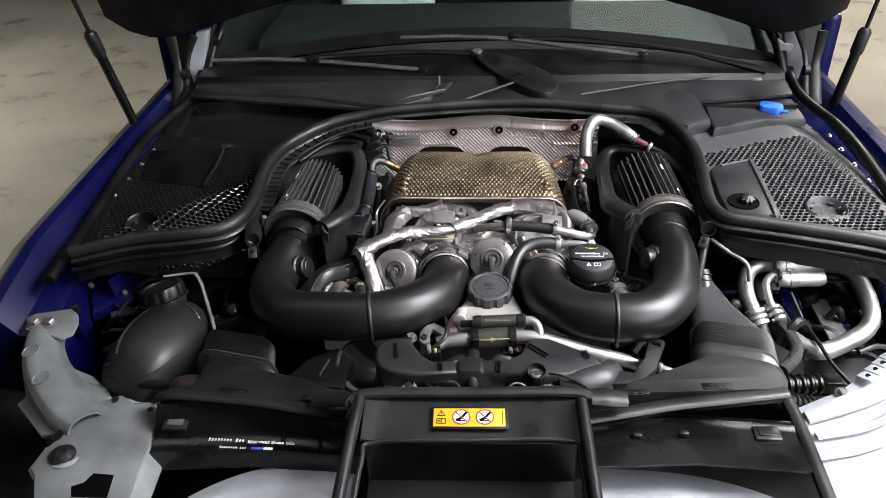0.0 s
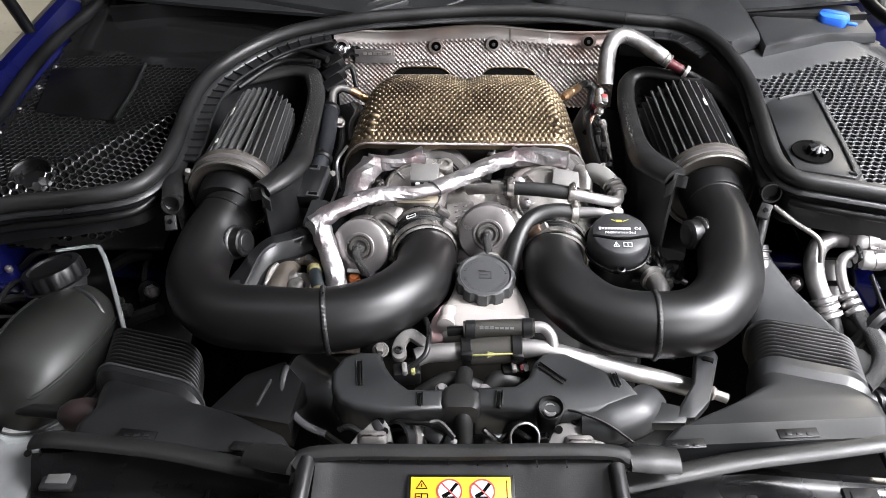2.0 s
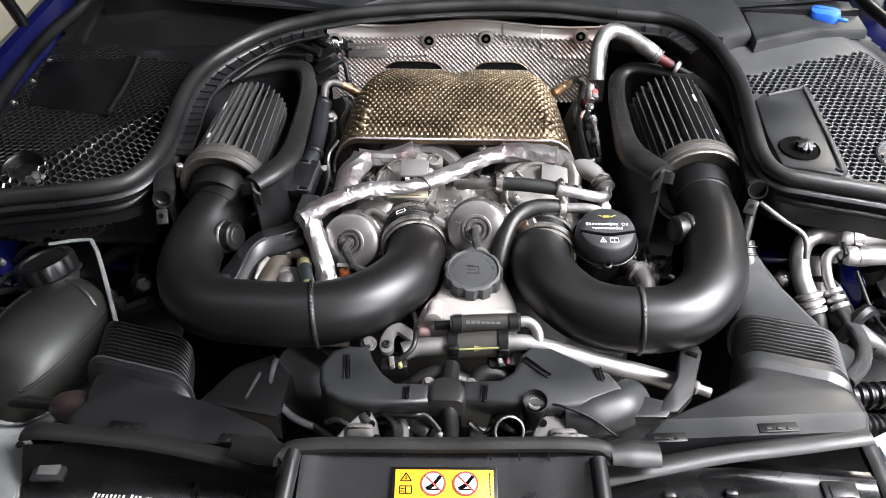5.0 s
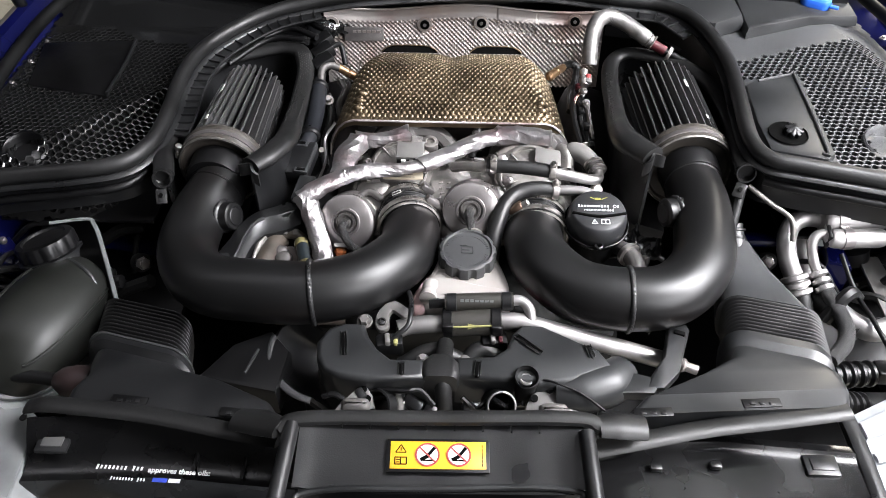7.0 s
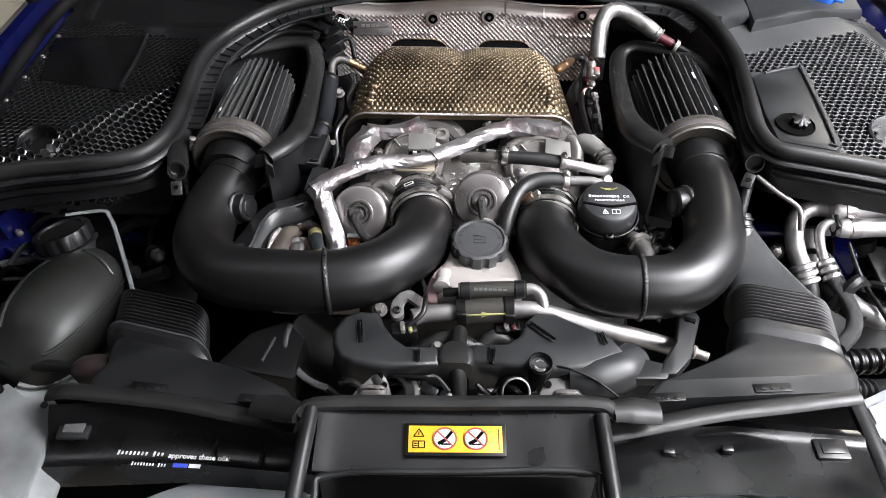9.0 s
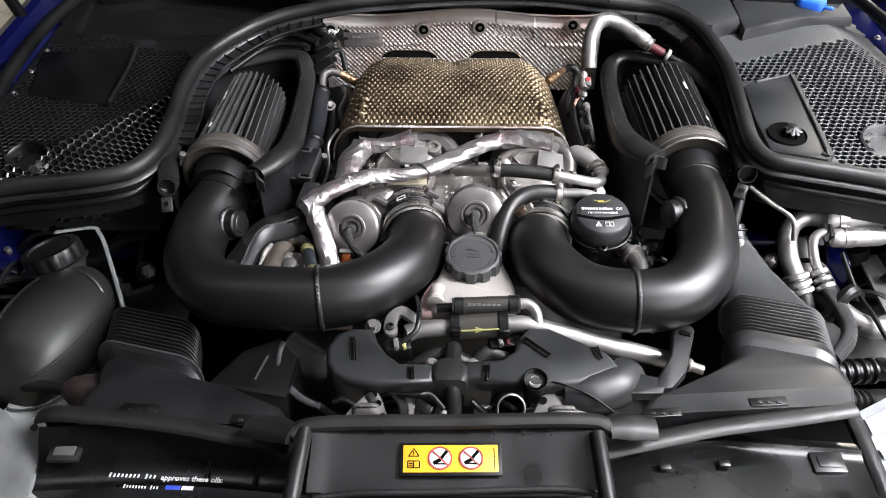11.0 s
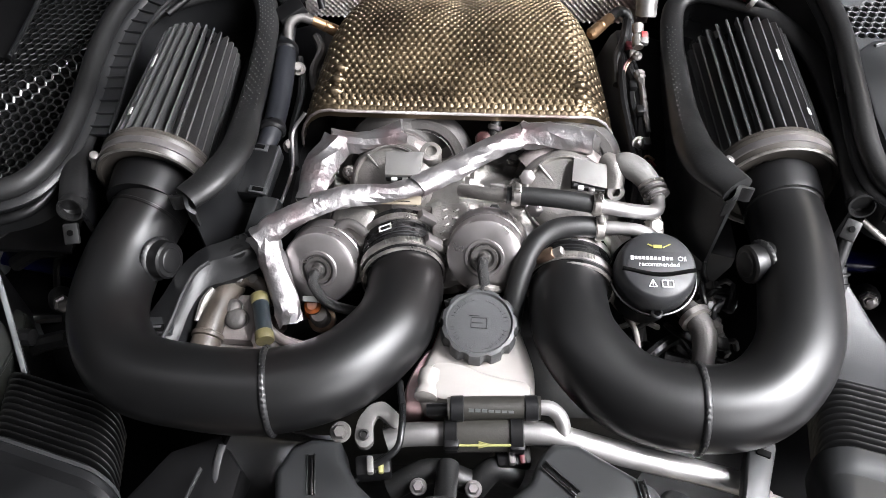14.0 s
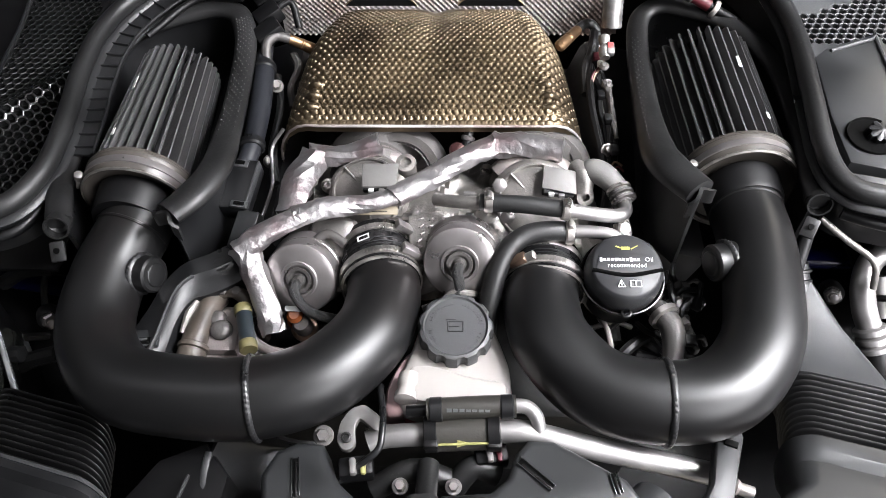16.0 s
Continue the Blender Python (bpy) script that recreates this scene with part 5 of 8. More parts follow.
part("oil_can_symbol", bm, M_YINK, t, "yellow oil can symbol")
bm = bmesh.new()
for a, b in (((-0.0105, -0.0235), (-0.0035, -0.0235)), ((-0.0035, -0.0235), (-0.007, -0.0165)), ((-0.007, -0.0165), (-0.0105, -0.0235)), ((-0.007, -0.0222), (-0.007, -0.0190))):
    sweep([on_cap(*a).translation, on_cap(*b).translation], 0.00055, 6, 1, bm)
for a, b in (((0.0015, -0.0235), (0.0115, -0.0235)), ((0.0115, -0.0235), (0.0115, -0.017)), ((0.0115, -0.017), (0.0015, -0.017)), ((0.0015, -0.017), (0.0015, -0.0235)), ((0.0065, -0.0235), (0.0065, -0.017))):
    sweep([on_cap(*a).translation, on_cap(*b).translation], 0.00055, 6, 1, bm)
part("warning_symbols", bm, M_LABELW, t, "white warning and handbook symbols")

# ---- coolant reservoir ----
t = thing("coolant_reservoir", (0.0, 0.96, 0.73), "white plastic coolant reservoir with pink coolant", "reservoir")
TANK = [(-0.049, 0.912), (0.054, 0.914), (0.0565, 0.955), (0.046, 0.990), (0.034, 1.020), (-0.030, 1.020), (-0.037, 0.985), (-0.051, 0.948)]


def tank_ring(poly, z, k, cx=0.003, cy=0.975, rounds=2):
    """A plan outline with its corners cut round, shrunk by k about a centre, at height z."""
    pts = [(cx + (x - cx) * k, cy + (y - cy) * k) for x, y in poly]
    for _ in range(rounds):
        pts = [((1 - f) * a[0] + f * b[0], (1 - f) * a[1] + f * b[1]) for a, b in zip(pts, pts[1:] + pts[:1]) for f in (0.2, 0.8)]
    return [V(x, y, z) for x, y in pts]


LOWER = [(-0.062, 0.916), (0.055, 0.917), (0.058, 0.955), (0.046, 0.994), (0.034, 1.022), (-0.032, 1.022), (-0.042, 0.985), (-0.064, 0.938)]
part("tank", loft([tank_ring(LOWER, z, k) for z, k in ((0.73, 0.93), (0.77, 1.0), (0.836, 1.0), (0.842, 0.97))]), M_PINK, t, "pink-tinted lower half")
part("tank_top", loft([tank_ring(TANK, z, k) for z, k in ((0.840, 1.0), (0.850, 1.0), (0.857, 0.985), (0.862, 0.95), (0.8655, 0.88), (0.867, 0.72))]), M_WHITE, t, "white translucent top half")
SIDE = [(-0.064, 0.915), (-0.040, 0.915), (-0.034, 0.985), (-0.046, 0.978), (-0.063, 0.942)]
part("side_chamber", loft([tank_ring(SIDE, z, k, -0.047, 0.948) for z, k in ((0.80, 1.0), (0.846, 1.0), (0.853, 0.92), (0.857, 0.75))]), M_ROSE, t, "rose-tinted side chamber")
part("step", loft([tank_ring([(-0.046, 0.918), (0.052, 0.919), (0.053, 0.940), (0.020, 0.944), (-0.020, 0.958), (-0.042, 0.957)], z, k, 0.003, 0.935, 2) for z, k in ((0.855, 1.0), (0.867, 0.98), (0.871, 0.93), (0.8725, 0.80))]), M_WHITE, t)
part("spout", lathe([(0.0075, -0.006), (0.0105, -0.004), (0.0105, 0.006), (0.009, 0.009), (0.009, 0.014), (0.0105, 0.016), (0.0105, 0.022), (0.006, 0.023)], (-0.0395, 0.944, 0.866), (-0.12, -0.94, 0.10), 22), M_WHITE, t, "white hose spout")
CC, CN = V(0.003, 0.992, 0.868), V(0, -0.10, 0.99).normalized()
part("filler_neck", lathe([(0.030, -0.03), (0.030, 0.0)], CC, CN, 28), M_WHITE, t)
cap = part("cap", lathe([(0.033, -0.004), (0.0358, -0.002), (0.0362, 0.014), (0.034, 0.0185), (0.0305, 0.0195), (0.029, 0.0175), (0.002, 0.0175)], CC, CN, 66, wave=lambda k, i: (0.90 if i < 3 else 0.955) if i in (0, 1, 2, 3) and k % 6 in (0, 1) else 1), M_COVER, t, "black ribbed screw cap")
cu_, cv_ = V(1, 0, 0), CN.cross(V(1, 0, 0))
bm = bmesh.new()
for k in range(44):
    a = radians(360 / 44 * k)
    if k % 22 in (0, 21, 10, 11):
        continue
    d = cu_ * math.cos(a) + cv_ * math.sin(a)
    box(CC + CN * 0.0178 + d * 0.0245, (0.0018 if k % 3 else 0.0009, 0.0034, 0.0006), Matrix((d.cross(CN), d, CN)).transposed(), 0, bm)
part("embossed_ring", bm, M_COVER, cap, "ring of embossed lettering")["kind"] = "stuff"
bm = bmesh.new()
for a, b in (((-0.007, -0.005), (0.007, -0.005)), ((0.007, -0.005), (0.007, 0.005)), ((0.007, 0.005), (-0.007, 0.005)), ((-0.007, 0.005), (-0.007, -0.005)), ((-0.007, 0.0), (0.003, 0.0)), ((-0.009, 0.007), (0.0, 0.007))):
    sweep([CC + CN * 0.0178 + cu_ * a[0] + cv_ * a[1], CC + CN * 0.0178 + cu_ * b[0] + cv_ * b[1]], 0.0006, 6, 1, bm)
part("embossed_symbol", bm, M_PLASTIC_G, cap)
part("strap", sweep([(-0.012, 1.026, 0.866), (0.0, 1.032, 0.880), (0.014, 1.03, 0.882), (0.022, 1.038, 0.868)], 0.0035, 8, 5), M_ALU, t)

# ---- cross rail with its sleeves ----
t = thing("coolant_rail", (0.05, 0.89, 0.82), "bright aluminium coolant rail with rubber sleeves", "pipe")
part("rail", sweep([(-0.075, 0.888, 0.853), (-0.058, 0.893, 0.855), (-0.01, 0.895, 0.858), (0.05, 0.896, 0.862), (0.075, 0.894, 0.861), (0.13, 0.885, 0.851), (0.19, 0.878, 0.838), (0.235, 0.872, 0.828)], 0.0105, 18, 6), M_ALU_B, t)
part("sleeve", sweep([(-0.024, 0.8945, 0.857), (0.012, 0.8955, 0.860), (0.044, 0.896, 0.862)], [0.0160 + 0.0004 * (k % 2) for k in range(41)], 20, 20), M_SLEEVE, t, "finely ribbed rubber sleeve")
for x in (-0.018, 0.038):
    part("band", lathe([(0.0165, -0.0055), (0.0178, -0.005), (0.0178, 0.005), (0.0165, 0.0055)], (x, 0.8955, 0.858 + (x + 0.02) * 0.07), (1, 0.03, 0.07), 24), M_PLASTIC_D, t)
    part("clip", box((x, 0.882, 0.866), (0.013, 0.010, 0.010), None, 0.002), M_PLASTIC_D, t)
fn, ft = V(0, -0.85, 0.527), V(0, 0.527, 0.85)
on_sleeve = lambda x, s, lift=0.0170: V(x, 0.8952 + 0.02 * x, 0.8590 + 0.07 * x) + fn * lift + ft * s
part("arrow", plate([on_sleeve(0.005, -0.0034), on_sleeve(0.018, 0.0), on_sleeve(0.005, 0.0034)], 0.0012, down=-fn), M_ARROW, t, "faded yellow arrow mark")
part("stripe", sweep([on_sleeve(-0.024, 0.0), on_sleeve(0.010, 0.0), on_sleeve(0.043, 0.0)], 0.0012, 8, 2), M_ARROW, t, "faded yellow stripe")
EYE_PLAN = [(-0.1020, 0.885), (-0.100, 0.901), (-0.091, 0.914), (-0.079, 0.918), (-0.068, 0.910), (-0.060, 0.902), (-0.066, 0.892), (-0.076, 0.900), (-0.083, 0.905), (-0.0865, 0.895), (-0.084, 0.882), (-0.0895, 0.876), (-0.0970, 0.8765)]
part("eye_bracket", plate([V(q.x, q.y, 0.8655 + 0.14 * (q.y - 0.885)) for q in tank_ring(EYE_PLAN, 0.0, 1.0)][::-1], 0.006, 0.0015), M_SENSOR, t, "curved flat bracket with an eye")
part("eye_bolt", lathe([(0.0048, 0.0), (0.0048, 0.0030), (0.0030, 0.0035), (0.0026, 0.0012), (0.0004, 0.0012)], (-0.0932, 0.8868, 0.8655), (0.05, -0.15, 1), 16), M_DARK, t, "dark socket screw")
part("branch", sweep([(0.052, 0.912, 0.880), (0.066, 0.911, 0.881), (0.075, 0.904, 0.876), (0.078, 0.895, 0.866)], 0.0065, 14, 5), M_ALU_B, t)
part("bleed_hose", sweep([(-0.022, 0.909, 0.877), (0.018, 0.911, 0.879), (0.057, 0.912, 0.880)], 0.0100, 18, 4), M_SLEEVE, t)
part("spigot", sweep([(-0.040, 0.908, 0.875), (-0.018, 0.909, 0.877)], 0.0055, 12, 3), M_PLASTIC_D, t)
for x in (-0.014, 0.049):
    part("hose_end", lathe([(0.0100, -0.006), (0.0112, -0.005), (0.0112, 0.005), (0.0100, 0.006)], (x, 0.9098 + 0.03 * x, 0.8778 + 0.04 * x), (1, 0.04, 0.04), 20), M_PLASTIC, t)
bm = bmesh.new()
for i in range(7):
    box((-0.002 + 0.0056 * i, 0.9042, 0.8862), (0.0044, 0.0005, 0.0036 if i < 3 else 0.0022), Euler((radians(-35), 0, 0)).to_matrix(), 0, bm)
part("print_bars", bm, M_GREY, t)
solo("cable", sweep([(-0.067, 0.945, 0.850), (-0.065, 0.930, 0.870), (-0.061, 0.908, 0.879), (-0.060, 0.888, 0.881), (-0.063, 0.872, 0.877), (-0.078, 0.862, 0.868), (-0.100, 0.852, 0.850)], 0.0031, 10, 6), M_PLASTIC, "black cable looping over the coolant rail", "cable")
part("rear_plate", box((-0.005, 0.9075, 0.795), (0.15, 0.004, 0.100), None, 0.001), M_PLASTIC_D, t, "black backing plate")

# ---- front: central air duct with its label ----
t = thing("front_air_duct", (-0.02, 0.70, 0.78), "black plastic front air duct with a yellow warning label", "air duct")


def duct_face(u, v):
    x = -0.156 + 0.272 * u
    y = 0.732 - 0.068 * v
    edge = math.exp(-(u / 0.05) ** 2) + math.exp(-((1 - u) / 0.05) ** 2)
    return (x, y + 0.006 * u, 0.899 - 0.016 * v + 0.004 * edge)


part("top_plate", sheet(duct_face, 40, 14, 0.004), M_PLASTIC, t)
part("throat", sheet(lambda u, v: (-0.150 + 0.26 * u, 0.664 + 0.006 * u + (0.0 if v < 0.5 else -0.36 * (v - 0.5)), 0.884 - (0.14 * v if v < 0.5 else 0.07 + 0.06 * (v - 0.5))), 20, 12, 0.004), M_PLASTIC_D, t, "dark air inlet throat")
part("throat_rim", sweep([(-0.152, 0.50, 0.875), (-0.150, 0.63, 0.884), (-0.138, 0.660, 0.886), (-0.02, 0.667, 0.886), (0.10, 0.670, 0.886), (0.112, 0.64, 0.884), (0.116, 0.50, 0.875)], 0.0032, 8, 6), M_PLASTIC_G, t)
for x, bend in ((-0.164, -1), (0.119, 1)):
    part("side_rib", sweep([(x, 0.722, 0.901), (x + 0.001 * bend, 0.69, 0.899), (x + 0.003 * bend, 0.64, 0.893), (x + 0.007 * bend, 0.48, 0.872)], 0.008, 10, 5), M_PLASTIC, t)
part("rear_lip", sweep([(-0.176, 0.715, 0.900), (-0.152, 0.728, 0.903), (-0.02, 0.731, 0.905), (0.107, 0.735, 0.905), (0.134, 0.728, 0.902)], 0.0080, 10, 6, flat=0.7), M_RUBBER, t, "rubber rear lip")
for i in range(8):
    part("lip_notch", box((-0.115 + 0.027 * i, 0.7245, 0.9035), (0.0010, 0.012, 0.0030)), M_PLASTIC_D, t)
LN = V(0, -0.16, 0.985).normalized()
LU = V(1, 0.022, 0).normalized()
LV = LN.cross(LU)
LM = Matrix((LU, LV, LN)).transposed()
LC = V(-0.022, 0.6965, 0.8945)


def on_label(x, y, lift=0.0):
    return LC + LU * x + LV * (y * 0.80) + LN * lift


lab = part("label_frame", box(on_label(0, 0, -0.0012), (0.097, 0.0335, 0.0028), LM, 0.0012), M_PLASTIC_D, t)
part("yellow_label", box(on_label(0, 0, 0.0006), (0.090, 0.0270, 0.0012), LM, 0.0004), M_YELLOW, lab, "yellow warning label")
for nm, lines in (("warning_triangle", (((-0.040, 0.003), (-0.030, 0.003)), ((-0.030, 0.003), (-0.035, 0.0125)), ((-0.035, 0.0125), (-0.040, 0.003)), ((-0.035, 0.005), (-0.035, 0.009)))),
                  ("handbook_symbol", (((-0.0405, -0.0115), (-0.0295, -0.0115)), ((-0.0295, -0.0115), (-0.0295, -0.003)), ((-0.0295, -0.003), (-0.0405, -0.003)), ((-0.0405, -0.003), (-0.0405, -0.0115)), ((-0.035, -0.0115), (-0.035, -0.003)), ((-0.0395, -0.006), (-0.036, -0.006)), ((-0.0395, -0.009), (-0.036, -0.009))))):
    bm = bmesh.new()
    for a, b in lines:
        sweep([on_label(*a, 0.0014), on_label(*b, 0.0014)], 0.0005, 6, 1, bm)
    part(nm, bm, M_INK_SHADE, lab)
for i in range(6):
    part("print_bar", box(on_label(0.0415, -0.012 + 0.0046 * i, 0.0013), (0.0010, 0.0032, 0.0003), LM), M_INK_SHADE, lab)
for cx in (-0.010, 0.0195):
    part("sign_disc", lathe([(0.0110, 0.0), (0.0110, 0.0006), (0.001, 0.0006)], on_label(cx, 0, 0.0012), LN, 32), M_LABELW, lab)
    bm = lathe([(0.0100, 0), (0.0116, 0), (0.0116, 0.0006), (0.0100, 0.0006), (0.0100, 0)], on_label(cx, 0, 0.0016), LN, 32, caps=False)
    box(on_label(cx, 0, 0.0022), (0.0014, 0.021, 0.0004), LM @ Euler((0, 0, radians(45))).to_matrix(), 0, bm)
    part("sign_ring", bm, M_SIGNRED, lab, "red prohibition ring")
    bm = box(on_label(cx + 0.003, 0.003, 0.0019), (0.003, 0.012, 0.0004), LM @ Euler((0, 0, radians(-38))).to_matrix())
    box(on_label(cx - 0.003, -0.004, 0.0019), (0.008, 0.0035, 0.0004), LM @ Euler((0, 0, radians(30))).to_matrix(), 0, bm)
    box(on_label(cx + 0.001, -0.007, 0.0019), (0.010, 0.0014, 0.0004), LM, 0, bm)
    part("sign_picture", bm, M_INK_SHADE, lab)

# ---- lower panels either side ----


def lower_panel(x0, x1, zl, name_label, flip):
    t = thing("lower_panel", ((x0 + x1) / 2, 0.68, zl - 0.06), name_label, "panel", "lower front panels")
    def face(u, v):
        x = x0 + (x1 - x0) * u
        if flip:
            return (x, 0.765 - 0.02 * abs(u - 0.5) - 0.085 * v, zl + 0.002 + 0.004 * math.exp(-((v - 0.12) / 0.05) ** 2))
        return (x, 0.765 - 0.02 * abs(u - 0.5) - 0.060 * v, zl + 0.015 - 0.034 * min(1, v * 2.2) + 0.004 * math.sin(v * 6) - 0.03 * max(0, v - 0.9) / 0.1)
    part("tray", sheet(face, 24, 16, 0.004), M_GLOSS, t, "glossy black tray")
    for k in range(0 if flip else 2):
        u = 0.62 + 0.18 * k
        p = V(*face(u, 0.55))
        part("tray_rib", box(p + V(0, 0, 0.003), (0.003, 0.03, 0.006), None, 0.001), M_PLASTIC_D, t)
    p = V(*face(0.10 if not flip else 0.86, 0.32))
    part("clip_socket", box(p + V(0, 0, 0.001), (0.034, 0.024, 0.006), None, 0.002), M_PLASTIC, t)
    part("clip_plate", box(p + V(0, 0, 0.0045), (0.022, 0.013, 0.002), None, 0.0006), M_BLADE if not flip else M_PLASTIC, t)
    return t, face


tl, face = lower_panel(-0.455, -0.168, 0.835, "black lower front panel with white oil approval print", False)
tr, face_r = lower_panel(0.127, 0.402, 0.838, "black lower front panel with a clip socket", True)
part("side_rail", sweep([(0.408, 0.835, 0.835), (0.411, 0.78, 0.838), (0.411, 0.70, 0.836), (0.412, 0.56, 0.82)], 0.010, 10, 5, flat=0.7), M_PLASTIC, tr, "black side rail")
for k in range(2):
    part("tray_clip", box(V(*face_r(0.25 + 0.22 * k, 0.45)) + V(0, 0, 0.004), (0.012, 0.008, 0.006), None, 0.002), M_PLASTIC, tr)
PM = Euler((radians(-3), 0, radians(-2))).to_matrix().to_4x4()
words("print_line", "approves these oils:", 0.0084, Matrix.Translation((-0.2870, 0.7105, 0.8275)) @ PM, M_LABELW, tl, stretch=0.96, bold=0.00022)
for k in range(12):
    if k != 8:
        part("print_bar", box((-0.3725 + 0.0042 * k, 0.7138 - 0.00012 * k, 0.8275), (0.0020, 0.0058 if k in (0, 9) else 0.0040, 0.0006), PM.to_3x3()), M_LABELW, tl)
        part("print_bar", box((-0.3550 + 0.0031 * k, 0.7022 - 0.00010 * k, 0.8258), (0.0014, 0.0044 if k in (0, 9) else 0.0031, 0.0006), PM.to_3x3()), M_LABELW, tl)
part("print_bar", box((-0.305, 0.7015, 0.8255), (0.015, 0.0045, 0.0006), PM.to_3x3()), mat("blue_print", (0.03, 0.06, 0.4), 0.5, bump=0), tl, "blue and white logo bars")
part("print_bar", box((-0.290, 0.7012, 0.8255), (0.012, 0.0045, 0.0006), PM.to_3x3()), M_LABELW, tl)
for pts in ([(-0.462, 0.772, 0.846), (-0.433, 0.767, 0.858), (-0.36, 0.760, 0.860), (-0.301, 0.752, 0.861), (-0.235, 0.738, 0.862), (-0.182, 0.726, 0.868)],
            [(0.128, 0.722, 0.872), (0.17, 0.732, 0.872), (0.245, 0.750, 0.872), (0.32, 0.762, 0.873), (0.396, 0.775, 0.874)]):
    t = thing("rubber_strip", Vector(pts[2]) - V(0, 0, 0.02), "black rubber strip along the lower front panel", "strip", "front rubber strips")
    part("bead", sweep(pts, 0.0105, 12, 6, flat=0.42), M_RUBBER, t)
    path = spline(pts, 6)
    part("web", sheet(lambda u, v: path[round(u * (len(path) - 1))] + V(0, 0.002 + 0.008 * v, -0.002 - 0.022 * v), len(path) - 1, 3, 0.003), M_PLASTIC_D, t)
# rubber flaps at the ends of the central duct
for pts in ([(-0.174, 0.716, 0.902), (-0.196, 0.728, 0.893), (-0.225, 0.740, 0.880)], [(0.130, 0.728, 0.902), (0.15, 0.732, 0.899), (0.178, 0.733, 0.895)]):
    solo("rubber_flap", sweep(pts, [0.012, 0.016, 0.014], 10, 5, flat=0.5), M_RUBBER, "black rubber flap beside the front air duct", "flap", "rubber flaps")
# aluminium beam in front
for x0, x1 in ((-0.40, -0.178), (0.135, 0.415)):
    s = -1 if x0 < 0 else 1
    def beam(u, v):
        x = x0 + (x1 - x0) * u
        o = (1 - u) if s < 0 else u
        return (x, 0.722 - 0.20 * v - 0.07 * o ** 3, 0.778 + 0.012 * math.sin(v * 9) - 0.01 * v)
    b = thing("front_beam", ((x0 + x1) / 2, 0.62, 0.70), "bare aluminium front crossbeam section", "crossbeam", "front crossbeam sections")
    part("beam_plate", sheet(beam, 24, 14, 0.02), M_PALE, b)
    for u, v in ((0.3, 0.55), (0.75, 0.6)):
        part("rivet", lathe([(0.006, 0), (0.005, 0.003), (0.001, 0.004)], V(*beam(u, v)), (0, 0, 1), 14), M_STEEL, b)

# ---- side air ducts with bellows ----


def flat_duct(secs, material, parent, name, label=""):
    return part(name, loft([rrect(c, u, v, hu, hv, min(hu, hv) * 0.8, 6) for c, u, v, hu, hv in secs]), material, parent, label)


def bellows(c0, c1, u, v, hu, hv, n, parent, deep, material):
    """A gaiter with the gaps' shade painted near-black and a rounded rib standing off it at every fold."""
    c0, c1 = Vector(c0), Vector(c1)
    low = deep + 0.006
    body = part("bellows", loft([rrect(c0.lerp(c1, k / 6), u, v, hu - low, hv - low, (hv - low) * 0.75, 7) for k in range(7)]), M_INK_SHADE, parent, "ribbed rubber bellows")
    for i in range(n):
        rings = []
        for f, k in ((0.20, -0.006), (0.22, 0.0), (0.24, deep * 0.38), (0.28, deep * 0.50), (0.34, deep * 0.57), (0.40, deep * 0.60), (0.46, deep * 0.57), (0.52, deep * 0.50), (0.56, deep * 0.38), (0.58, 0.0), (0.60, -0.006)):
            rings.append(rrect(c0.lerp(c1, (i + f) / n), u, v, hu - 0.004 + k, hv - 0.004 + k, hv * 0.75, 7))
        part("fold", loft(rings), material, body)
    return body


t = thing("air_duct", (-0.34, 0.84, 0.78), "black plastic side air duct with rubber bellows", "air duct", "side air ducts")
ua, va = (1, -0.28, 0.05), (0.05, 0.30, 1)
bellows((-0.378, 0.858, 0.808), (-0.398, 0.936, 0.790), ua, va, 0.064, 0.034, 11, t, 0.0085, M_FOLD)
# Darker plastic than the right scoop: the weaker light is put into its colour.
flat_duct([((-0.378, 0.858, 0.807), ua, va, 0.071, 0.039), ((-0.374, 0.845, 0.810), ua, va, 0.071, 0.039), ((-0.370, 0.838, 0.811), ua, va, 0.064, 0.032),
           ((-0.360, 0.822, 0.824), (1, -0.16, 0.05), (0, 0.25, 1), 0.065, 0.028), ((-0.334, 0.807, 0.834), (1, -0.10, 0.05), (0, 0.2, 1), 0.084, 0.021), ((-0.314, 0.785, 0.841), (1, -0.08, 0.05), (0, 0.1, 1), 0.113, 0.015), ((-0.305, 0.762, 0.842), (1, -0.08, 0.05), (0, 0, 1), 0.122, 0.012)], M_PLASTIC, t, "scoop")
for x, y, z in ((-0.352, 0.776, 0.857), (-0.232, 0.762, 0.8595)):
    slot = part("latch_frame", box((x, y, z), (0.040, 0.011, 0.0016), Euler((0, 0, radians(-5))).to_matrix(), 0.001), M_PLASTIC_D, t)
    for k in range(3):
        part("latch_tooth", box((x - 0.010 + 0.010 * k, y - 0.0015, z + 0.0012), (0.0055, 0.0035, 0.0014), None, 0.0004), M_PLASTIC, slot)
part("bellows_collar", loft([rrect(c, ua, va, 0.0725, 0.0405, 0.030, 7) for c in ((-0.3775, 0.857, 0.8072), (-0.3765, 0.853, 0.8085))]), M_COVER, t)
t = thing("air_duct", (0.34, 0.86, 0.78), "black plastic side air duct with rubber bellows and funnel", "air duct", "side air ducts")
ua, va = (1, -0.29, 0.05), (0, 0.42, 1)
bellows((0.364, 0.873, 0.823), (0.381, 0.948, 0.807), ua, va, 0.0565, 0.0330, 11, t, 0.0110, M_FOLD)
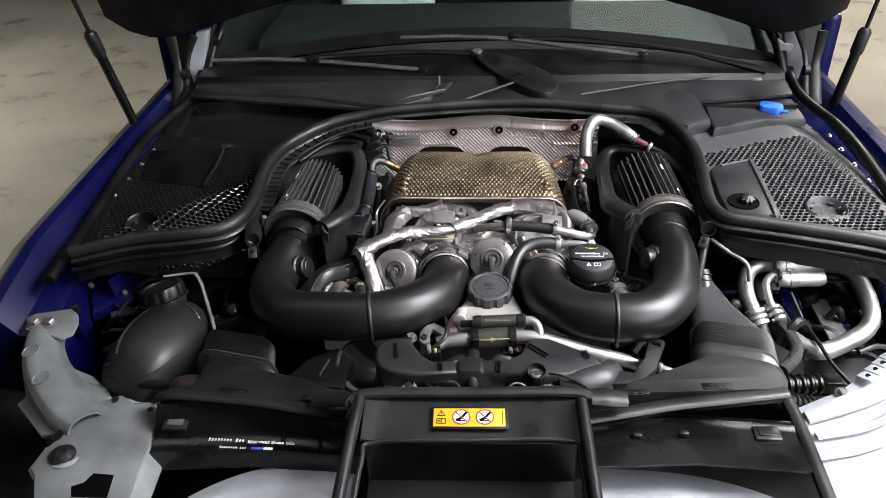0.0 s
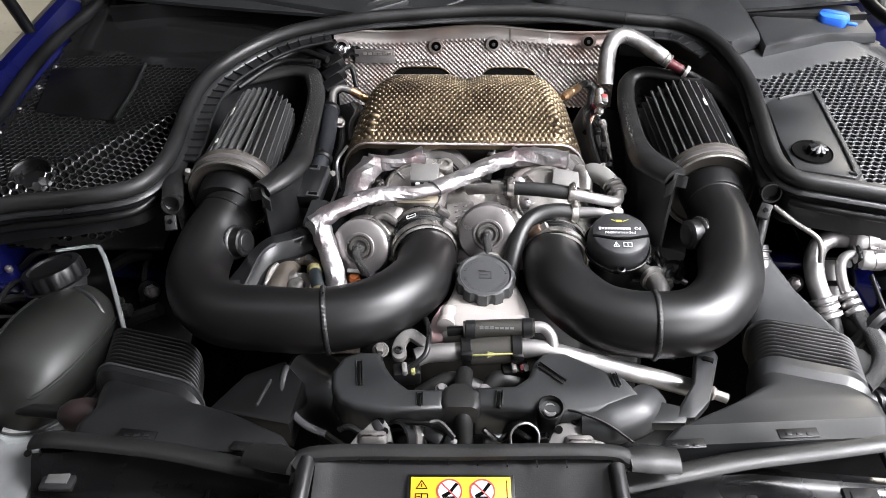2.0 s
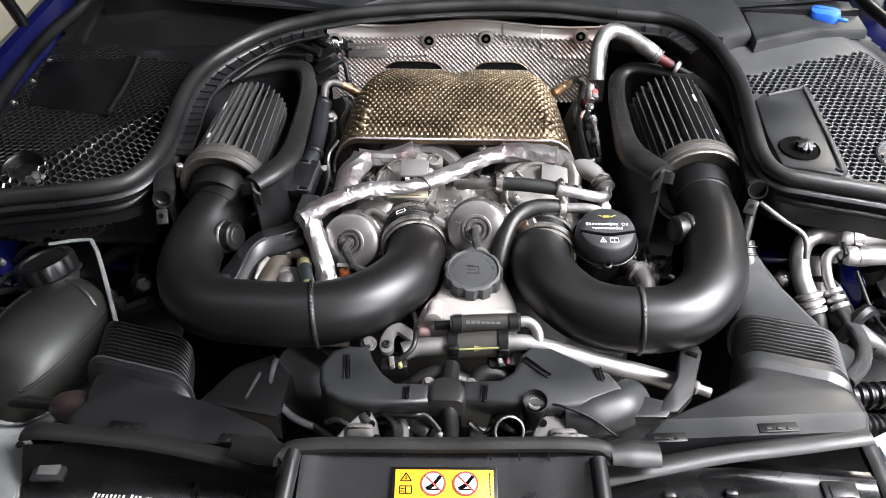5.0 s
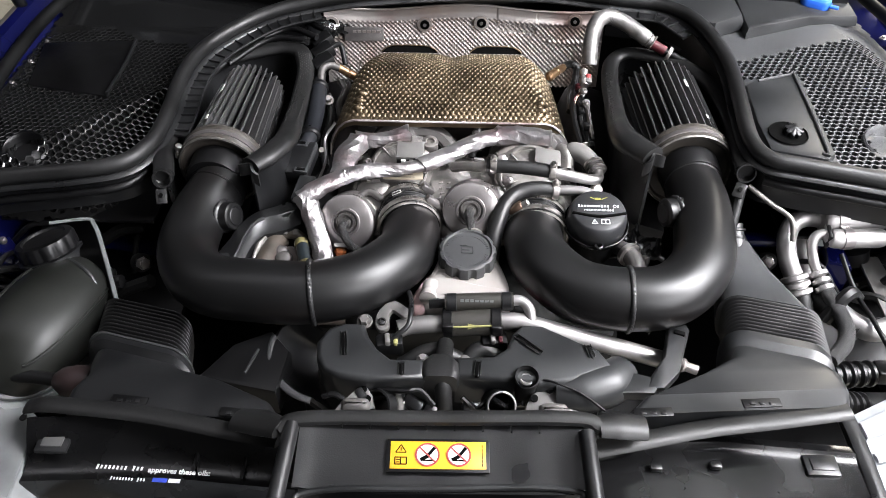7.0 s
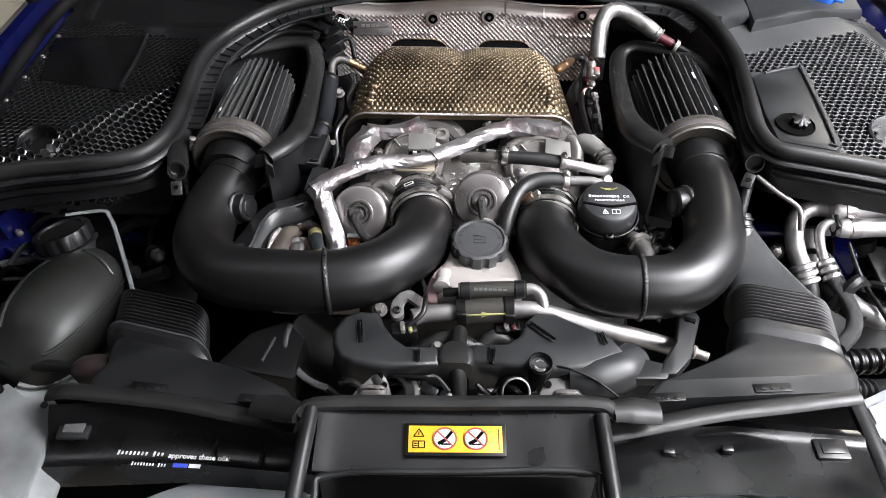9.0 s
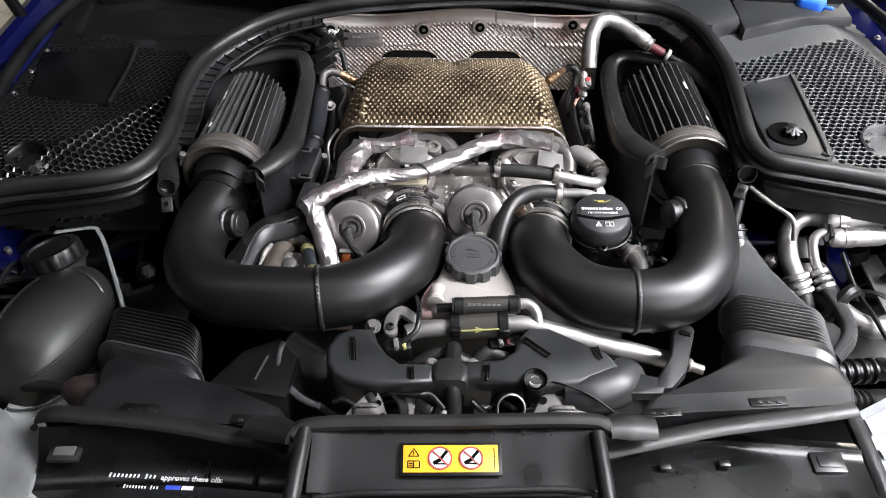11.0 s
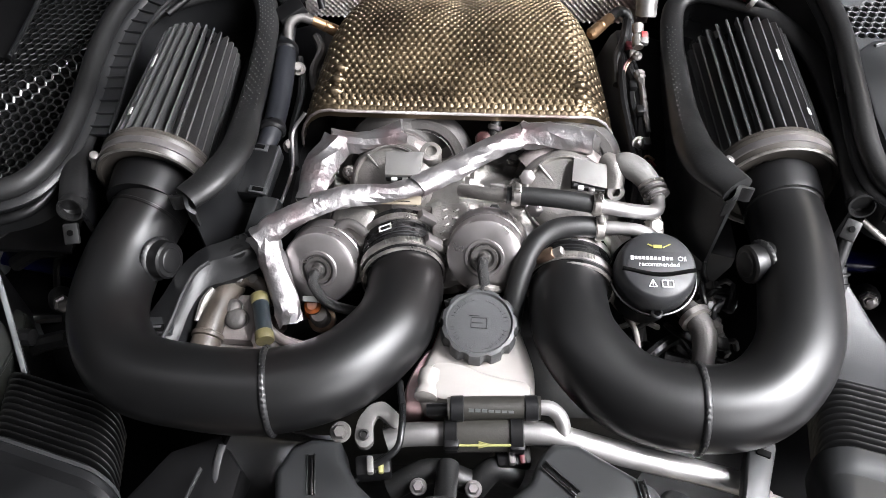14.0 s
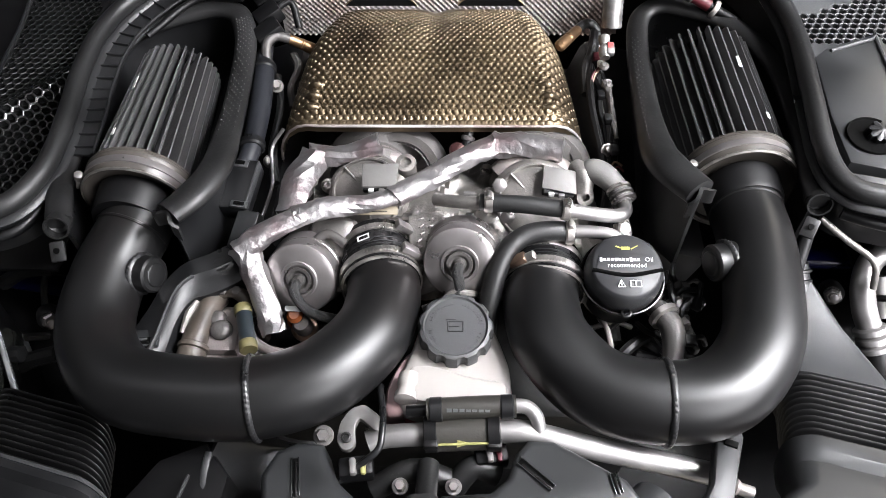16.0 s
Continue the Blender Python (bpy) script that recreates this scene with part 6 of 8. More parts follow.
flat_duct([((0.377, 0.948, 0.806), ua, va, 0.060, 0.036), ((0.377, 0.98, 0.802), (1, -0.3, 0), va, 0.054, 0.032), ((0.370, 1.03, 0.808), (1, -0.5, 0), va, 0.037, 0.028), ((0.363, 1.075, 0.826), (1, -0.5, 0), va, 0.017, 0.020)], M_COVER, t, "funnel")
part("funnel_neck", sweep([(0.363, 1.070, 0.826), (0.361, 1.084, 0.838), (0.360, 1.094, 0.848)], [0.016, 0.0145, 0.0135], 18, 4), M_PLASTIC_G, t)
for k in range(2):
    part("neck_ring", lathe([(0.0142, -0.002), (0.0165, -0.001), (0.0165, 0.001), (0.0142, 0.002)], V(0.3612, 1.080, 0.835) + V(-0.0004, 0.008, 0.007) * k, (-0.03, 0.75, 0.66), 20), M_PLASTIC, t)
# Paler plastic than the left scoop, with the stronger light put into its colour.
flat_duct([((0.361, 0.873, 0.822), ua, va, 0.063, 0.039), ((0.358, 0.859, 0.826), ua, va, 0.063, 0.039), ((0.354, 0.852, 0.828), ua, va, 0.058, 0.032),
           ((0.350, 0.838, 0.840), (1, -0.10, 0), (0, 0.3, 1), 0.060, 0.029), ((0.330, 0.818, 0.854), (1, 0.04, 0), (0, 0.25, 1), 0.080, 0.021), ((0.298, 0.792, 0.864), (1, 0.09, -0.02), (0, 0.1, 1), 0.110, 0.0135), ((0.2965, 0.7905, 0.8642), (1, 0.09, -0.02), (0, 0.1, 1), 0.111, 0.0155), ((0.282, 0.768, 0.866), (1, 0.09, -0.02), (0, 0, 1), 0.118, 0.0135)], M_PLASTIC_G, t, "scoop")
for x, y, z in ((0.306, 0.778, 0.8800), (0.193, 0.762, 0.8810)):
    slot = part("latch_frame", box((x, y, z), (0.040, 0.011, 0.0016), Euler((0, 0, radians(5))).to_matrix(), 0.001), M_PLASTIC_D, t)
    for k in range(3):
        part("latch_tooth", box((x - 0.010 + 0.010 * k, y - 0.0015, z + 0.0012), (0.0055, 0.0035, 0.0014), None, 0.0004), M_PLASTIC, slot)

# ---- moulded front covers ----
t = thing("pump_cover", (-0.10, 0.84, 0.80), "moulded matt black plastic cover at the engine front", "engine cover", "front engine covers")
COV_A = [(-0.040, 0.803), (-0.040, 0.830), (-0.079, 0.830), (-0.094, 0.843), (-0.106, 0.862), (-0.112, 0.879), (-0.135, 0.880), (-0.152, 0.872), (-0.163, 0.850), (-0.160, 0.828), (-0.150, 0.812), (-0.132, 0.803), (-0.10, 0.799)]
part("shell", plate([(x, y, 0.873) for x, y in COV_A], 0.055, 0.007, None, 3, (0, 0.10, -1)), M_PLASTIC_G, t)
for x, y, ln, a in ((-0.132, 0.848, 0.034, 8), (-0.066, 0.815, 0.016, 3)):
    s0 = part("slot", box((x, y, 0.8715), (0.0055, ln, 0.005), Euler((0, 0, radians(a))).to_matrix(), 0.0015), M_INK_SHADE, t)
    part("slot_tongue", box((x + 0.001, y - 0.002, 0.8735), (0.002, ln * 0.9, 0.002), Euler((0, 0, radians(a))).to_matrix(), 0.0006), M_GLOSS, s0)
    rot = Euler((0, 0, radians(a))).to_matrix()
    for side in (-1, 1):
        part("slot_lip", box(V(x, y, 0.8735) + rot @ V(side * 0.0031, 0, 0), (0.0010, ln * 1.02, 0.0022), rot, 0.0004), M_VENT, s0)
t = thing("pump_cover", (0.08, 0.84, 0.80), "moulded matt black plastic cover with a pipe bulge", "engine cover", "front engine covers")
COV_B = [(-0.008, 0.808), (0.052, 0.805), (0.084, 0.800), (0.118, 0.805), (0.165, 0.826), (0.150, 0.850), (0.090, 0.884), (0.068, 0.885), (0.056, 0.872), (0.048, 0.850), (0.034, 0.838), (-0.008, 0.835)]
part("shell", plate([(x, y, 0.872) for x, y in COV_B], 0.055, 0.007, None, 3, (0, 0.10, -1)), M_PLASTIC_G, t)
part("bulge", sweep([(0.100, 0.806, 0.850), (0.128, 0.807, 0.850), (0.158, 0.820, 0.848), (0.178, 0.840, 0.842)], [0.016, 0.023, 0.025, 0.022], 22, 6), M_PLASTIC_G, t)
part("foot", plate([(0.155, 0.802, 0.858), (0.205, 0.80, 0.862), (0.215, 0.818, 0.864), (0.175, 0.832, 0.86)], 0.012, 0.003), M_PLASTIC_G, t)
for x, y, ln, a in ((0.016, 0.818, 0.020, -4), (0.072, 0.853, 0.036, 48), (0.139, 0.846, 0.018, 12)):
    s0 = part("slot", box((x, y, 0.8705), (0.0055, ln, 0.005), Euler((0, 0, radians(a))).to_matrix(), 0.0015), M_INK_SHADE, t)
    part("slot_tongue", box((x + 0.001, y - 0.002, 0.8725), (0.002, ln * 0.9, 0.002), Euler((0, 0, radians(a))).to_matrix(), 0.0006), M_GLOSS, s0)
    rot = Euler((0, 0, radians(a))).to_matrix()
    for side in (-1, 1):
        part("slot_lip", box(V(x, y, 0.8735) + rot @ V(side * 0.0031, 0, 0), (0.0010, ln * 1.02, 0.0022), rot, 0.0004), M_VENT, s0)
well = part("screw_well", lathe([(0.013, -0.045), (0.0135, 0.0), (0.0125, 0.001), (0.0105, -0.004), (0.010, -0.012), (0.001, -0.012)], (0.068, 0.806, 0.876), (0, -0.25, 0.97), 24), M_PLASTIC_D, t)
part("screw", lathe([(0.0075, -0.011), (0.0075, -0.006), (0.006, -0.005), (0.002, -0.0065)], (0.068, 0.806, 0.876), (0, -0.25, 0.97), 12), M_ALU_B, well)
# hose between the covers
t = thing("drain_hose", (-0.022, 0.79, 0.76), "matt black rubber hose between the front covers", "hose")
part("hose", sweep([(-0.020, 0.870, 0.850), (-0.021, 0.850, 0.855), (-0.022, 0.826, 0.862), (-0.021, 0.808, 0.856), (-0.019, 0.795, 0.82), (-0.018, 0.790, 0.76)], 0.0095, 14, 5), M_RUBBER, t)
part("boot", loft([rrect((-0.024, 0.818 + dy, 0.862), (1, 0, 0), (0, 0, 1), hx, 0.014, 0.008) for dy, hx in ((-0.014, 0.018), (-0.008, 0.021), (0.008, 0.020), (0.016, 0.013))]), M_RUBBER, t)
# side scoop beside the cover
t = thing("side_scoop", (-0.20, 0.85, 0.76), "curved black plastic scoop beside the pump cover", "scoop")
scoop_rim = spline([(-0.180, 0.905, 0.846), (-0.212, 0.900, 0.842), (-0.2215, 0.872, 0.840), (-0.218, 0.846, 0.836), (-0.205, 0.825, 0.831), (-0.188, 0.812, 0.827), (-0.168, 0.806, 0.822)], 6)
part("shell", sheet(lambda u, v: scoop_rim[round(u * 36)] + V(0.045 * v, 0.012 * v, -0.010 * v - 0.05 * math.sin(1.5 * v)), 36, 6, 0.004), M_PLASTIC, t)
part("rim", sweep(scoop_rim[10:], 0.0042, 10, 1, flat=0.6), M_COVER, t)
part("flank", plate([(-0.305, 0.835, 0.822), (-0.205, 0.805, 0.838), (-0.198, 0.86, 0.845), (-0.225, 0.892, 0.842), (-0.27, 0.88, 0.83)], 0.04, 0.006), M_PLASTIC_D, t)
part("flank_slot", box((-0.238, 0.842, 0.8445), (0.003, 0.036, 0.004), Euler((0, 0, radians(-14))).to_matrix(), 0.001), M_PLASTIC_G, t)
# flat stay and sender
t = thing("flat_stay", (0.23, 0.85, 0.80), "grey-black flat stay with a slotted head", "bracket")
part("bar", plate([(0.196, 0.806, 0.862), (0.216, 0.806, 0.864), (0.236, 0.828, 0.864), (0.262, 0.896, 0.856), (0.260, 0.905, 0.855), (0.238, 0.903, 0.856), (0.222, 0.850, 0.864), (0.204, 0.822, 0.864)], 0.012, 0.003), M_PLASTIC_G, t)
part("slot", box((0.248, 0.888, 0.8585), (0.012, 0.006, 0.004), Euler((0, 0, radians(-20))).to_matrix(), 0.001), M_INK_SHADE, t)
t = thing("sender_plug", (0.255, 0.855, 0.82), "white and brass sender plug", "plug")
part("plug_body", sweep([(0.240, 0.858, 0.842), (0.265, 0.851, 0.838)], 0.0058, 12, 3), M_ALU, t)
part("plug_ring", lathe([(0.0070, -0.003), (0.0085, 0), (0.0070, 0.003)], (0.249, 0.8555, 0.841), (1, -0.3, -0.15), 16), M_CASTWARM, t)
# silver brackets and ring under the covers
for outline, holes in (([(-0.146, 0.766, 0.842), (-0.086, 0.766, 0.842), (-0.096, 0.794, 0.856), (-0.104, 0.804, 0.860), (-0.114, 0.800, 0.858), (-0.132, 0.784, 0.850)], [(-0.095, 0.776), (-0.101, 0.789), (-0.106, 0.798)]),
                       ([(0.058, 0.768, 0.842), (0.112, 0.768, 0.842), (0.128, 0.790, 0.850), (0.118, 0.803, 0.856), (0.094, 0.810, 0.860), (0.074, 0.800, 0.856)], [(0.068, 0.778), (0.077, 0.794), (0.094, 0.803)])):
    t = thing("alloy_bracket", (outline[0][0], outline[0][1], 0.80), "pale cast alloy bracket with drilled holes", "bracket", "alloy brackets")
    part("web", plate(outline, 0.016, 0.004), M_SENSOR, t)
    part("bulge", loft([rrect((sum(p[0] for p in outline) / 6, 0.782, z), (1, 0, 0), (0, 1, 0.4), hx, hy, 0.005) for z, hx, hy in ((0.843, 0.018, 0.010), (0.852, 0.014, 0.007), (0.855, 0.009, 0.004))]), M_CAST_D, t)
    for x, y in holes:
        part("drilled_hole", lathe([(0.0040, -0.002), (0.0040, 0.001), (0.0005, 0.001)], (x, y, 0.842 + (y - 0.766) * 0.46), (0, -0.4, 1), 14), M_INK_SHADE, t)
    part("lug", lathe([(0.007, -0.006), (0.0075, 0.0), (0.005, 0.002)], (holes[2][0], holes[2][1] + 0.012, 0.866), (0.2, -0.5, 1), 12), M_STEEL, t)
MOUTH = [(0.0150, -0.050), (0.0155, -0.004), (0.0165, -0.003), (0.0165, 0.0), (0.0150, 0.001), (0.0138, 0.0), (0.0135, -0.030), (0.001, -0.032)]
t = thing("charge_hose", (0.042, 0.785, 0.80), "open black charge hose with a thin bright end ring", "hose", "charge hoses")
part("hose", lathe(MOUTH, (0.042, 0.785, 0.852), (0.15, -0.72, 0.68), 30), M_RUBBER, t)
part("end_ring", lathe([(0.0148, -0.0008), (0.0160, 0), (0.0148, 0.0008), (0.0138, 0), (0.0148, -0.0008)], Vector((0.042, 0.785, 0.852)) + V(0.15, -0.72, 0.68).normalized() * 0.001, (0.15, -0.72, 0.68), 30, caps=False), M_ALU_B, t, "thin bright ring")
t = thing("charge_hose", (-0.075, 0.785, 0.80), "open ribbed black charge hose with a steel band", "hose", "charge hoses")
HA = V(-0.62, -0.50, 0.60).normalized()
part("hose", lathe([(r * 1.15, h) for r, h in MOUTH], (-0.090, 0.781, 0.850), HA, 30), M_PLASTIC_D, t)
part("collar", lathe([(0.0178, -0.004), (0.0192, -0.003), (0.0192, 0.004), (0.0178, 0.005)], Vector((-0.090, 0.781, 0.850)) - HA * 0.018, HA, 24), M_CAST_D, t)
for k in range(3):
    part("rib", lathe([(0.0175, -0.002), (0.0190, 0), (0.0175, 0.002)], Vector((-0.090, 0.781, 0.850)) - HA * (0.027 + 0.006 * k), HA, 24, caps=False), M_PLASTIC_D, t)
part("elbow", sweep([Vector((-0.090, 0.781, 0.850)) - HA * 0.045, (-0.050, 0.803, 0.812), (-0.030, 0.80, 0.785), (-0.028, 0.79, 0.75)], 0.017, 16, 5), M_RUBBER, t)
for x0, x1, ph in ((-0.150, -0.048, 0.4), (0.0, 0.066, 1.9)):
    pts = [(x0 + (x1 - x0) * k / 8, 0.792 + 0.003 * math.sin(k * 1.7 + ph), 0.846 + 0.006 * math.sin(k * 1.35 + ph)) for k in range(9)]
    solo("cable", sweep(pts, 0.0032, 8, 4), M_GLOSS, "wavy black cable below the pump cover", "cable", "cables below the covers")
for (x, y, z), (sx, sy, sz) in (((-0.052, 0.792, 0.842), (0.022, 0.014, 0.012)), ((-0.034, 0.789, 0.834), (0.014, 0.012, 0.016)), ((0.012, 0.792, 0.838), (0.024, 0.012, 0.010)), ((-0.108, 0.795, 0.852), (0.014, 0.010, 0.012))):
    solo("plug", box((x, y, z), (sx, sy, sz), Euler((0.4, 0.2, x * 9)).to_matrix(), 0.003), M_PLASTIC, "small black cable plug below the cover", "plug", "plugs below the covers")
solo("cable", sweep([(0.086, 0.806, 0.872), (0.100, 0.800, 0.874), (0.125, 0.792, 0.868), (0.150, 0.778, 0.858)], 0.0014, 6, 6), M_PLASTIC_D, "thin black wire beside the screw well", "cable")
bm = sweep([(-0.09, 0.80, 0.855), (-0.06, 0.792, 0.864), (-0.045, 0.796, 0.860), (-0.03, 0.786, 0.848)], 0.003, 8, 5)
solo("cable", bm, M_PLASTIC_D, "thin black cable below the pump cover", "cable")

# ---- small connectors behind the covers ----
for x, y, z, m, lb in ((-0.083, 0.862, 0.862, M_ARROW, "black plug with a pale yellow lock"), (0.036, 0.880, 0.848, M_RED, "black plug with a red lock")):
    t = thing("plug", (x, y, z - 0.02), lb, "plug", "cable plugs")
    part("body", box((x, y, z - 0.006), (0.030, 0.018, 0.020), Euler((0, 0, radians(8))).to_matrix(), 0.003), M_PLASTIC_D, t)
    part("lock", box((x + 0.007, y - 0.003, z + 0.004), (0.005, 0.011, 0.006), Euler((0, 0, radians(8))).to_matrix(), 0.002), m, t)
    part("lock", box((x - 0.002, y - 0.002, z + 0.005), (0.006, 0.015, 0.008), Euler((0, 0, radians(8))).to_matrix(), 0.002), M_SENSOR, t)
for pts in ([(-0.07, 0.855, 0.825), (-0.035, 0.868, 0.838), (0.0, 0.862, 0.828)], [(0.0, 0.855, 0.824), (0.02, 0.872, 0.838), (0.042, 0.868, 0.830)]):
    solo("large_hose", sweep(pts, 0.011, 16, 6), M_RUBBER, "black rubber hose behind the front covers", "hose", "hoses behind the covers")
bolt((-0.114, 0.890, 0.862), (0, -0.3, 1), 0.0062, M_CAST_D)
for p in ((-0.045, 0.852, 0.842), (0.002, 0.852, 0.842)):
    bolt(p, (0, -0.2, 1), 0.005, M_STEEL)
for p, ax in (((-0.446, 1.055, 0.785), (0.5, -0.6, 0.5)), ((0.432, 1.104, 0.771), (-0.3, -0.7, 0.6))):
    t = thing("stud_bolt", (p[0], p[1], p[2] - 0.02), "zinc stud bolt with a dark rubber washer", "bolt", "stud bolts")
    part("washer", lathe([(0.013, -0.022), (0.0135, -0.006), (0.010, 0.0)], p, ax, 20), M_RUBBER, t)
    part("nut", lathe([(0.0095, 0), (0.0095, 0.007), (0.007, 0.009)], p, ax, 6), M_STEEL, t)
    part("stud", lathe([(0.005, 0.007), (0.005, 0.016), (0.003, 0.017)], p, ax, 12), M_STEEL, t)

# ---- washer bottle and its plate ----
t = thing("washer_bottle", (-0.545, 0.94, 0.66), "rounded satin black washer bottle with a screw cap", "bottle")
bm = bmesh.new()
bmesh.ops.create_uvsphere(bm, u_segments=44, v_segments=26, radius=1)
turned = Matrix.Translation((-0.527, 0.940, 0.772)) @ Euler((radians(-10), radians(30), radians(-15))).to_matrix().to_4x4()
for v in bm.verts:
    d = v.co.copy()
    q = 1 / (abs(d.x) ** 2.5 + abs(d.y) ** 2.5 + abs(d.z) ** 2.5) ** (1 / 2.5)
    swell = 1 - 0.10 * max(0, d.y)
    v.co = turned @ V(d.x * q * (0.075 if d.x < 0 else 0.050) * swell, d.y * q * 0.112, d.z * q * 0.078)
part("body", bm, M_BOTTLE, t)
part("seam_flange", sweep([turned @ V(0.052 * math.cos(a), 0.114 * math.sin(a), -0.004) for a in np.linspace(-1.5, 1.5, 26)], 0.005, 8, 2), M_COVER, t)
part("cradle", sweep([turned @ V(0.060 * math.cos(a), 0.122 * math.sin(a), -0.016) for a in np.linspace(-1.5, 1.3, 26)], 0.0085, 8, 2, flat=1.5), M_GREY, t, "pale cradle band")
part("shoulder_crease", sweep([turned @ V(0.034 - 0.075 * k, 0.030 + 0.03 * k, 0.058 + 0.018 * math.sin(3 * k)) for k in (0, 0.3, 0.6, 1)], 0.003, 8, 4), M_PLASTIC_G, t)


def on_bottle(x, y, z):
    """A point on the bottle's skin in the direction given."""
    d = V(x, y, z).normalized()
    q = 1 / (abs(d.x) ** 2.5 + abs(d.y) ** 2.5 + abs(d.z) ** 2.5) ** (1 / 2.5)
    return turned @ V(d.x * q * (0.075 if d.x < 0 else 0.050) * (1 - 0.10 * max(0, d.y)), d.y * q * 0.112, d.z * q * 0.078)


part("moulded_seam", sweep([on_bottle(0.25 + 0.25 * math.sin(a), math.sin(a - 1.57) * 1.1, 0.75) for a in np.linspace(0.1, 3.0, 14)], 0.0022, 8, 3), M_BOTTLE, t)
part("moulded_seam", sweep([on_bottle(-0.75, -0.9 + 1.9 * k, 0.55 - 0.2 * k) for k in np.linspace(0, 1, 10)], 0.0030, 8, 3), M_BOTTLE, t)
BN = V(-0.22, 0.22, 0.93).normalized()
BC = V(-0.549, 1.028, 0.828)
part("neck", lathe([(0.040, -0.02), (0.036, 0.0), (0.033, 0.012)], BC, BN, 30), M_PLASTIC, t)
part("cap", lathe([(0.034, 0.000), (0.0385, 0.003), (0.0385, 0.018), (0.036, 0.022), (0.029, 0.023), (0.027, 0.020), (0.001, 0.020)], BC, BN, 72, wave=lambda k, i: 0.945 if k % 6 in (0, 1) and i in (0, 1, 2) else 1), M_PLASTIC_D, t, "ribbed black screw cap")
part("neck_ring", lathe([(0.036, -0.003), (0.0415, -0.002), (0.0415, 0.001), (0.036, 0.002)], BC, BN, 40), M_PLASTIC, t)
part("spout_fin", plate([(-0.585, 0.862, 0.826), (-0.515, 0.878, 0.836), (-0.535, 0.862, 0.834)], 0.006), M_PLASTIC_D, t)
bolt((-0.545, 0.855, 0.802), (0.1, -0.6, 0.8), 0.008, M_BRASS, "brassy bolt below the washer bottle")
t = thing("side_plate", (-0.48, 1.02, 0.70), "dark plate with a bent pale metal edge", "plate")
part("plate", plate([(-0.56, 1.070, 0.844), (-0.505, 1.075, 0.844), (-0.438, 0.950, 0.798), (-0.44, 0.95, 0.70), (-0.50, 1.06, 0.70), (-0.56, 1.07, 0.70)], 0.004, 0.0, down=(0.6, 0.6, 0)), M_PLASTIC_D, t)
part("metal_edge", sweep([(-0.56, 1.066, 0.846), (-0.512, 1.074, 0.848), (-0.500, 1.066, 0.846), (-0.486, 1.045, 0.840), (-0.455, 0.985, 0.818), (-0.436, 0.945, 0.800)], 0.003, 8, 4, flat=0.6), M_GREY, t, "pale bent metal edge")
t = thing("vacuum_rod", (-0.50, 0.86, 0.78), "black rod with a dark red rubber boot", "rod")
part("rod", sweep([(-0.575, 0.845, 0.806), (-0.50, 0.84, 0.806), (-0.455, 0.835, 0.806)], 0.008, 12, 3), M_PLASTIC_D, t)
part("boot", lathe([(0.010, -0.01), (0.017, 0.0), (0.020, 0.018), (0.019, 0.036), (0.012, 0.042)], (-0.462, 0.835, 0.806), (1, -0.05, 0.05), 18), mat("oxblood_rubber", (0.020, 0.0125, 0.0125), 0.42, bump=0.3), t)

# ---- front brackets ----
t = thing("front_bracket", (-0.60, 0.80, 0.70), "curved pale grey metal lamp bracket", "bracket", "front metal brackets")


ARCH_OUT = [(-0.746, 0.964, 0.826), (-0.740, 0.913, 0.828), (-0.714, 0.847, 0.827), (-0.672, 0.788, 0.824), (-0.622, 0.739, 0.820), (-0.583, 0.717, 0.817)]
ARCH_IN = [(-0.672, 0.960, 0.828), (-0.669, 0.915, 0.829), (-0.646, 0.875, 0.828), (-0.611, 0.837, 0.826), (-0.564, 0.790, 0.822), (-0.538, 0.775, 0.819)]
arch_a, arch_b = spline(ARCH_OUT, 7), spline(ARCH_IN, 7)


def arch(u, v):
    i = round(u * 35)
    return arch_a[i].lerp(arch_b[i], v) + V(0, 0, 0.012 * math.sin(math.pi * min(1, v * 1.15)) + (0.004 if 0.22 < v < 0.8 else 0) - (0.045 * (0.14 - v) / 0.14 if v < 0.14 else 0))


part("arch_plate", sheet(arch, 35, 22, 0.003), M_GREY, t)
part("arch_end", plate([(-0.748, 0.956, 0.8405), (-0.739, 0.966, 0.8405), (-0.684, 0.979, 0.8415), (-0.668, 0.966, 0.8410), (-0.658, 0.945, 0.8400), (-0.655, 0.918, 0.8390), (-0.668, 0.906, 0.8390), (-0.70, 0.915, 0.8410), (-0.735, 0.925, 0.8410)][::-1], 0.005, 0.002), M_GREY, t)
part("ribbed_flank", sheet(lambda u, v: arch_b[round((0.5 + 0.42 * u) * 35)] + V(0.026 * v * math.sin(math.pi * min(1, u + 0.18)), 0.012 * v, -0.004 - 0.030 * v + 0.003 * math.sin(u * 30) * v), 18, 4, 0.003), M_GREY, t)
part("lower_plate", plate([(-0.568, 0.61, 0.817), (-0.452, 0.61, 0.817), (-0.458, 0.709, 0.817), (-0.464, 0.767, 0.818), (-0.470, 0.782, 0.818), (-0.487, 0.791, 0.818), (-0.506, 0.787, 0.818), (-0.534, 0.805, 0.818), (-0.569, 0.786, 0.818), (-0.594, 0.741, 0.818), (-0.590, 0.718, 0.817), (-0.599, 0.695, 0.817), (-0.602, 0.668, 0.817), (-0.590, 0.655, 0.817)], 0.005, 0.0018), M_GREY, t)
part("down_flange", plate([(-0.451, 0.61, 0.814), (-0.436, 0.61, 0.79), (-0.445, 0.76, 0.79), (-0.463, 0.775, 0.814)], 0.004, 0.001), M_GREY, t)
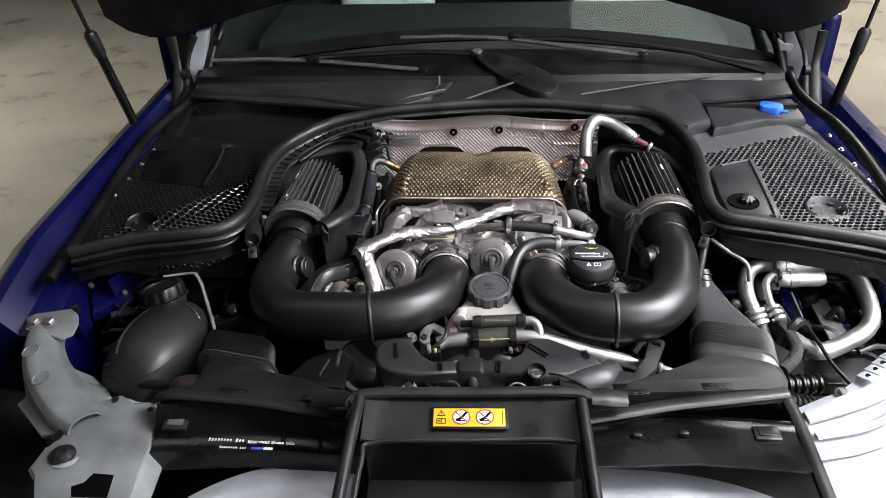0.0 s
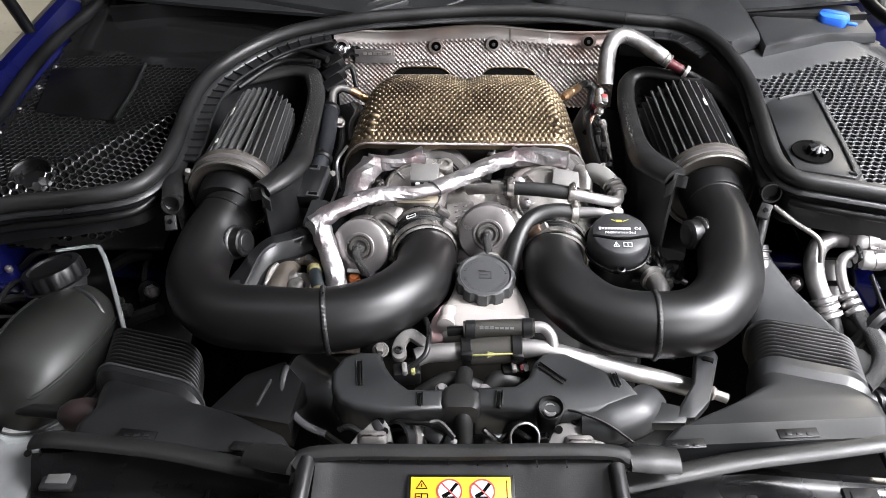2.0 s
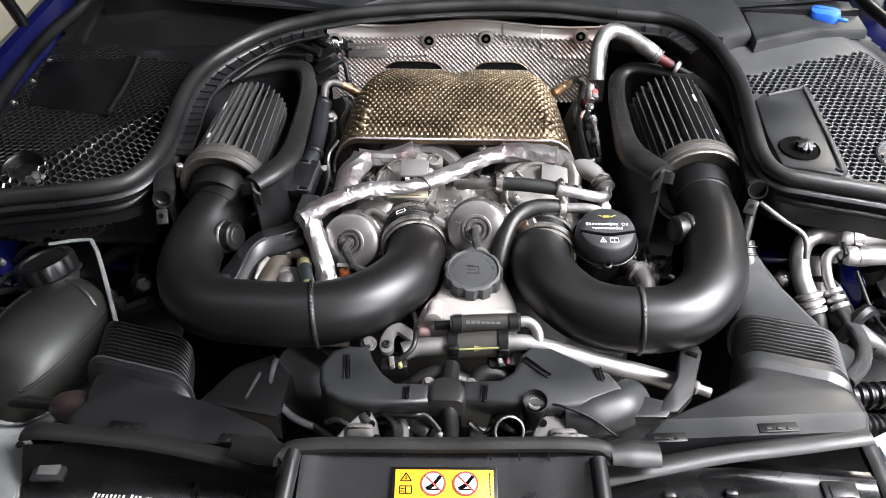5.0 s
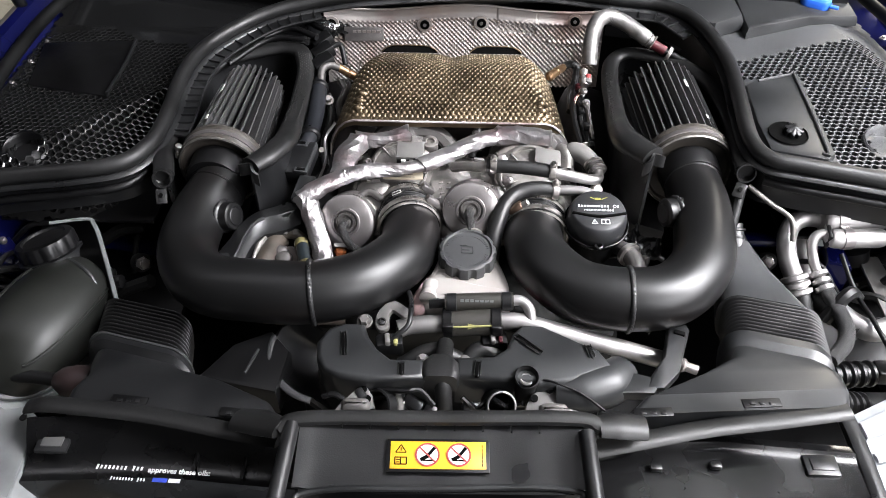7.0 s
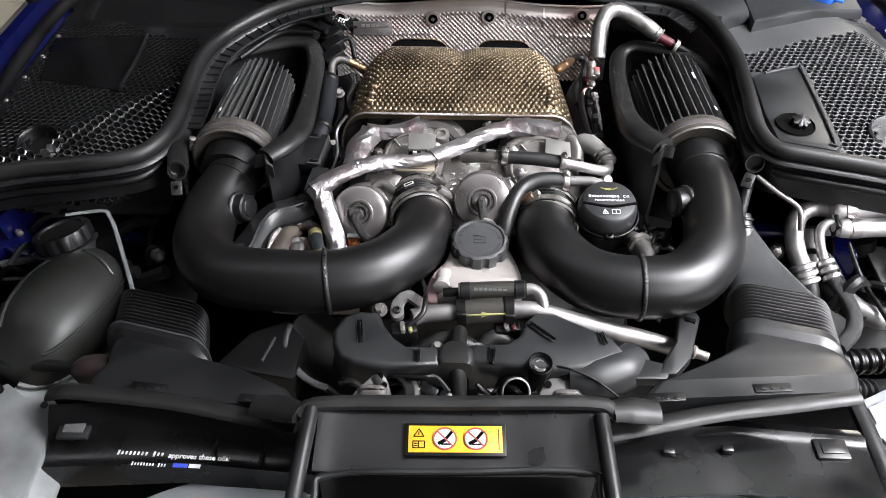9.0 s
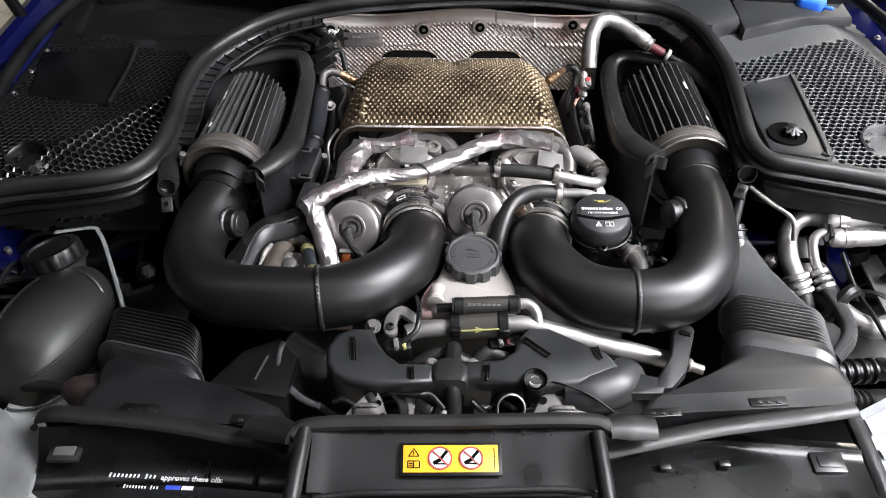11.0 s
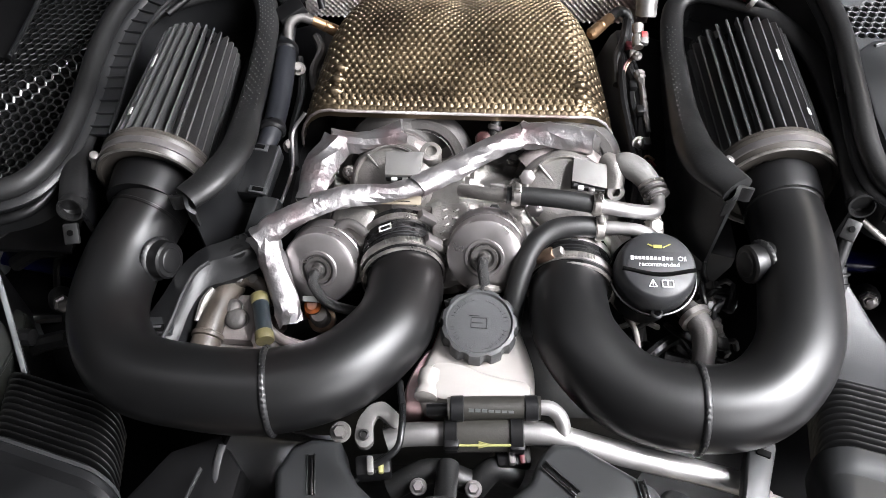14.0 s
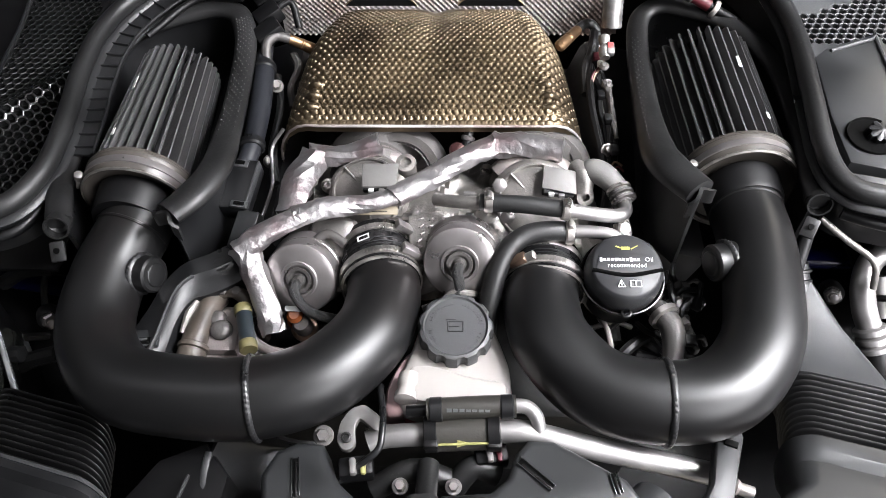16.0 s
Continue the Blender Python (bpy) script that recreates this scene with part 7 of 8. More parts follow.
part("outer_tab", plate([(-0.689, 0.792, 0.808), (-0.622, 0.731, 0.808), (-0.594, 0.734, 0.812), (-0.676, 0.810, 0.814)], 0.004, 0.001), M_GREY, t)
part("bent_ear", plate([(-0.607, 0.668, 0.812), (-0.596, 0.674, 0.815), (-0.588, 0.715, 0.815), (-0.602, 0.706, 0.813)], 0.02, 0.002), mat("rusty_edge", (0.34, 0.25, 0.17), 0.6, metal=0.2, bump=0.3), t, "rust-stained bent ear")
for p, r in (((-0.697, 0.870, 0.8435), 0.013), ((-0.653, 0.813, 0.8415), 0.013), ((-0.540, 0.794, 0.8185), 0.006), ((-0.480, 0.776, 0.8185), 0.004), ((-0.592, 0.723, 0.8185), 0.008)):
    part("hole", lathe([(r, -0.002), (r * 1.06, 0.0008), (r * 0.9, 0.001), (r * 0.86, 0.0002), (0.0005, 0.0002)], p, (-0.15, -0.1, 1), 18), M_GREY if r > 0.01 else M_DARK, t)
part("locating_knob", lathe([(0.017, 0), (0.0175, 0.003), (0.015, 0.004), (0.012, 0.008), (0.007, 0.009), (0.001, 0.007)], (-0.567, 0.688, 0.818), (0, 0, 1), 24, wave=lambda k, i: 1 if i < 3 or k % 3 else 0.8), M_DARK, t)
part("pressed_crescent", sweep([(-0.573, 0.669, 0.8185), (-0.560, 0.670, 0.8190), (-0.549, 0.676, 0.8190), (-0.545, 0.686, 0.8185)], [0.0015, 0.0045, 0.0050, 0.0015], 8, 5, flat=0.4), M_PALE, t, "bright pressed edge")
part("window", plate([(-0.525, 0.622, 0.8178), (-0.478, 0.622, 0.8178), (-0.484, 0.658, 0.8178), (-0.512, 0.660, 0.8178), (-0.518, 0.645, 0.8178), (-0.532, 0.638, 0.8178)], 0.0006), M_INK_SHADE, t)
for p in ((-0.724, 0.938, 0.8425), (-0.699, 0.938, 0.8430)):
    bolt(p, (-0.1, -0.1, 1), 0.0085, M_STEEL, "zinc-plated hex bolt on the grey bracket")
t = thing("front_bracket", (0.52, 0.80, 0.70), "pale grey metal lamp bracket with drilled tabs", "bracket", "front metal brackets")
part("plate", plate([(0.440, 0.60, 0.775), (0.60, 0.60, 0.775), (0.68, 0.75, 0.79), (0.69, 0.93, 0.80), (0.64, 0.945, 0.803), (0.575, 0.905, 0.802), (0.515, 0.86, 0.80), (0.443, 0.825, 0.797), (0.425, 0.78, 0.793)], 0.004, 0.0015), M_PALE, t)
part("ridge", sweep([(0.45, 0.77, 0.797), (0.53, 0.79, 0.80), (0.62, 0.85, 0.803), (0.69, 0.92, 0.803)], 0.006, 8, 4, flat=0.5), M_PALE, t)
part("raised_step", plate([(0.445, 0.812, 0.8035), (0.520, 0.848, 0.8075), (0.60, 0.885, 0.8085), (0.675, 0.925, 0.8085), (0.683, 0.905, 0.8075), (0.61, 0.862, 0.8065), (0.53, 0.822, 0.8055), (0.448, 0.792, 0.8025)], 0.006, 0.002), M_PALE, t)
part("ridge", sweep([(0.435, 0.735, 0.792), (0.51, 0.752, 0.795), (0.60, 0.80, 0.799), (0.68, 0.87, 0.802)], 0.005, 8, 4, flat=0.5), M_PALE, t)
part("lamp_pad", lathe([(0.030, -0.004), (0.029, 0.004), (0.024, 0.006), (0.020, 0.002), (0.001, 0.002)], (0.60, 0.745, 0.793), (0, -0.05, 1), 26), M_PALE, t)
for k in range(4):
    p = V(0.556 + 0.0165 * k, 0.876 + 0.0145 * k, 0.812)
    tab = part("tab", box(p, (0.020, 0.024, 0.004), Euler((radians(-15), 0, radians(35))).to_matrix(), 0.0015), M_PALE, t)
    part("tab_hole", lathe([(0.004, 0.002), (0.004, 0.003), (0.0005, 0.003)], p + V(0, 0, 0.0), (0, -0.2, 1), 12), M_INK_SHADE, tab)
for p in ((0.435, 0.792, 0.797), (0.512, 0.85, 0.802)):
    bolt(p, (0, -0.1, 1), 0.007, M_STEEL, "dull hex bolt on the bare bracket")

# ---- air-conditioning lines ----
t = thing("air_conditioning_line", (0.52, 1.0, 0.66), "bright aluminium air-conditioning pipes with a silver muffler box", "pipework")
part("large_pipe", sweep([(0.447, 1.022, 0.790), (0.440, 1.040, 0.804), (0.432, 1.056, 0.820), (0.430, 1.076, 0.838), (0.442, 1.098, 0.847), (0.462, 1.106, 0.852), (0.486, 1.097, 0.857)], 0.0125, 20, 6), M_ALU_B, t)
part("small_pipe", sweep([(0.479, 1.016, 0.796), (0.469, 1.045, 0.812), (0.463, 1.056, 0.826), (0.461, 1.068, 0.842), (0.470, 1.074, 0.851), (0.488, 1.070, 0.853)], 0.0066, 16, 6), M_ALU_B, t)
part("muffler", sweep([(0.478, 1.096, 0.857), (0.484, 1.096, 0.857), (0.545, 1.100, 0.859), (0.556, 1.101, 0.859)], [0.013, 0.0200, 0.0200, 0.0150], 24, 5), M_ALU_B, t, "large silver muffler cylinder")
part("muffler", sweep([(0.480, 1.064, 0.852), (0.486, 1.064, 0.852), (0.543, 1.068, 0.852), (0.552, 1.069, 0.852)], [0.008, 0.0130, 0.0130, 0.008], 20, 5), M_ALU_B, t, "small silver muffler cylinder")
part("strap", lathe([(0.0198, -0.007), (0.0212, -0.0065), (0.0212, 0.0065), (0.0198, 0.007)], (0.498, 1.097, 0.8575), (1, 0.07, 0.03), 32, caps=False), M_STEEL, t, "silver strap round the large cylinder")
part("strap", lathe([(0.0128, -0.007), (0.0142, -0.0065), (0.0142, 0.0065), (0.0128, 0.007)], (0.500, 1.065, 0.852), (1, 0.07, 0), 26, caps=False), M_STEEL, t, "silver strap round the small cylinder")
part("strap_bridge", box((0.499, 1.081, 0.864), (0.0125, 0.020, 0.003), Euler((radians(20), 0, 0)).to_matrix(), 0.001), M_STEEL, t)
part("clamp_plate", box((0.480, 1.082, 0.852), (0.005, 0.046, 0.024), Euler((radians(8), 0, radians(-6))).to_matrix(), 0.002), M_PLASTIC_D, t, "black clamp plate")
part("print_bar", box((0.4765, 1.080, 0.8585), (0.0012, 0.011, 0.004), Euler((radians(8), 0, radians(-6))).to_matrix()), M_LABELW, t)
part("return_loop", sweep([(0.552, 1.101, 0.859), (0.585, 1.107, 0.853), (0.609, 1.106, 0.843), (0.624, 1.080, 0.828), (0.626, 1.038, 0.810), (0.613, 1.010, 0.796), (0.577, 0.988, 0.785), (0.531, 0.969, 0.780), (0.506, 0.982, 0.780), (0.495, 1.00, 0.779)], 0.0142, 20, 6), M_ALU_B, t)
part("rubber_sleeve", sweep([(0.515, 0.972, 0.775), (0.493, 1.003, 0.776), (0.47, 1.04, 0.778)], 0.0165, 16, 4), M_RUBBER, t)
for c, ax, r in (((0.4435, 1.031, 0.797), (-0.25, 0.60, 0.55), 0.0130), ((0.4735, 1.032, 0.8045), (-0.3, 0.85, 0.45), 0.0080)):
    for k in range(3):
        a = Vector(ax).normalized()
        part("crimp_ring", lathe([(r, -0.004), (r + 0.0045, -0.002), (r + 0.0045, 0.003), (r, 0.005)], Vector(c) + a * (0.010 * (1 - k)), ax, 22), M_ALU_B, t)
part("braided_hose", sweep([(0.475, 1.028, 0.801), (0.482, 1.008, 0.796), (0.487, 0.982, 0.793), (0.484, 0.955, 0.794), (0.470, 0.928, 0.797), (0.446, 0.905, 0.795)], 0.0098, 16, 6), M_WRAP, t, "braided black hose")
part("rubber_hose", sweep([(0.446, 1.024, 0.792), (0.452, 1.010, 0.775), (0.458, 0.99, 0.74)], 0.0125, 16, 4), M_RUBBER, t)
solo("receiver_pipe", sweep([(0.479, 1.20, 0.842), (0.479, 1.17, 0.82), (0.482, 1.13, 0.79), (0.488, 1.09, 0.75)], 0.0150, 18, 5), M_ALU_B, "dull aluminium upright receiver pipe", "pipe")
t = thing("metal_canister", (0.64, 1.12, 0.60), "grey strap round a dark canister", "canister")
part("canister", sweep([(0.600, 1.165, 0.75), (0.66, 1.08, 0.66)], 0.034, 24, 3), M_PLASTIC_D, t)
part("strap", plate([(0.557, 1.110, 0.780), (0.586, 1.110, 0.780), (0.592, 1.020, 0.776), (0.556, 0.992, 0.776)][::-1], 0.004, 0.001), M_SENSOR, t, "pale metal strap")
part("cap", lathe([(0.020, -0.02), (0.022, 0.0), (0.016, 0.004), (0.002, 0.004)], (0.552, 1.118, 0.785), (-0.3, 0.4, 1), 20), M_PLASTIC_D, t)
solo("cable", sweep([(0.50, 1.06, 0.83), (0.515, 1.02, 0.80), (0.52, 0.97, 0.80), (0.53, 0.93, 0.79), (0.55, 0.90, 0.775)], 0.0032, 10, 6), M_PLASTIC_D, "black wiring loom beside the pipes", "cable")
for pts, n in (([(0.440, 0.905, 0.765), (0.475, 0.912, 0.76), (0.515, 0.918, 0.757)], 8), ([(0.425, 0.860, 0.785), (0.455, 0.862, 0.768), (0.485, 0.868, 0.757)], 8)):
    t = thing("corrugated_plug", (pts[1][0], pts[1][1], 0.72), "black corrugated plug and hose", "plug", "corrugated plugs")
    path = spline(pts, 12)
    rad = [0.014 + 0.003 * (1 if (i // 2) % 2 else 0) for i in range(len(path))]
    part("corrugated_boot", sweep(path, rad, 18, 1), M_PLASTIC_D, t, smooth=30)
    part("plug_end", box(Vector(pts[2]) + V(0.02, 0.004, -0.002), (0.030, 0.024, 0.022), None, 0.003), M_PLASTIC_D, t)

# ---- parts between the left pipe and the engine ----
t = thing("breather_duct", (-0.26, 1.02, 0.80), "grey-black moulded breather duct with a raised edge", "duct")
D_OUT = spline([(-0.312, 0.978, 0.858), (-0.313, 0.999, 0.860), (-0.304, 1.022, 0.862), (-0.294, 1.053, 0.864), (-0.278, 1.075, 0.866), (-0.254, 1.087, 0.867), (-0.226, 1.104, 0.868)], 5)
D_TOP = spline([(-0.290, 0.972, 0.866), (-0.285, 0.991, 0.869), (-0.281, 1.016, 0.872), (-0.275, 1.040, 0.873), (-0.263, 1.055, 0.873), (-0.243, 1.064, 0.873), (-0.220, 1.078, 0.873)], 5)
D_IN = spline([(-0.279, 0.965, 0.858), (-0.277, 0.982, 0.859), (-0.273, 1.010, 0.861), (-0.263, 1.032, 0.862), (-0.246, 1.040, 0.862), (-0.230, 1.048, 0.862), (-0.216, 1.058, 0.862)], 5)


def breather(u, v):
    i = round(u * 30)
    rows_ = (D_OUT[i] + V(-0.002, 0.002, -0.05), D_OUT[i], D_OUT[i].lerp(D_TOP[i], 0.8) + V(0, 0, 0.001), D_TOP[i], D_TOP[i].lerp(D_IN[i], 0.25) + V(0, 0, -0.004), D_IN[i], D_IN[i] + V(0.002, -0.003, -0.05))
    return rows_[round(v * 6)]


part("duct", sheet(breather, 30, 6, 0.003), M_PLASTIC, t, smooth=50)
part("raised_edge", sweep([D_TOP[i] + V(0, 0, 0.0005) for i in range(0, 21, 2)], 0.0024, 8, 2), M_PLASTIC_G, t)
part("socket", box((-0.298, 0.986, 0.864), (0.028, 0.020, 0.006), Euler((radians(-6), 0, radians(6))).to_matrix(), 0.0015), M_PLASTIC_G, t)
part("socket_slot", box((-0.300, 0.982, 0.8675), (0.018, 0.008, 0.0020), Euler((radians(-6), 0, radians(6))).to_matrix(), 0.0006), M_INK_SHADE, t)
part("latch", box((-0.300, 0.983, 0.8690), (0.013, 0.0025, 0.0018), Euler((radians(-6), 0, radians(6))).to_matrix(), 0.0005), M_COVER, t)
part("dent", lathe([(0.007, -0.001), (0.008, 0.0012), (0.005, 0.0014), (0.0005, 0.0004)], (-0.238, 1.070, 0.871), (0.1, -0.2, 1), 18), M_PLASTIC, t)
t = thing("fuel_valve", (-0.225, 1.0, 0.78), "warm grey cast alloy valve block with two rounded bolts", "valve")
part("block", plate([(-0.262, 0.950, 0.836), (-0.150, 0.950, 0.826), (-0.150, 0.994, 0.826), (-0.197, 1.004, 0.832), (-0.216, 1.042, 0.838), (-0.243, 1.042, 0.838), (-0.251, 1.026, 0.836)], 0.05, 0.004), M_CASTWARM, t)
part("step", plate([(-0.246, 0.985, 0.846), (-0.214, 0.985, 0.845), (-0.214, 1.012, 0.846), (-0.224, 1.032, 0.848), (-0.243, 1.030, 0.848)], 0.014, 0.004), M_CASTWARM, t)
part("rib", sweep([(-0.212, 1.034, 0.842), (-0.204, 1.006, 0.838), (-0.185, 0.992, 0.834), (-0.160, 0.984, 0.832)], 0.005, 10, 5), M_CASTWARM, t)
for (x, y, z), r in (((-0.2375, 1.0195, 0.846), 0.0085), ((-0.2315, 1.0065, 0.846), 0.0105)):
    boss = part("boss", lathe([(r * 1.15, -0.006), (r * 1.15, 0.0005), (r, 0.001), (r, 0.0045), (r * 0.8, 0.0072), (r * 0.4, 0.0085), (0.0005, 0.0088)], (x, y, z), (-0.05, -0.2, 1), 24), M_CAST_D, t, "dulled rounded bolt")
part("flange_pipe", sweep([(-0.252, 1.030, 0.842), (-0.247, 1.043, 0.848), (-0.230, 1.051, 0.851), (-0.214, 1.044, 0.848), (-0.208, 1.026, 0.840)], 0.0072, 14, 6), M_OILY, t, "oil-stained curved pipe")
for p in ((-0.236, 1.048, 0.856), (-0.222, 1.049, 0.855)):
    part("nut", lathe([(0.005, -0.004), (0.005, 0.002), (0.0035, 0.003)], p, (0, -0.3, 1), 6), M_CAST_D, t)
t = thing("oil_hose", (-0.256, 0.99, 0.80), "oil-stained brown-black hose running under the intake pipe", "hose")
part("hose", sweep([(-0.262, 0.940, 0.838), (-0.2585, 0.972, 0.842), (-0.2535, 1.012, 0.848), (-0.2465, 1.040, 0.846), (-0.2400, 1.058, 0.835)], [0.0150, 0.0145, 0.0125, 0.0120, 0.0120], 18, 6), M_OILY, t)
part("collar", lathe([(0.0142, -0.003), (0.0158, -0.002), (0.0158, 0.002), (0.0142, 0.003)], (-0.2565, 0.988, 0.8445), (0.1, 0.97, 0.12), 22), M_OILY, t)
part("tape", sweep([(-0.268, 1.000, 0.852), (-0.264, 1.020, 0.856), (-0.258, 1.034, 0.858)], [0.003, 0.005, 0.003], 8, 4), M_ALU, t, "scrap of silver tape")
t = thing("quick_connector", (-0.203, 1.0, 0.82), "dark blue-grey hose connector with yellow bands", "connector")
part("sleeve", sweep([(-0.2105, 1.026, 0.858), (-0.204, 1.004, 0.859), (-0.196, 0.978, 0.860)], 0.0080, 16, 4), mat("slate_plastic", (0.010, 0.014, 0.017), 0.38), t)
for p in ((-0.2100, 1.023, 0.8581), (-0.1975, 0.9815, 0.8599)):
    part("band", lathe([(0.0084, -0.0050), (0.0090, -0.0040), (0.0092, 0), (0.0090, 0.0040), (0.0084, 0.0050)], p, (0.29, -0.95, 0.04), 18), mat("dull_yellow_band", (0.095, 0.083, 0.034), 0.5, bump=0.3, fine=400, var=0.4, scale=60), t, "dull yellow band")
t = thing("orange_plug", (-0.171, 1.05, 0.78), "small orange plug with a white tag", "plug")
part("plug_body", lathe([(0.011, -0.03), (0.011, -0.012), (0.0085, -0.010), (0.0085, 0.004), (0.005, 0.008)], (-0.161, 1.028, 0.840), (0, -0.3, 1), 16), mat("amber_plastic", (0.20, 0.055, 0.015), 0.3, bump=0.05), t)
part("tag", box((-0.1605, 1.030, 0.8515), (0.019, 0.0055, 0.003), Euler((0.4, 0.05, 0)).to_matrix(), 0.001), mat("bright_white_tag", (0.85, 0.85, 0.83), 0.5, bump=0), t, "bright white tag")
t = thing("drain_nut", (-0.157, 1.04, 0.78), "dull rounded nut beside the orange plug", "nut")
part("nut", lathe([(0.010, -0.02), (0.010, -0.002), (0.0075, 0.002), (0.003, 0.0025)], (-0.155, 1.022, 0.836), (0, -0.3, 1), 18), M_CAST_D, t)
part("flange", lathe([(0.014, -0.024), (0.014, -0.018), (0.010, -0.016)], (-0.155, 1.022, 0.836), (0, -0.3, 1), 20), M_COPPER, t)
t = thing("cast_floor", (-0.16, 1.03, 0.72), "dark brown cast floor of the engine valley", "casting")
part("floor", sheet(lambda u, v: (-0.24 + 0.17 * u, 0.97 + 0.13 * v, 0.775 + 0.010 * noise.noise(Vector((u * 6, v * 5, 2.0))) + 0.006 * math.sin(v * 14)), 26, 18, 0.01), mat("stained_cast_floor", (0.075, 0.055, 0.052), 0.5, metal=0.4, bump=0.6, fine=420, scale=24, var=0.4), t)
# depths by the oil cap
t = thing("oil_pipe", (0.19, 1.0, 0.82), "dull alloy oil pipe below the filler cap", "pipe")
part("pipe", sweep([(0.195, 1.045, 0.85), (0.210, 1.024, 0.854), (0.217, 1.004, 0.852), (0.214, 0.975, 0.84)], [0.009, 0.012, 0.012, 0.010], 14, 5), M_CAST_D, t)
part("collar", lathe([(0.0125, -0.004), (0.016, -0.003), (0.016, 0.003), (0.0125, 0.004)], (0.2105, 1.023, 0.854), (0.4, -0.9, 0.1), 18), M_BAND, t)
rnd = random.Random(7)
for i in range(26):
    c = V(0.19 + rnd.uniform(-0.055, 0.075), 1.03 + rnd.uniform(-0.07, 0.07), 0.80 + rnd.uniform(-0.03, 0.03))
    e = c + V(rnd.uniform(-0.05, 0.05), rnd.uniform(-0.05, 0.05), rnd.uniform(-0.02, 0.03))
    solo("wiring", sweep([c, c.lerp(e, 0.5) + V(0, 0, 0.012), e], rnd.choice([0.003, 0.004, 0.006]), 8, 4), rnd.choice([M_PLASTIC_D, M_DARK, M_RUBBER, M_ALU]), "tangle of dark wiring and pipes beside the engine", "wiring", "wiring beside the engine")

# ---- left coolant hose and plugs beside the heat shield ----
t = thing("upright_hose", (-0.228, 1.22, 0.80), "black coolant hose with clips and a long plug block", "hose")
part("hose", sweep([(-0.240, 1.415, 0.882), (-0.236, 1.370, 0.888), (-0.2325, 1.345, 0.888), (-0.2275, 1.283, 0.889), (-0.2265, 1.225, 0.889), (-0.231, 1.190, 0.887)], [0.0090, 0.0100, 0.0125, 0.0128, 0.0115, 0.0100], 16, 6), mat("blue_black_hose", (0.011, 0.012, 0.015), 0.45, bump=0.3, fine=500, speck=0.05), t)
for p in ((-0.2335, 1.353, 0.888), (-0.2265, 1.222, 0.889)):
    part("collar", lathe([(0.0120, -0.006), (0.0145, -0.004), (0.0150, 0.0), (0.0145, 0.004), (0.0120, 0.006)], p, (0.1, -1, 0), 20), M_PLASTIC, t)
m = Euler((radians(10), 0, radians(-9))).to_matrix()
part("plug_block", box((-0.229, 1.160, 0.886), (0.031, 0.062, 0.024), m, 0.003), M_PLASTIC, t)
part("plug_lower", box((-0.218, 1.110, 0.874), (0.025, 0.044, 0.022), Euler((radians(16), 0, radians(-12))).to_matrix(), 0.004), M_PLASTIC_G, t)
for c, s_ in (((-0.232, 1.183, 0.9015), (0.022, 0.009, 0.004)), ((-0.224, 1.130, 0.8955), (0.019, 0.008, 0.004))):
    part("latch_frame", box(c, s_, m, 0.001), M_COVER, t)
    part("latch_hole", box(V(*c) + V(0, 0, 0.0015), (s_[0] * 0.62, s_[1] * 0.5, 0.003), m, 0.0004), M_INK_SHADE, t)
part("side_rib", box((-0.2145, 1.158, 0.894), (0.0022, 0.056, 0.012), m, 0.0007), M_COVER, t)
for tip, mid, back in (((-0.178, 1.400, 0.879), (-0.207, 1.394, 0.901), [(-0.206, 1.394, 0.900), (-0.222, 1.392, 0.906), (-0.232, 1.378, 0.902), (-0.230, 1.350, 0.880)]),
                       ((0.129, 1.385, 0.897), (0.155, 1.421, 0.894), [(0.154, 1.420, 0.894), (0.168, 1.440, 0.889), (0.180, 1.438, 0.882), (0.184, 1.410, 0.865)])):
    t = thing("oxygen_sensor", (tip[0], tip[1], tip[2] - 0.02), "brass-coloured oxygen sensor in the heat shield", "sensor", "oxygen sensors")
    a = Vector(tip) - Vector(mid)
    part("probe", lathe([(0.0058, 0), (0.0066, 0.004), (0.0066, a.length * 0.45), (0.0072, a.length * 0.47), (0.0072, a.length * 0.55), (0.0066, a.length * 0.57), (0.0074, a.length * 0.7), (0.0074, a.length), (0.004, a.length + 0.004)], mid, a, 16), M_BRASS, t)
    part("lead", sweep(back, 0.0062, 10, 5), M_CAST_D if tip[0] < 0 else M_RUBBER, t)
t = thing("cable_plug", (-0.25, 1.45, 0.86), "stacked black cable plugs beside the bulkhead shield", "plug")
for i in range(3):
    part("plug", box((-0.243 + 0.006 * i, 1.47 - 0.035 * i, 0.905), (0.034, 0.026, 0.020), Euler((0, radians(-20), radians(30))).to_matrix(), 0.003), M_PLASTIC_D, t)
for k, pts in enumerate(([(-0.24, 1.49, 0.915), (-0.27, 1.52, 0.915), (-0.255, 1.56, 0.90)], [(-0.25, 1.46, 0.918), (-0.30, 1.49, 0.918), (-0.34, 1.47, 0.91)], [(-0.235, 1.44, 0.905), (-0.215, 1.47, 0.90), (-0.205, 1.45, 0.875)], [(-0.27, 1.45, 0.92), (-0.33, 1.455, 0.915), (-0.385, 1.40, 0.90)])):
    solo("cable", sweep(pts, 0.0055 if k < 2 else 0.0045, 10, 6), M_PLASTIC_D, "black cable beside the bulkhead shield", "cable", "bulkhead cables")

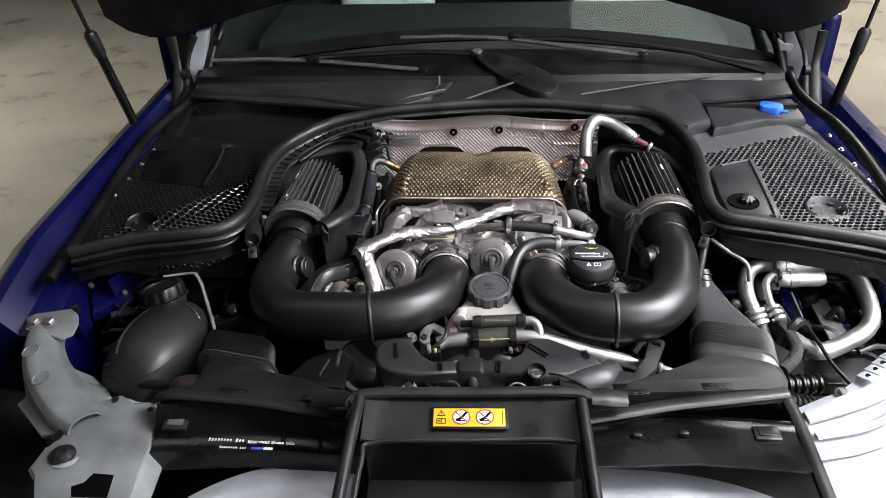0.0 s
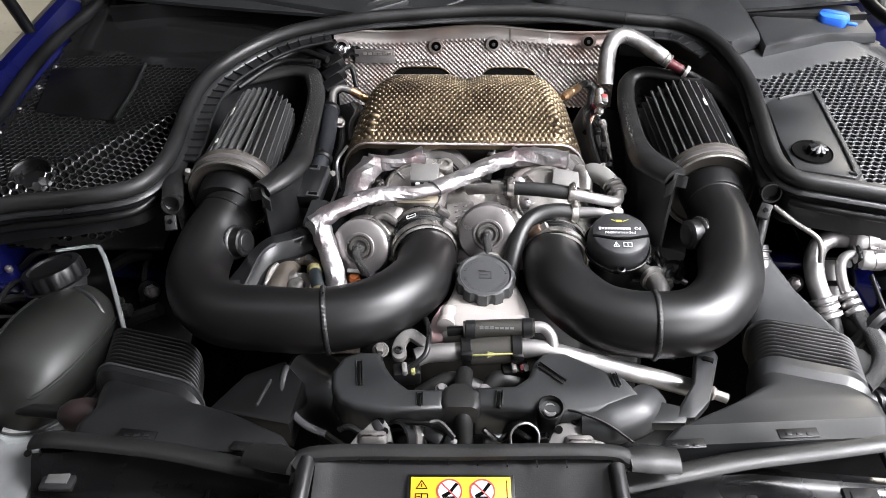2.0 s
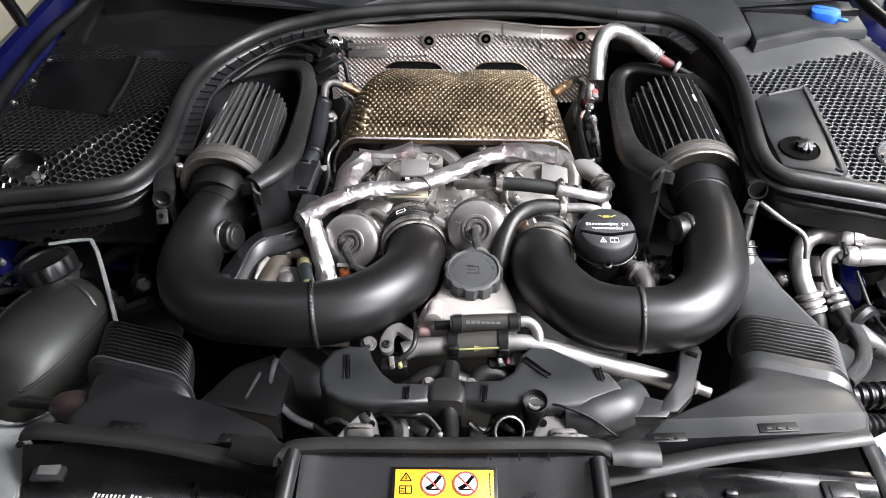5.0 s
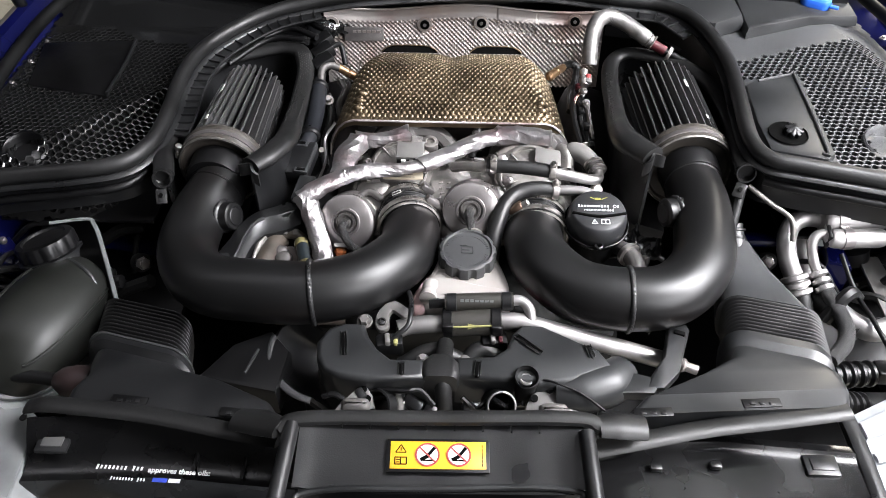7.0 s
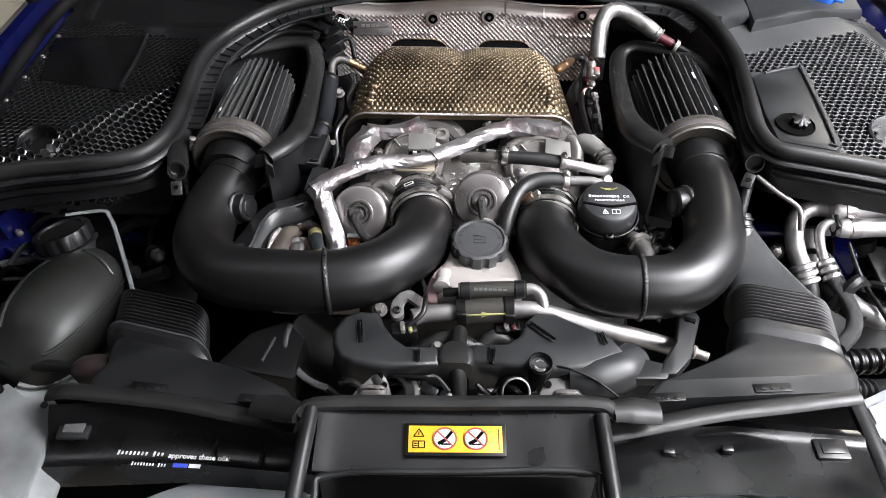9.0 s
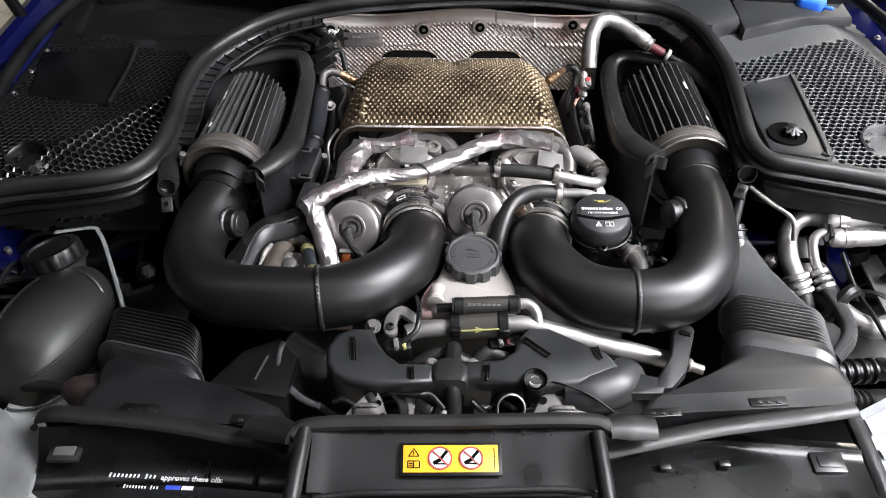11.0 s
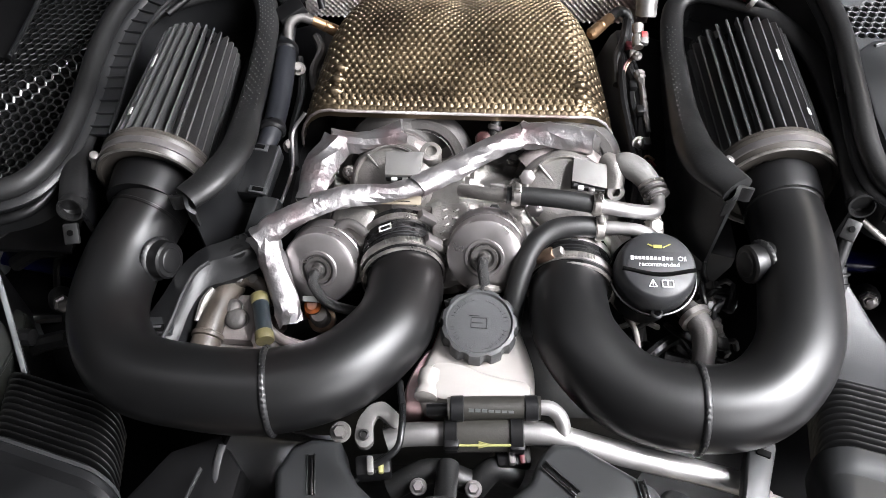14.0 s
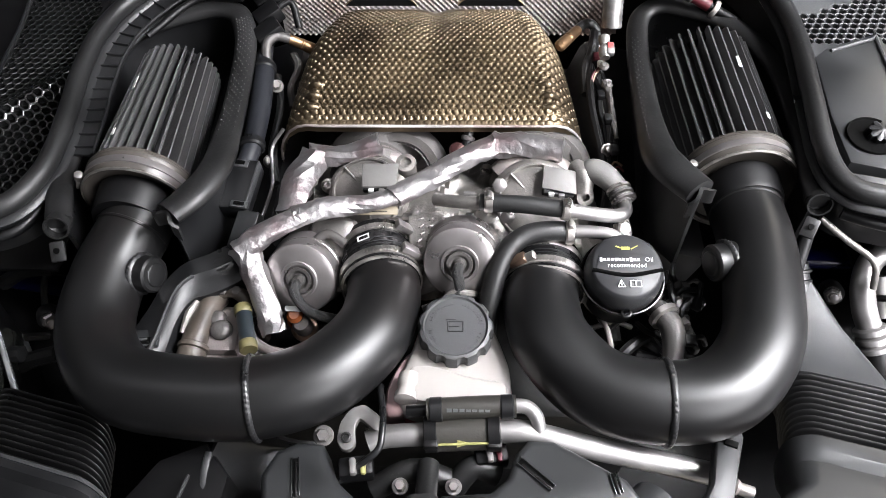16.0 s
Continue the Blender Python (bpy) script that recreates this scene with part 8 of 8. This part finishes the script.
# ---- wiring between the heat shield and the filter housings ----
t = thing("sensor_coupling", (0.184, 1.385, 0.87), "silver sensor coupling with a red locking clip", "coupling")
part("body", lathe([(0.006, -0.004), (0.0075, 0.0), (0.0075, 0.010), (0.0055, 0.012), (0.0055, 0.016), (0.007, 0.018), (0.007, 0.026)], (0.184, 1.374, 0.892), (0.02, 0.9, 0.3), 14), M_ALU, t)
part("clip", box((0.190, 1.378, 0.898), (0.010, 0.017, 0.008), Euler((0.3, 0.1, 0)).to_matrix(), 0.002), M_SENSOR, t, "pale locking clip")
part("red_mark", box((0.190, 1.380, 0.9025), (0.007, 0.008, 0.001), Euler((0.3, 0.1, 0)).to_matrix(), 0.0003), M_SIGNRED, t, "faded red mark")
part("ball_end", lathe([(0.003, -0.004), (0.0055, -0.002), (0.006, 0.002), (0.003, 0.005)], (0.182, 1.358, 0.888), (0, -0.3, 1), 12), M_ALU, t)
for k, (pts, m) in enumerate((([(0.168, 1.343, 0.874), (0.172, 1.352, 0.881), (0.180, 1.362, 0.883), (0.184, 1.372, 0.884)], M_COPPER), ([(0.165, 1.338, 0.872), (0.169, 1.352, 0.880), (0.178, 1.364, 0.882)], M_RED),
                             ([(0.176, 1.212, 0.862), (0.182, 1.216, 0.870), (0.190, 1.212, 0.868)], M_COPPER), ([(0.178, 1.205, 0.862), (0.184, 1.209, 0.870), (0.191, 1.205, 0.866)], M_RED),
                             ([(0.178, 1.43, 0.885), (0.172, 1.40, 0.875), (0.162, 1.37, 0.872), (0.160, 1.33, 0.868)], M_RUBBER), ([(0.180, 1.35, 0.87), (0.176, 1.30, 0.868), (0.182, 1.26, 0.862), (0.178, 1.20, 0.855)], M_RUBBER),
                             ([(-0.222, 1.36, 0.87), (-0.212, 1.31, 0.862), (-0.214, 1.25, 0.855), (-0.205, 1.20, 0.85)], M_RUBBER), ([(-0.205, 1.395, 0.875), (-0.196, 1.372, 0.872), (-0.203, 1.345, 0.864), (-0.198, 1.32, 0.855)], M_CAST_D))):
    solo("sensor_wire", sweep(pts, 0.0014 if m in (M_COPPER, M_RED) else 0.0055, 8, 6), m, "thin coloured sensor wire" if m in (M_COPPER, M_RED) else "dark sheathed wire beside the heat shield", "wire", "wires beside the heat shield")
t = thing("foil_strip", (0.186, 1.29, 0.86), "crumpled strip of foil tape on a harness", "foil strip")
part("strip", sweep([(0.184, 1.337, 0.880), (0.1855, 1.318, 0.878), (0.186, 1.285, 0.874), (0.188, 1.252, 0.870)], [0.0065, 0.0035, 0.004, 0.002], 10, 8, jitter=0.2, rough_seed=5), M_CAST_D, t, smooth=24)
for p in ((0.176, 1.236, 0.868), (-0.216, 1.330, 0.880), (-0.215, 1.232, 0.852)):
    bolt(p, (0.1, -0.5, 0.85), 0.0055, M_ALU, "small alloy bolt head beside the heat shield")

# ---- silver heater pipe ----
t = thing("heater_pipe", (0.22, 1.46, 0.86), "curved silver heater pipe with a red quick coupling", "pipe")
part("pipe", sweep([(0.194, 1.410, 0.905), (0.195, 1.430, 0.934), (0.206, 1.463, 0.952), (0.226, 1.480, 0.954), (0.252, 1.478, 0.945), (0.274, 1.464, 0.936), (0.290, 1.455, 0.928)], [0.0122 + 0.0006 * (k % 2) for k in range(61)], 20, 10), M_WOUND, t, "wound silver wrap")
part("sleeve", sweep([(0.268, 1.468, 0.938), (0.280, 1.461, 0.933), (0.298, 1.45, 0.924)], [0.0130, 0.0122, 0.0105], 16, 6), M_WOUND, t)
for k in range(3):
    part("ring", lathe([(0.0105, -0.0016), (0.0122, 0), (0.0105, 0.0016)], V(0.287, 1.4565, 0.9295) + V(0.0058, -0.0030, -0.0026) * k, (0.9, -0.45, -0.4), 18), M_ALU, t)
part("coupling", sweep([(0.298, 1.449, 0.923), (0.318, 1.440, 0.915)], 0.0078, 14, 3), M_RED, t, "dark red quick coupling")
part("ring", lathe([(0.011, -0.003), (0.012, 0), (0.011, 0.003)], (0.324, 1.4365, 0.9125), (0.9, -0.4, -0.35), 16), M_ALU, t)
part("hose", sweep([(0.316, 1.440, 0.915), (0.345, 1.426, 0.906), (0.366, 1.405, 0.900)], 0.0062, 12, 5), M_PLASTIC_D, t)
t = thing("upright_plugs", (0.185, 1.33, 0.84), "row of small plugs with red and white tags", "plug")
for i, (dx, dy, m) in enumerate(((0, 0.05, M_RED), (0.004, 0.035, M_LABELW), (-0.002, -0.02, M_PLASTIC_D), (0.002, -0.06, M_DARK), (0.004, -0.11, M_PLASTIC))):
    part("plug", box((0.178 + dx, 1.34 + dy, 0.875), (0.009, 0.012, 0.010), None, 0.002), m, t)
for k in range(9):
    x = 0.168 + 0.004 * (k % 4)
    solo("cable", sweep([(x, 1.40 - 0.02 * (k % 3), 0.872), (x + rnd.uniform(-0.008, 0.012), 1.30, 0.862 + rnd.uniform(-0.01, 0.012)), (x + 0.004, 1.2, 0.858), (x + rnd.uniform(-0.01, 0.01), 1.13, 0.85)], rnd.choice([0.0025, 0.0035, 0.005]), 8, 5), M_PLASTIC_D, "thin cable running beside the heat shield", "cable", "cables beside the heat shield")
solo("support_rod", sweep([(0.362, 1.108, 0.90), (0.350, 1.072, 0.86), (0.345, 1.05, 0.82)], 0.007, 10, 4), M_PLASTIC, "slim black support rod", "rod")
solo("metal_line", sweep([(0.372, 1.112, 0.90), (0.40, 1.095, 0.885), (0.425, 1.075, 0.875), (0.43, 1.06, 0.85)], 0.0035, 10, 5), M_ALU, "thin bent metal line", "pipe")
# dipstick line and dimples beside the shield
solo("dipstick_line", sweep([(-0.19, 1.232, 0.905), (-0.205, 1.22, 0.885), (-0.200, 1.18, 0.875), (-0.205, 1.14, 0.87), (-0.215, 1.12, 0.86)], 0.002, 8, 6), M_ALU_B, "thin bright metal line beside the heat shield", "line")

# ---- cowl furniture ----
wl = thing("wiper", (-0.42, 1.82, 0.94), "black windscreen wiper with a silver-grey blade back", "wiper", "windscreen wipers")
part("blade", sweep([(-0.69, 1.845, 0.958), (-0.56, 1.84, 0.962), (-0.43, 1.825, 0.962), (-0.30, 1.80, 0.960), (-0.165, 1.775, 0.956)], 0.0075, 8, 4, flat=0.7), M_BLADE, wl)
part("arm", sweep([(-0.02, 1.862, 0.962), (-0.18, 1.865, 0.968), (-0.40, 1.835, 0.968), (-0.44, 1.815, 0.968)], 0.006, 8, 4), M_PLASTIC_D, wl)
part("tip", box((-0.158, 1.772, 0.957), (0.02, 0.018, 0.014), None, 0.003), M_PLASTIC_D, wl)
part("holder", box((-0.43, 1.822, 0.97), (0.03, 0.02, 0.016), None, 0.004), M_PLASTIC_D, wl)
wr = thing("wiper", (0.1, 1.93, 0.95), "black windscreen wiper with a silver-grey blade back", "wiper", "windscreen wipers")
part("blade", sweep([(-0.23, 1.972, 0.972), (-0.08, 1.962, 0.976), (0.06, 1.935, 0.976), (0.21, 1.89, 0.97), (0.37, 1.848, 0.962)], 0.0075, 8, 4, flat=0.7), M_BLADE, wr)
part("arm", sweep([(0.055, 1.94, 0.986), (0.22, 1.925, 0.985), (0.45, 1.85, 0.975), (0.53, 1.81, 0.968), (0.64, 1.755, 0.955)], [0.006, 0.006, 0.007, 0.012, 0.014], 8, 5, flat=0.6), M_PLASTIC_D, wr)
part("tip", box((0.372, 1.848, 0.963), (0.022, 0.02, 0.014), None, 0.003), M_PLASTIC, wr)
part("holder", box((0.065, 1.94, 0.982), (0.035, 0.022, 0.018), None, 0.004), M_PLASTIC_D, wr)
t = thing("wiper_arm_cover", (0.07, 1.77, 0.94), "broad black wiper arm head lying on the cowl", "wiper arm")
PADDLE = [V(*p) for p in [(-0.040, 1.872, 0.972), (-0.030, 1.820, 0.968), (0.005, 1.755, 0.962), (0.055, 1.690, 0.956), (0.110, 1.640, 0.952), (0.140, 1.640, 0.951), (0.156, 1.665, 0.952), (0.158, 1.712, 0.954), (0.135, 1.760, 0.958), (0.085, 1.815, 0.964), (0.020, 1.858, 0.970), (-0.020, 1.872, 0.972)]]
for _ in range(2):
    PADDLE = [a.lerp(b, f) for a, b in zip(PADDLE, PADDLE[1:] + PADDLE[:1]) for f in (0.25, 0.75)]
part("paddle", plate(PADDLE, 0.018, 0.004), M_PLASTIC, t)
part("spindle_cap", lathe([(0.014, 0), (0.014, 0.012), (0.01, 0.014)], (-0.03, 1.862, 0.962), (0, 0, 1), 16), M_STEEL, t)
part("hook", sweep([(0.152, 1.690, 0.950), (0.14, 1.66, 0.945), (0.125, 1.645, 0.944)], 0.0025, 8, 4), M_STEEL, t)
solo("trim_rod", sweep([(-0.062, 1.60, 0.948), (0.0, 1.645, 0.953), (0.055, 1.685, 0.957)], 0.003, 8, 3), M_PLASTIC_G, "thin dark trim rod on the cowl", "trim")
t = thing("washer_filler", (0.625, 1.635, 0.895), "bright blue washer filler cap on the cowl cover", "filler cap")
part("cap", loft([rrect((0.619, 1.628, z), (1, -0.45, 0), (0.45, 1, 0), hx, hy, 0.014) for z, hx, hy in ((0.905, 0.024, 0.018), (0.918, 0.026, 0.020), (0.924, 0.024, 0.018), (0.926, 0.019, 0.013))]), M_BLUECAP, t)
part("finger_tab", box((0.643, 1.605, 0.917), (0.016, 0.010, 0.005), Euler((0, 0, radians(-24))).to_matrix(), 0.002), M_BLUECAP, t)
t = thing("fuse_box", (0.45, 1.66, 0.91), "black stepped plastic fuse box behind the bay seal", "fuse box")
part("lid", plate([(0.27, 1.600, 0.924), (0.42, 1.53, 0.922), (0.475, 1.56, 0.924), (0.47, 1.68, 0.934), (0.42, 1.715, 0.937)], 0.03, 0.014), M_PLASTIC_G, t)
part("lid_step", plate([(0.475, 1.53, 0.912), (0.60, 1.585, 0.910), (0.69, 1.60, 0.905), (0.69, 1.70, 0.912), (0.48, 1.71, 0.922)], 0.02, 0.010), M_PLASTIC_G, t)
part("trim_edge", sweep([(0.205, 1.645, 0.944), (0.40, 1.715, 0.946), (0.585, 1.765, 0.946)], 0.0022, 8, 4), M_PLASTIC_G, t)
part("tag", box((0.618, 1.745, 0.936), (0.024, 0.016, 0.010), Euler((radians(35), 0, 0)).to_matrix(), 0.003), M_BLADE, t, "dull grey tag")
t = thing("cowl_step", (-0.25, 1.70, 0.92), "grey-black raised step on the cowl", "cowl step")
part("step", plate([(-0.69, 1.69, 0.939), (-0.42, 1.658, 0.939), (-0.21, 1.59, 0.940), (-0.13, 1.64, 0.943), (-0.11, 1.77, 0.945), (-0.30, 1.745, 0.943), (-0.49, 1.732, 0.942), (-0.70, 1.728, 0.940)], 0.02, 0.006), M_PLASTIC_G, t)
part("gusset", plate([(-0.20, 1.615, 0.947), (-0.10, 1.665, 0.950), (-0.085, 1.71, 0.952), (-0.12, 1.665, 0.952)], 0.008, 0.002), M_PLASTIC_G, t)
part("pin", lathe([(0.003, 0), (0.003, 0.02)], (-0.115, 1.70, 0.948), (0, 0, 1), 10), M_STEEL, t)
# ribbed channel inside the bay seal
for side, pts in ((-1, seal_l[5:]), (1, seal_r[:3])):
    path = spline(pts, 6)
    t = thing("seal_channel", path[8] + V(0, 0, -0.05), "ribbed black plastic channel inside the bay seal", "channel", "seal channels")
    inward = []
    for i, q in enumerate(path):
        d = path[min(i + 1, len(path) - 1)] - path[max(i - 1, 0)]
        w = V(d.y, -d.x, 0).normalized()
        inward.append(w if w.x * -side > 0 or abs(w.x) < 0.2 else -w)
    part("channel", sheet(lambda u, v: path[round(u * (len(path) - 1))] + inward[round(u * (len(path) - 1))] * (0.008 + 0.026 * v) + V(0, 0, -0.012 - 0.004 * v), len(path) - 1, 3, 0.003), M_PLASTIC, t)
    part("channel_edge", sweep([path[i] + inward[i] * 0.034 + V(0, 0, -0.015) for i in range(0, len(path), 2)], 0.0022, 8, 2), M_PLASTIC, t)
    for i in range(1, len(path) - 1, 2):
        w = inward[i]
        m = Matrix((w, V(-w.y, w.x, 0), V(0, 0, 1))).transposed()
        part("rib", box(path[i] + w * 0.021 + V(0, 0, -0.0122), (0.026, 0.0014, 0.0034), m, 0.0004), M_PLASTIC, t)

# ---- things at the wings ----
for s in (-1, 1):
    for k in range(9):
        bolt((s * 0.742, 1.03 + 0.07 * k, 0.8665), (0, 0, 1), 0.0040, M_STEEL, "small bolt on the blue wing flange", 0.004)
for p, r in (((-0.816, 1.041, 0.806), 0.020), ((-0.771, 1.045, 0.796), 0.010), ((-0.743, 1.045, 0.796), 0.009)):
    solo("rubber_stop", lathe([(r, -0.03), (r, 0.0), (r * 0.9, 0.003), (r * 0.6, 0.003), (r * 0.5, -0.004), (0.001, -0.004)], p, (0.1, -0.2, 1), 20), M_RUBBER if r < 0.015 else M_SENSOR, "round mounting stop on the inner wing", "mount", "mounting stops")
t = thing("wing_bracket", (-0.66, 0.98, 0.78), "blue painted inner bracket with a yellow stud", "bracket")
part("shelf", plate([(-0.800, 1.150, 0.806), (-0.723, 1.112, 0.802), (-0.680, 1.012, 0.796), (-0.690, 0.990, 0.794), (-0.738, 1.020, 0.800), (-0.775, 1.070, 0.806)], 0.02, 0.005), M_BLUE, t)
part("bracket", plate([(-0.716, 1.104, 0.816), (-0.675, 1.113, 0.814), (-0.640, 1.085, 0.806), (-0.606, 1.052, 0.800), (-0.606, 1.030, 0.796), (-0.630, 1.034, 0.798), (-0.655, 1.046, 0.802), (-0.680, 1.020, 0.800)], 0.02, 0.005), M_BLUE, t, "blue curved bracket")
for p in ((-0.735, 1.040, 0.803), (-0.765, 1.075, 0.809), (-0.700, 1.075, 0.818), (-0.640, 1.070, 0.807)):
    part("stud", lathe([(0.005, -0.002), (0.005, 0.004), (0.0035, 0.006), (0.0005, 0.0062)], p, (0, -0.2, 1), 10), M_STEEL, t)
part("yellow_stud", lathe([(0.008, 0), (0.009, 0.012), (0.006, 0.024), (0.001, 0.025)], (-0.741, 1.062, 0.806), (0, 0, 1), 12), M_BRASS, t, "yellow stud")
part("black_cap", lathe([(0.007, 0), (0.007, 0.012), (0.001, 0.015)], (-0.688, 0.995, 0.823), (0, 0, 1), 12), M_PLASTIC_D, t)
part("drain_disc", lathe([(0.020, 0), (0.021, 0.003), (0.014, 0.004), (0.012, 0.001), (0.001, 0.001)], (-0.79, 1.02, 0.833), (-0.2, -0.2, 1), 20), M_STEEL, t)
rnd = random.Random(12)
for s in (-1, 1):
    for i in range(22):
        x, y = s * rnd.uniform(0.44, 0.66), rnd.uniform(0.96, 1.12)
        z = rnd.uniform(0.72, 0.80)
        e = V(x + rnd.uniform(-0.08, 0.08), y + rnd.uniform(-0.06, 0.06), z + rnd.uniform(-0.03, 0.05))
        solo("wiring", sweep([(x, y, z), V(x, y, z).lerp(e, 0.5) + V(0, 0, rnd.uniform(0, 0.03)), e], rnd.choice([0.004, 0.006, 0.009]), 8, 4), rnd.choice([M_PLASTIC_D, M_DARK, M_RUBBER, M_PLASTIC]), "dark wiring and brackets below the side cover", "wiring", "wiring below the covers")

# ---- valve fittings and painted metal below the side covers ----
t = thing("valve_fittings", (-0.585, 1.15, 0.72), "pair of pale grey valve fittings below the side cover", "valve", "valve fittings")
for x, y, z, r in ((-0.606, 1.14, 0.795, 0.014), (-0.566, 1.15, 0.80, 0.016)):
    body = part("valve_body", lathe([(r, -0.07), (r, -0.012), (r * 0.75, -0.006), (r * 0.75, 0.006), (r * 1.1, 0.010), (r * 1.1, 0.018), (r * 0.5, 0.022)], (x, y, z), (0.1, 0.35, 1), 20), M_GREY, t)
    part("wing_tab", plate([(x - 0.022, y + 0.004, z + 0.016), (x - 0.004, y - 0.008, z + 0.006), (x + 0.022, y + 0.006, z + 0.018), (x + 0.004, y + 0.012, z + 0.012)], 0.006, 0.001), M_GREY, body)
part("yoke", box((-0.586, 1.165, 0.822), (0.062, 0.014, 0.010), Euler((0, 0, radians(10))).to_matrix(), 0.003), M_GREY, t)
t = thing("inner_strut", (-0.52, 1.12, 0.70), "blue painted inner strut with a dark bracket", "strut")
part("strut", sweep([(-0.62, 1.155, 0.742), (-0.54, 1.135, 0.752), (-0.44, 1.118, 0.752)], 0.014, 12, 4, flat=0.7), M_BLUE, t)
part("post", plate([(-0.66, 1.11, 0.80), (-0.635, 1.105, 0.80), (-0.625, 1.14, 0.82), (-0.65, 1.145, 0.82)], 0.09, 0.003), M_BLUE, t)
part("clamp_bolt", lathe([(0.012, -0.01), (0.012, 0.004), (0.007, 0.005), (0.006, 0.018)], (-0.668, 1.105, 0.812), (0, -0.3, 1), 12), M_STEEL, t)
t = thing("inner_strut", (0.56, 1.10, 0.66), "blue painted inner strut with a dark bracket", "strut")
part("strut", plate([(0.505, 1.085, 0.79), (0.535, 1.075, 0.79), (0.530, 1.115, 0.80), (0.508, 1.12, 0.80)], 0.10, 0.003), M_BLUE, t)
part("rail", sweep([(0.40, 1.17, 0.755), (0.46, 1.165, 0.758), (0.54, 1.16, 0.76), (0.68, 1.12, 0.76)], 0.015, 12, 4, flat=0.7), M_BLUE, t)
part("web", plate([(0.575, 1.06, 0.765), (0.612, 1.055, 0.765), (0.605, 1.09, 0.775)], 0.02, 0.002), M_BLUE, t)
t = thing("pipe_bracket", (0.46, 1.135, 0.84), "dull grey bracket over the receiver pipe", "bracket")
part("plate", plate([(0.420, 1.128, 0.892), (0.500, 1.118, 0.892), (0.505, 1.132, 0.894), (0.425, 1.145, 0.894)], 0.008, 0.002), M_PLASTIC_G, t)
part("arm", sweep([(0.495, 1.128, 0.885), (0.50, 1.125, 0.85), (0.495, 1.11, 0.80)], 0.009, 10, 4, flat=0.6), M_GREY, t)
part("clip", lathe([(0.010, 0), (0.010, 0.02), (0.006, 0.024)], (0.505, 1.13, 0.87), (0.2, -0.6, 0.7), 14), M_DARK, t)
t = thing("service_valve", (0.545, 1.14, 0.80), "dark service valve below the bay seal", "valve")
part("stem", lathe([(0.010, -0.05), (0.010, 0.0), (0.016, 0.004), (0.016, 0.016), (0.012, 0.018), (0.012, 0.03)], (0.545, 1.14, 0.845), (0, 0.1, 1), 18), M_PLASTIC_G, t)

# loose fittings in the depth beside the right pipe
rnd = random.Random(31)
for i in range(34):
    c = V(0.235 + rnd.uniform(-0.03, 0.022), 1.03 + rnd.uniform(-0.06, 0.06), 0.838 + rnd.uniform(-0.03, 0.02))
    m = Euler((rnd.uniform(-0.6, 0.6), rnd.uniform(-0.6, 0.6), rnd.uniform(0, 3))).to_matrix()
    f = thing("cable_clip", c, "small plastic cable clip and plug beside the engine", "clip", "cable clips")
    part("clip_body", box(c, (rnd.uniform(0.010, 0.018), rnd.uniform(0.007, 0.012), 0.010), m, 0.002), rnd.choice([M_CAST_D, M_PLASTIC, M_DARK, M_SLEEVE]), f)
    part("clip_tail", sweep([c, c + m @ V(0.012, 0.004, 0.004), c + m @ V(0.024, 0.0, -0.006)], 0.003, 8, 3), M_PLASTIC_D, f)
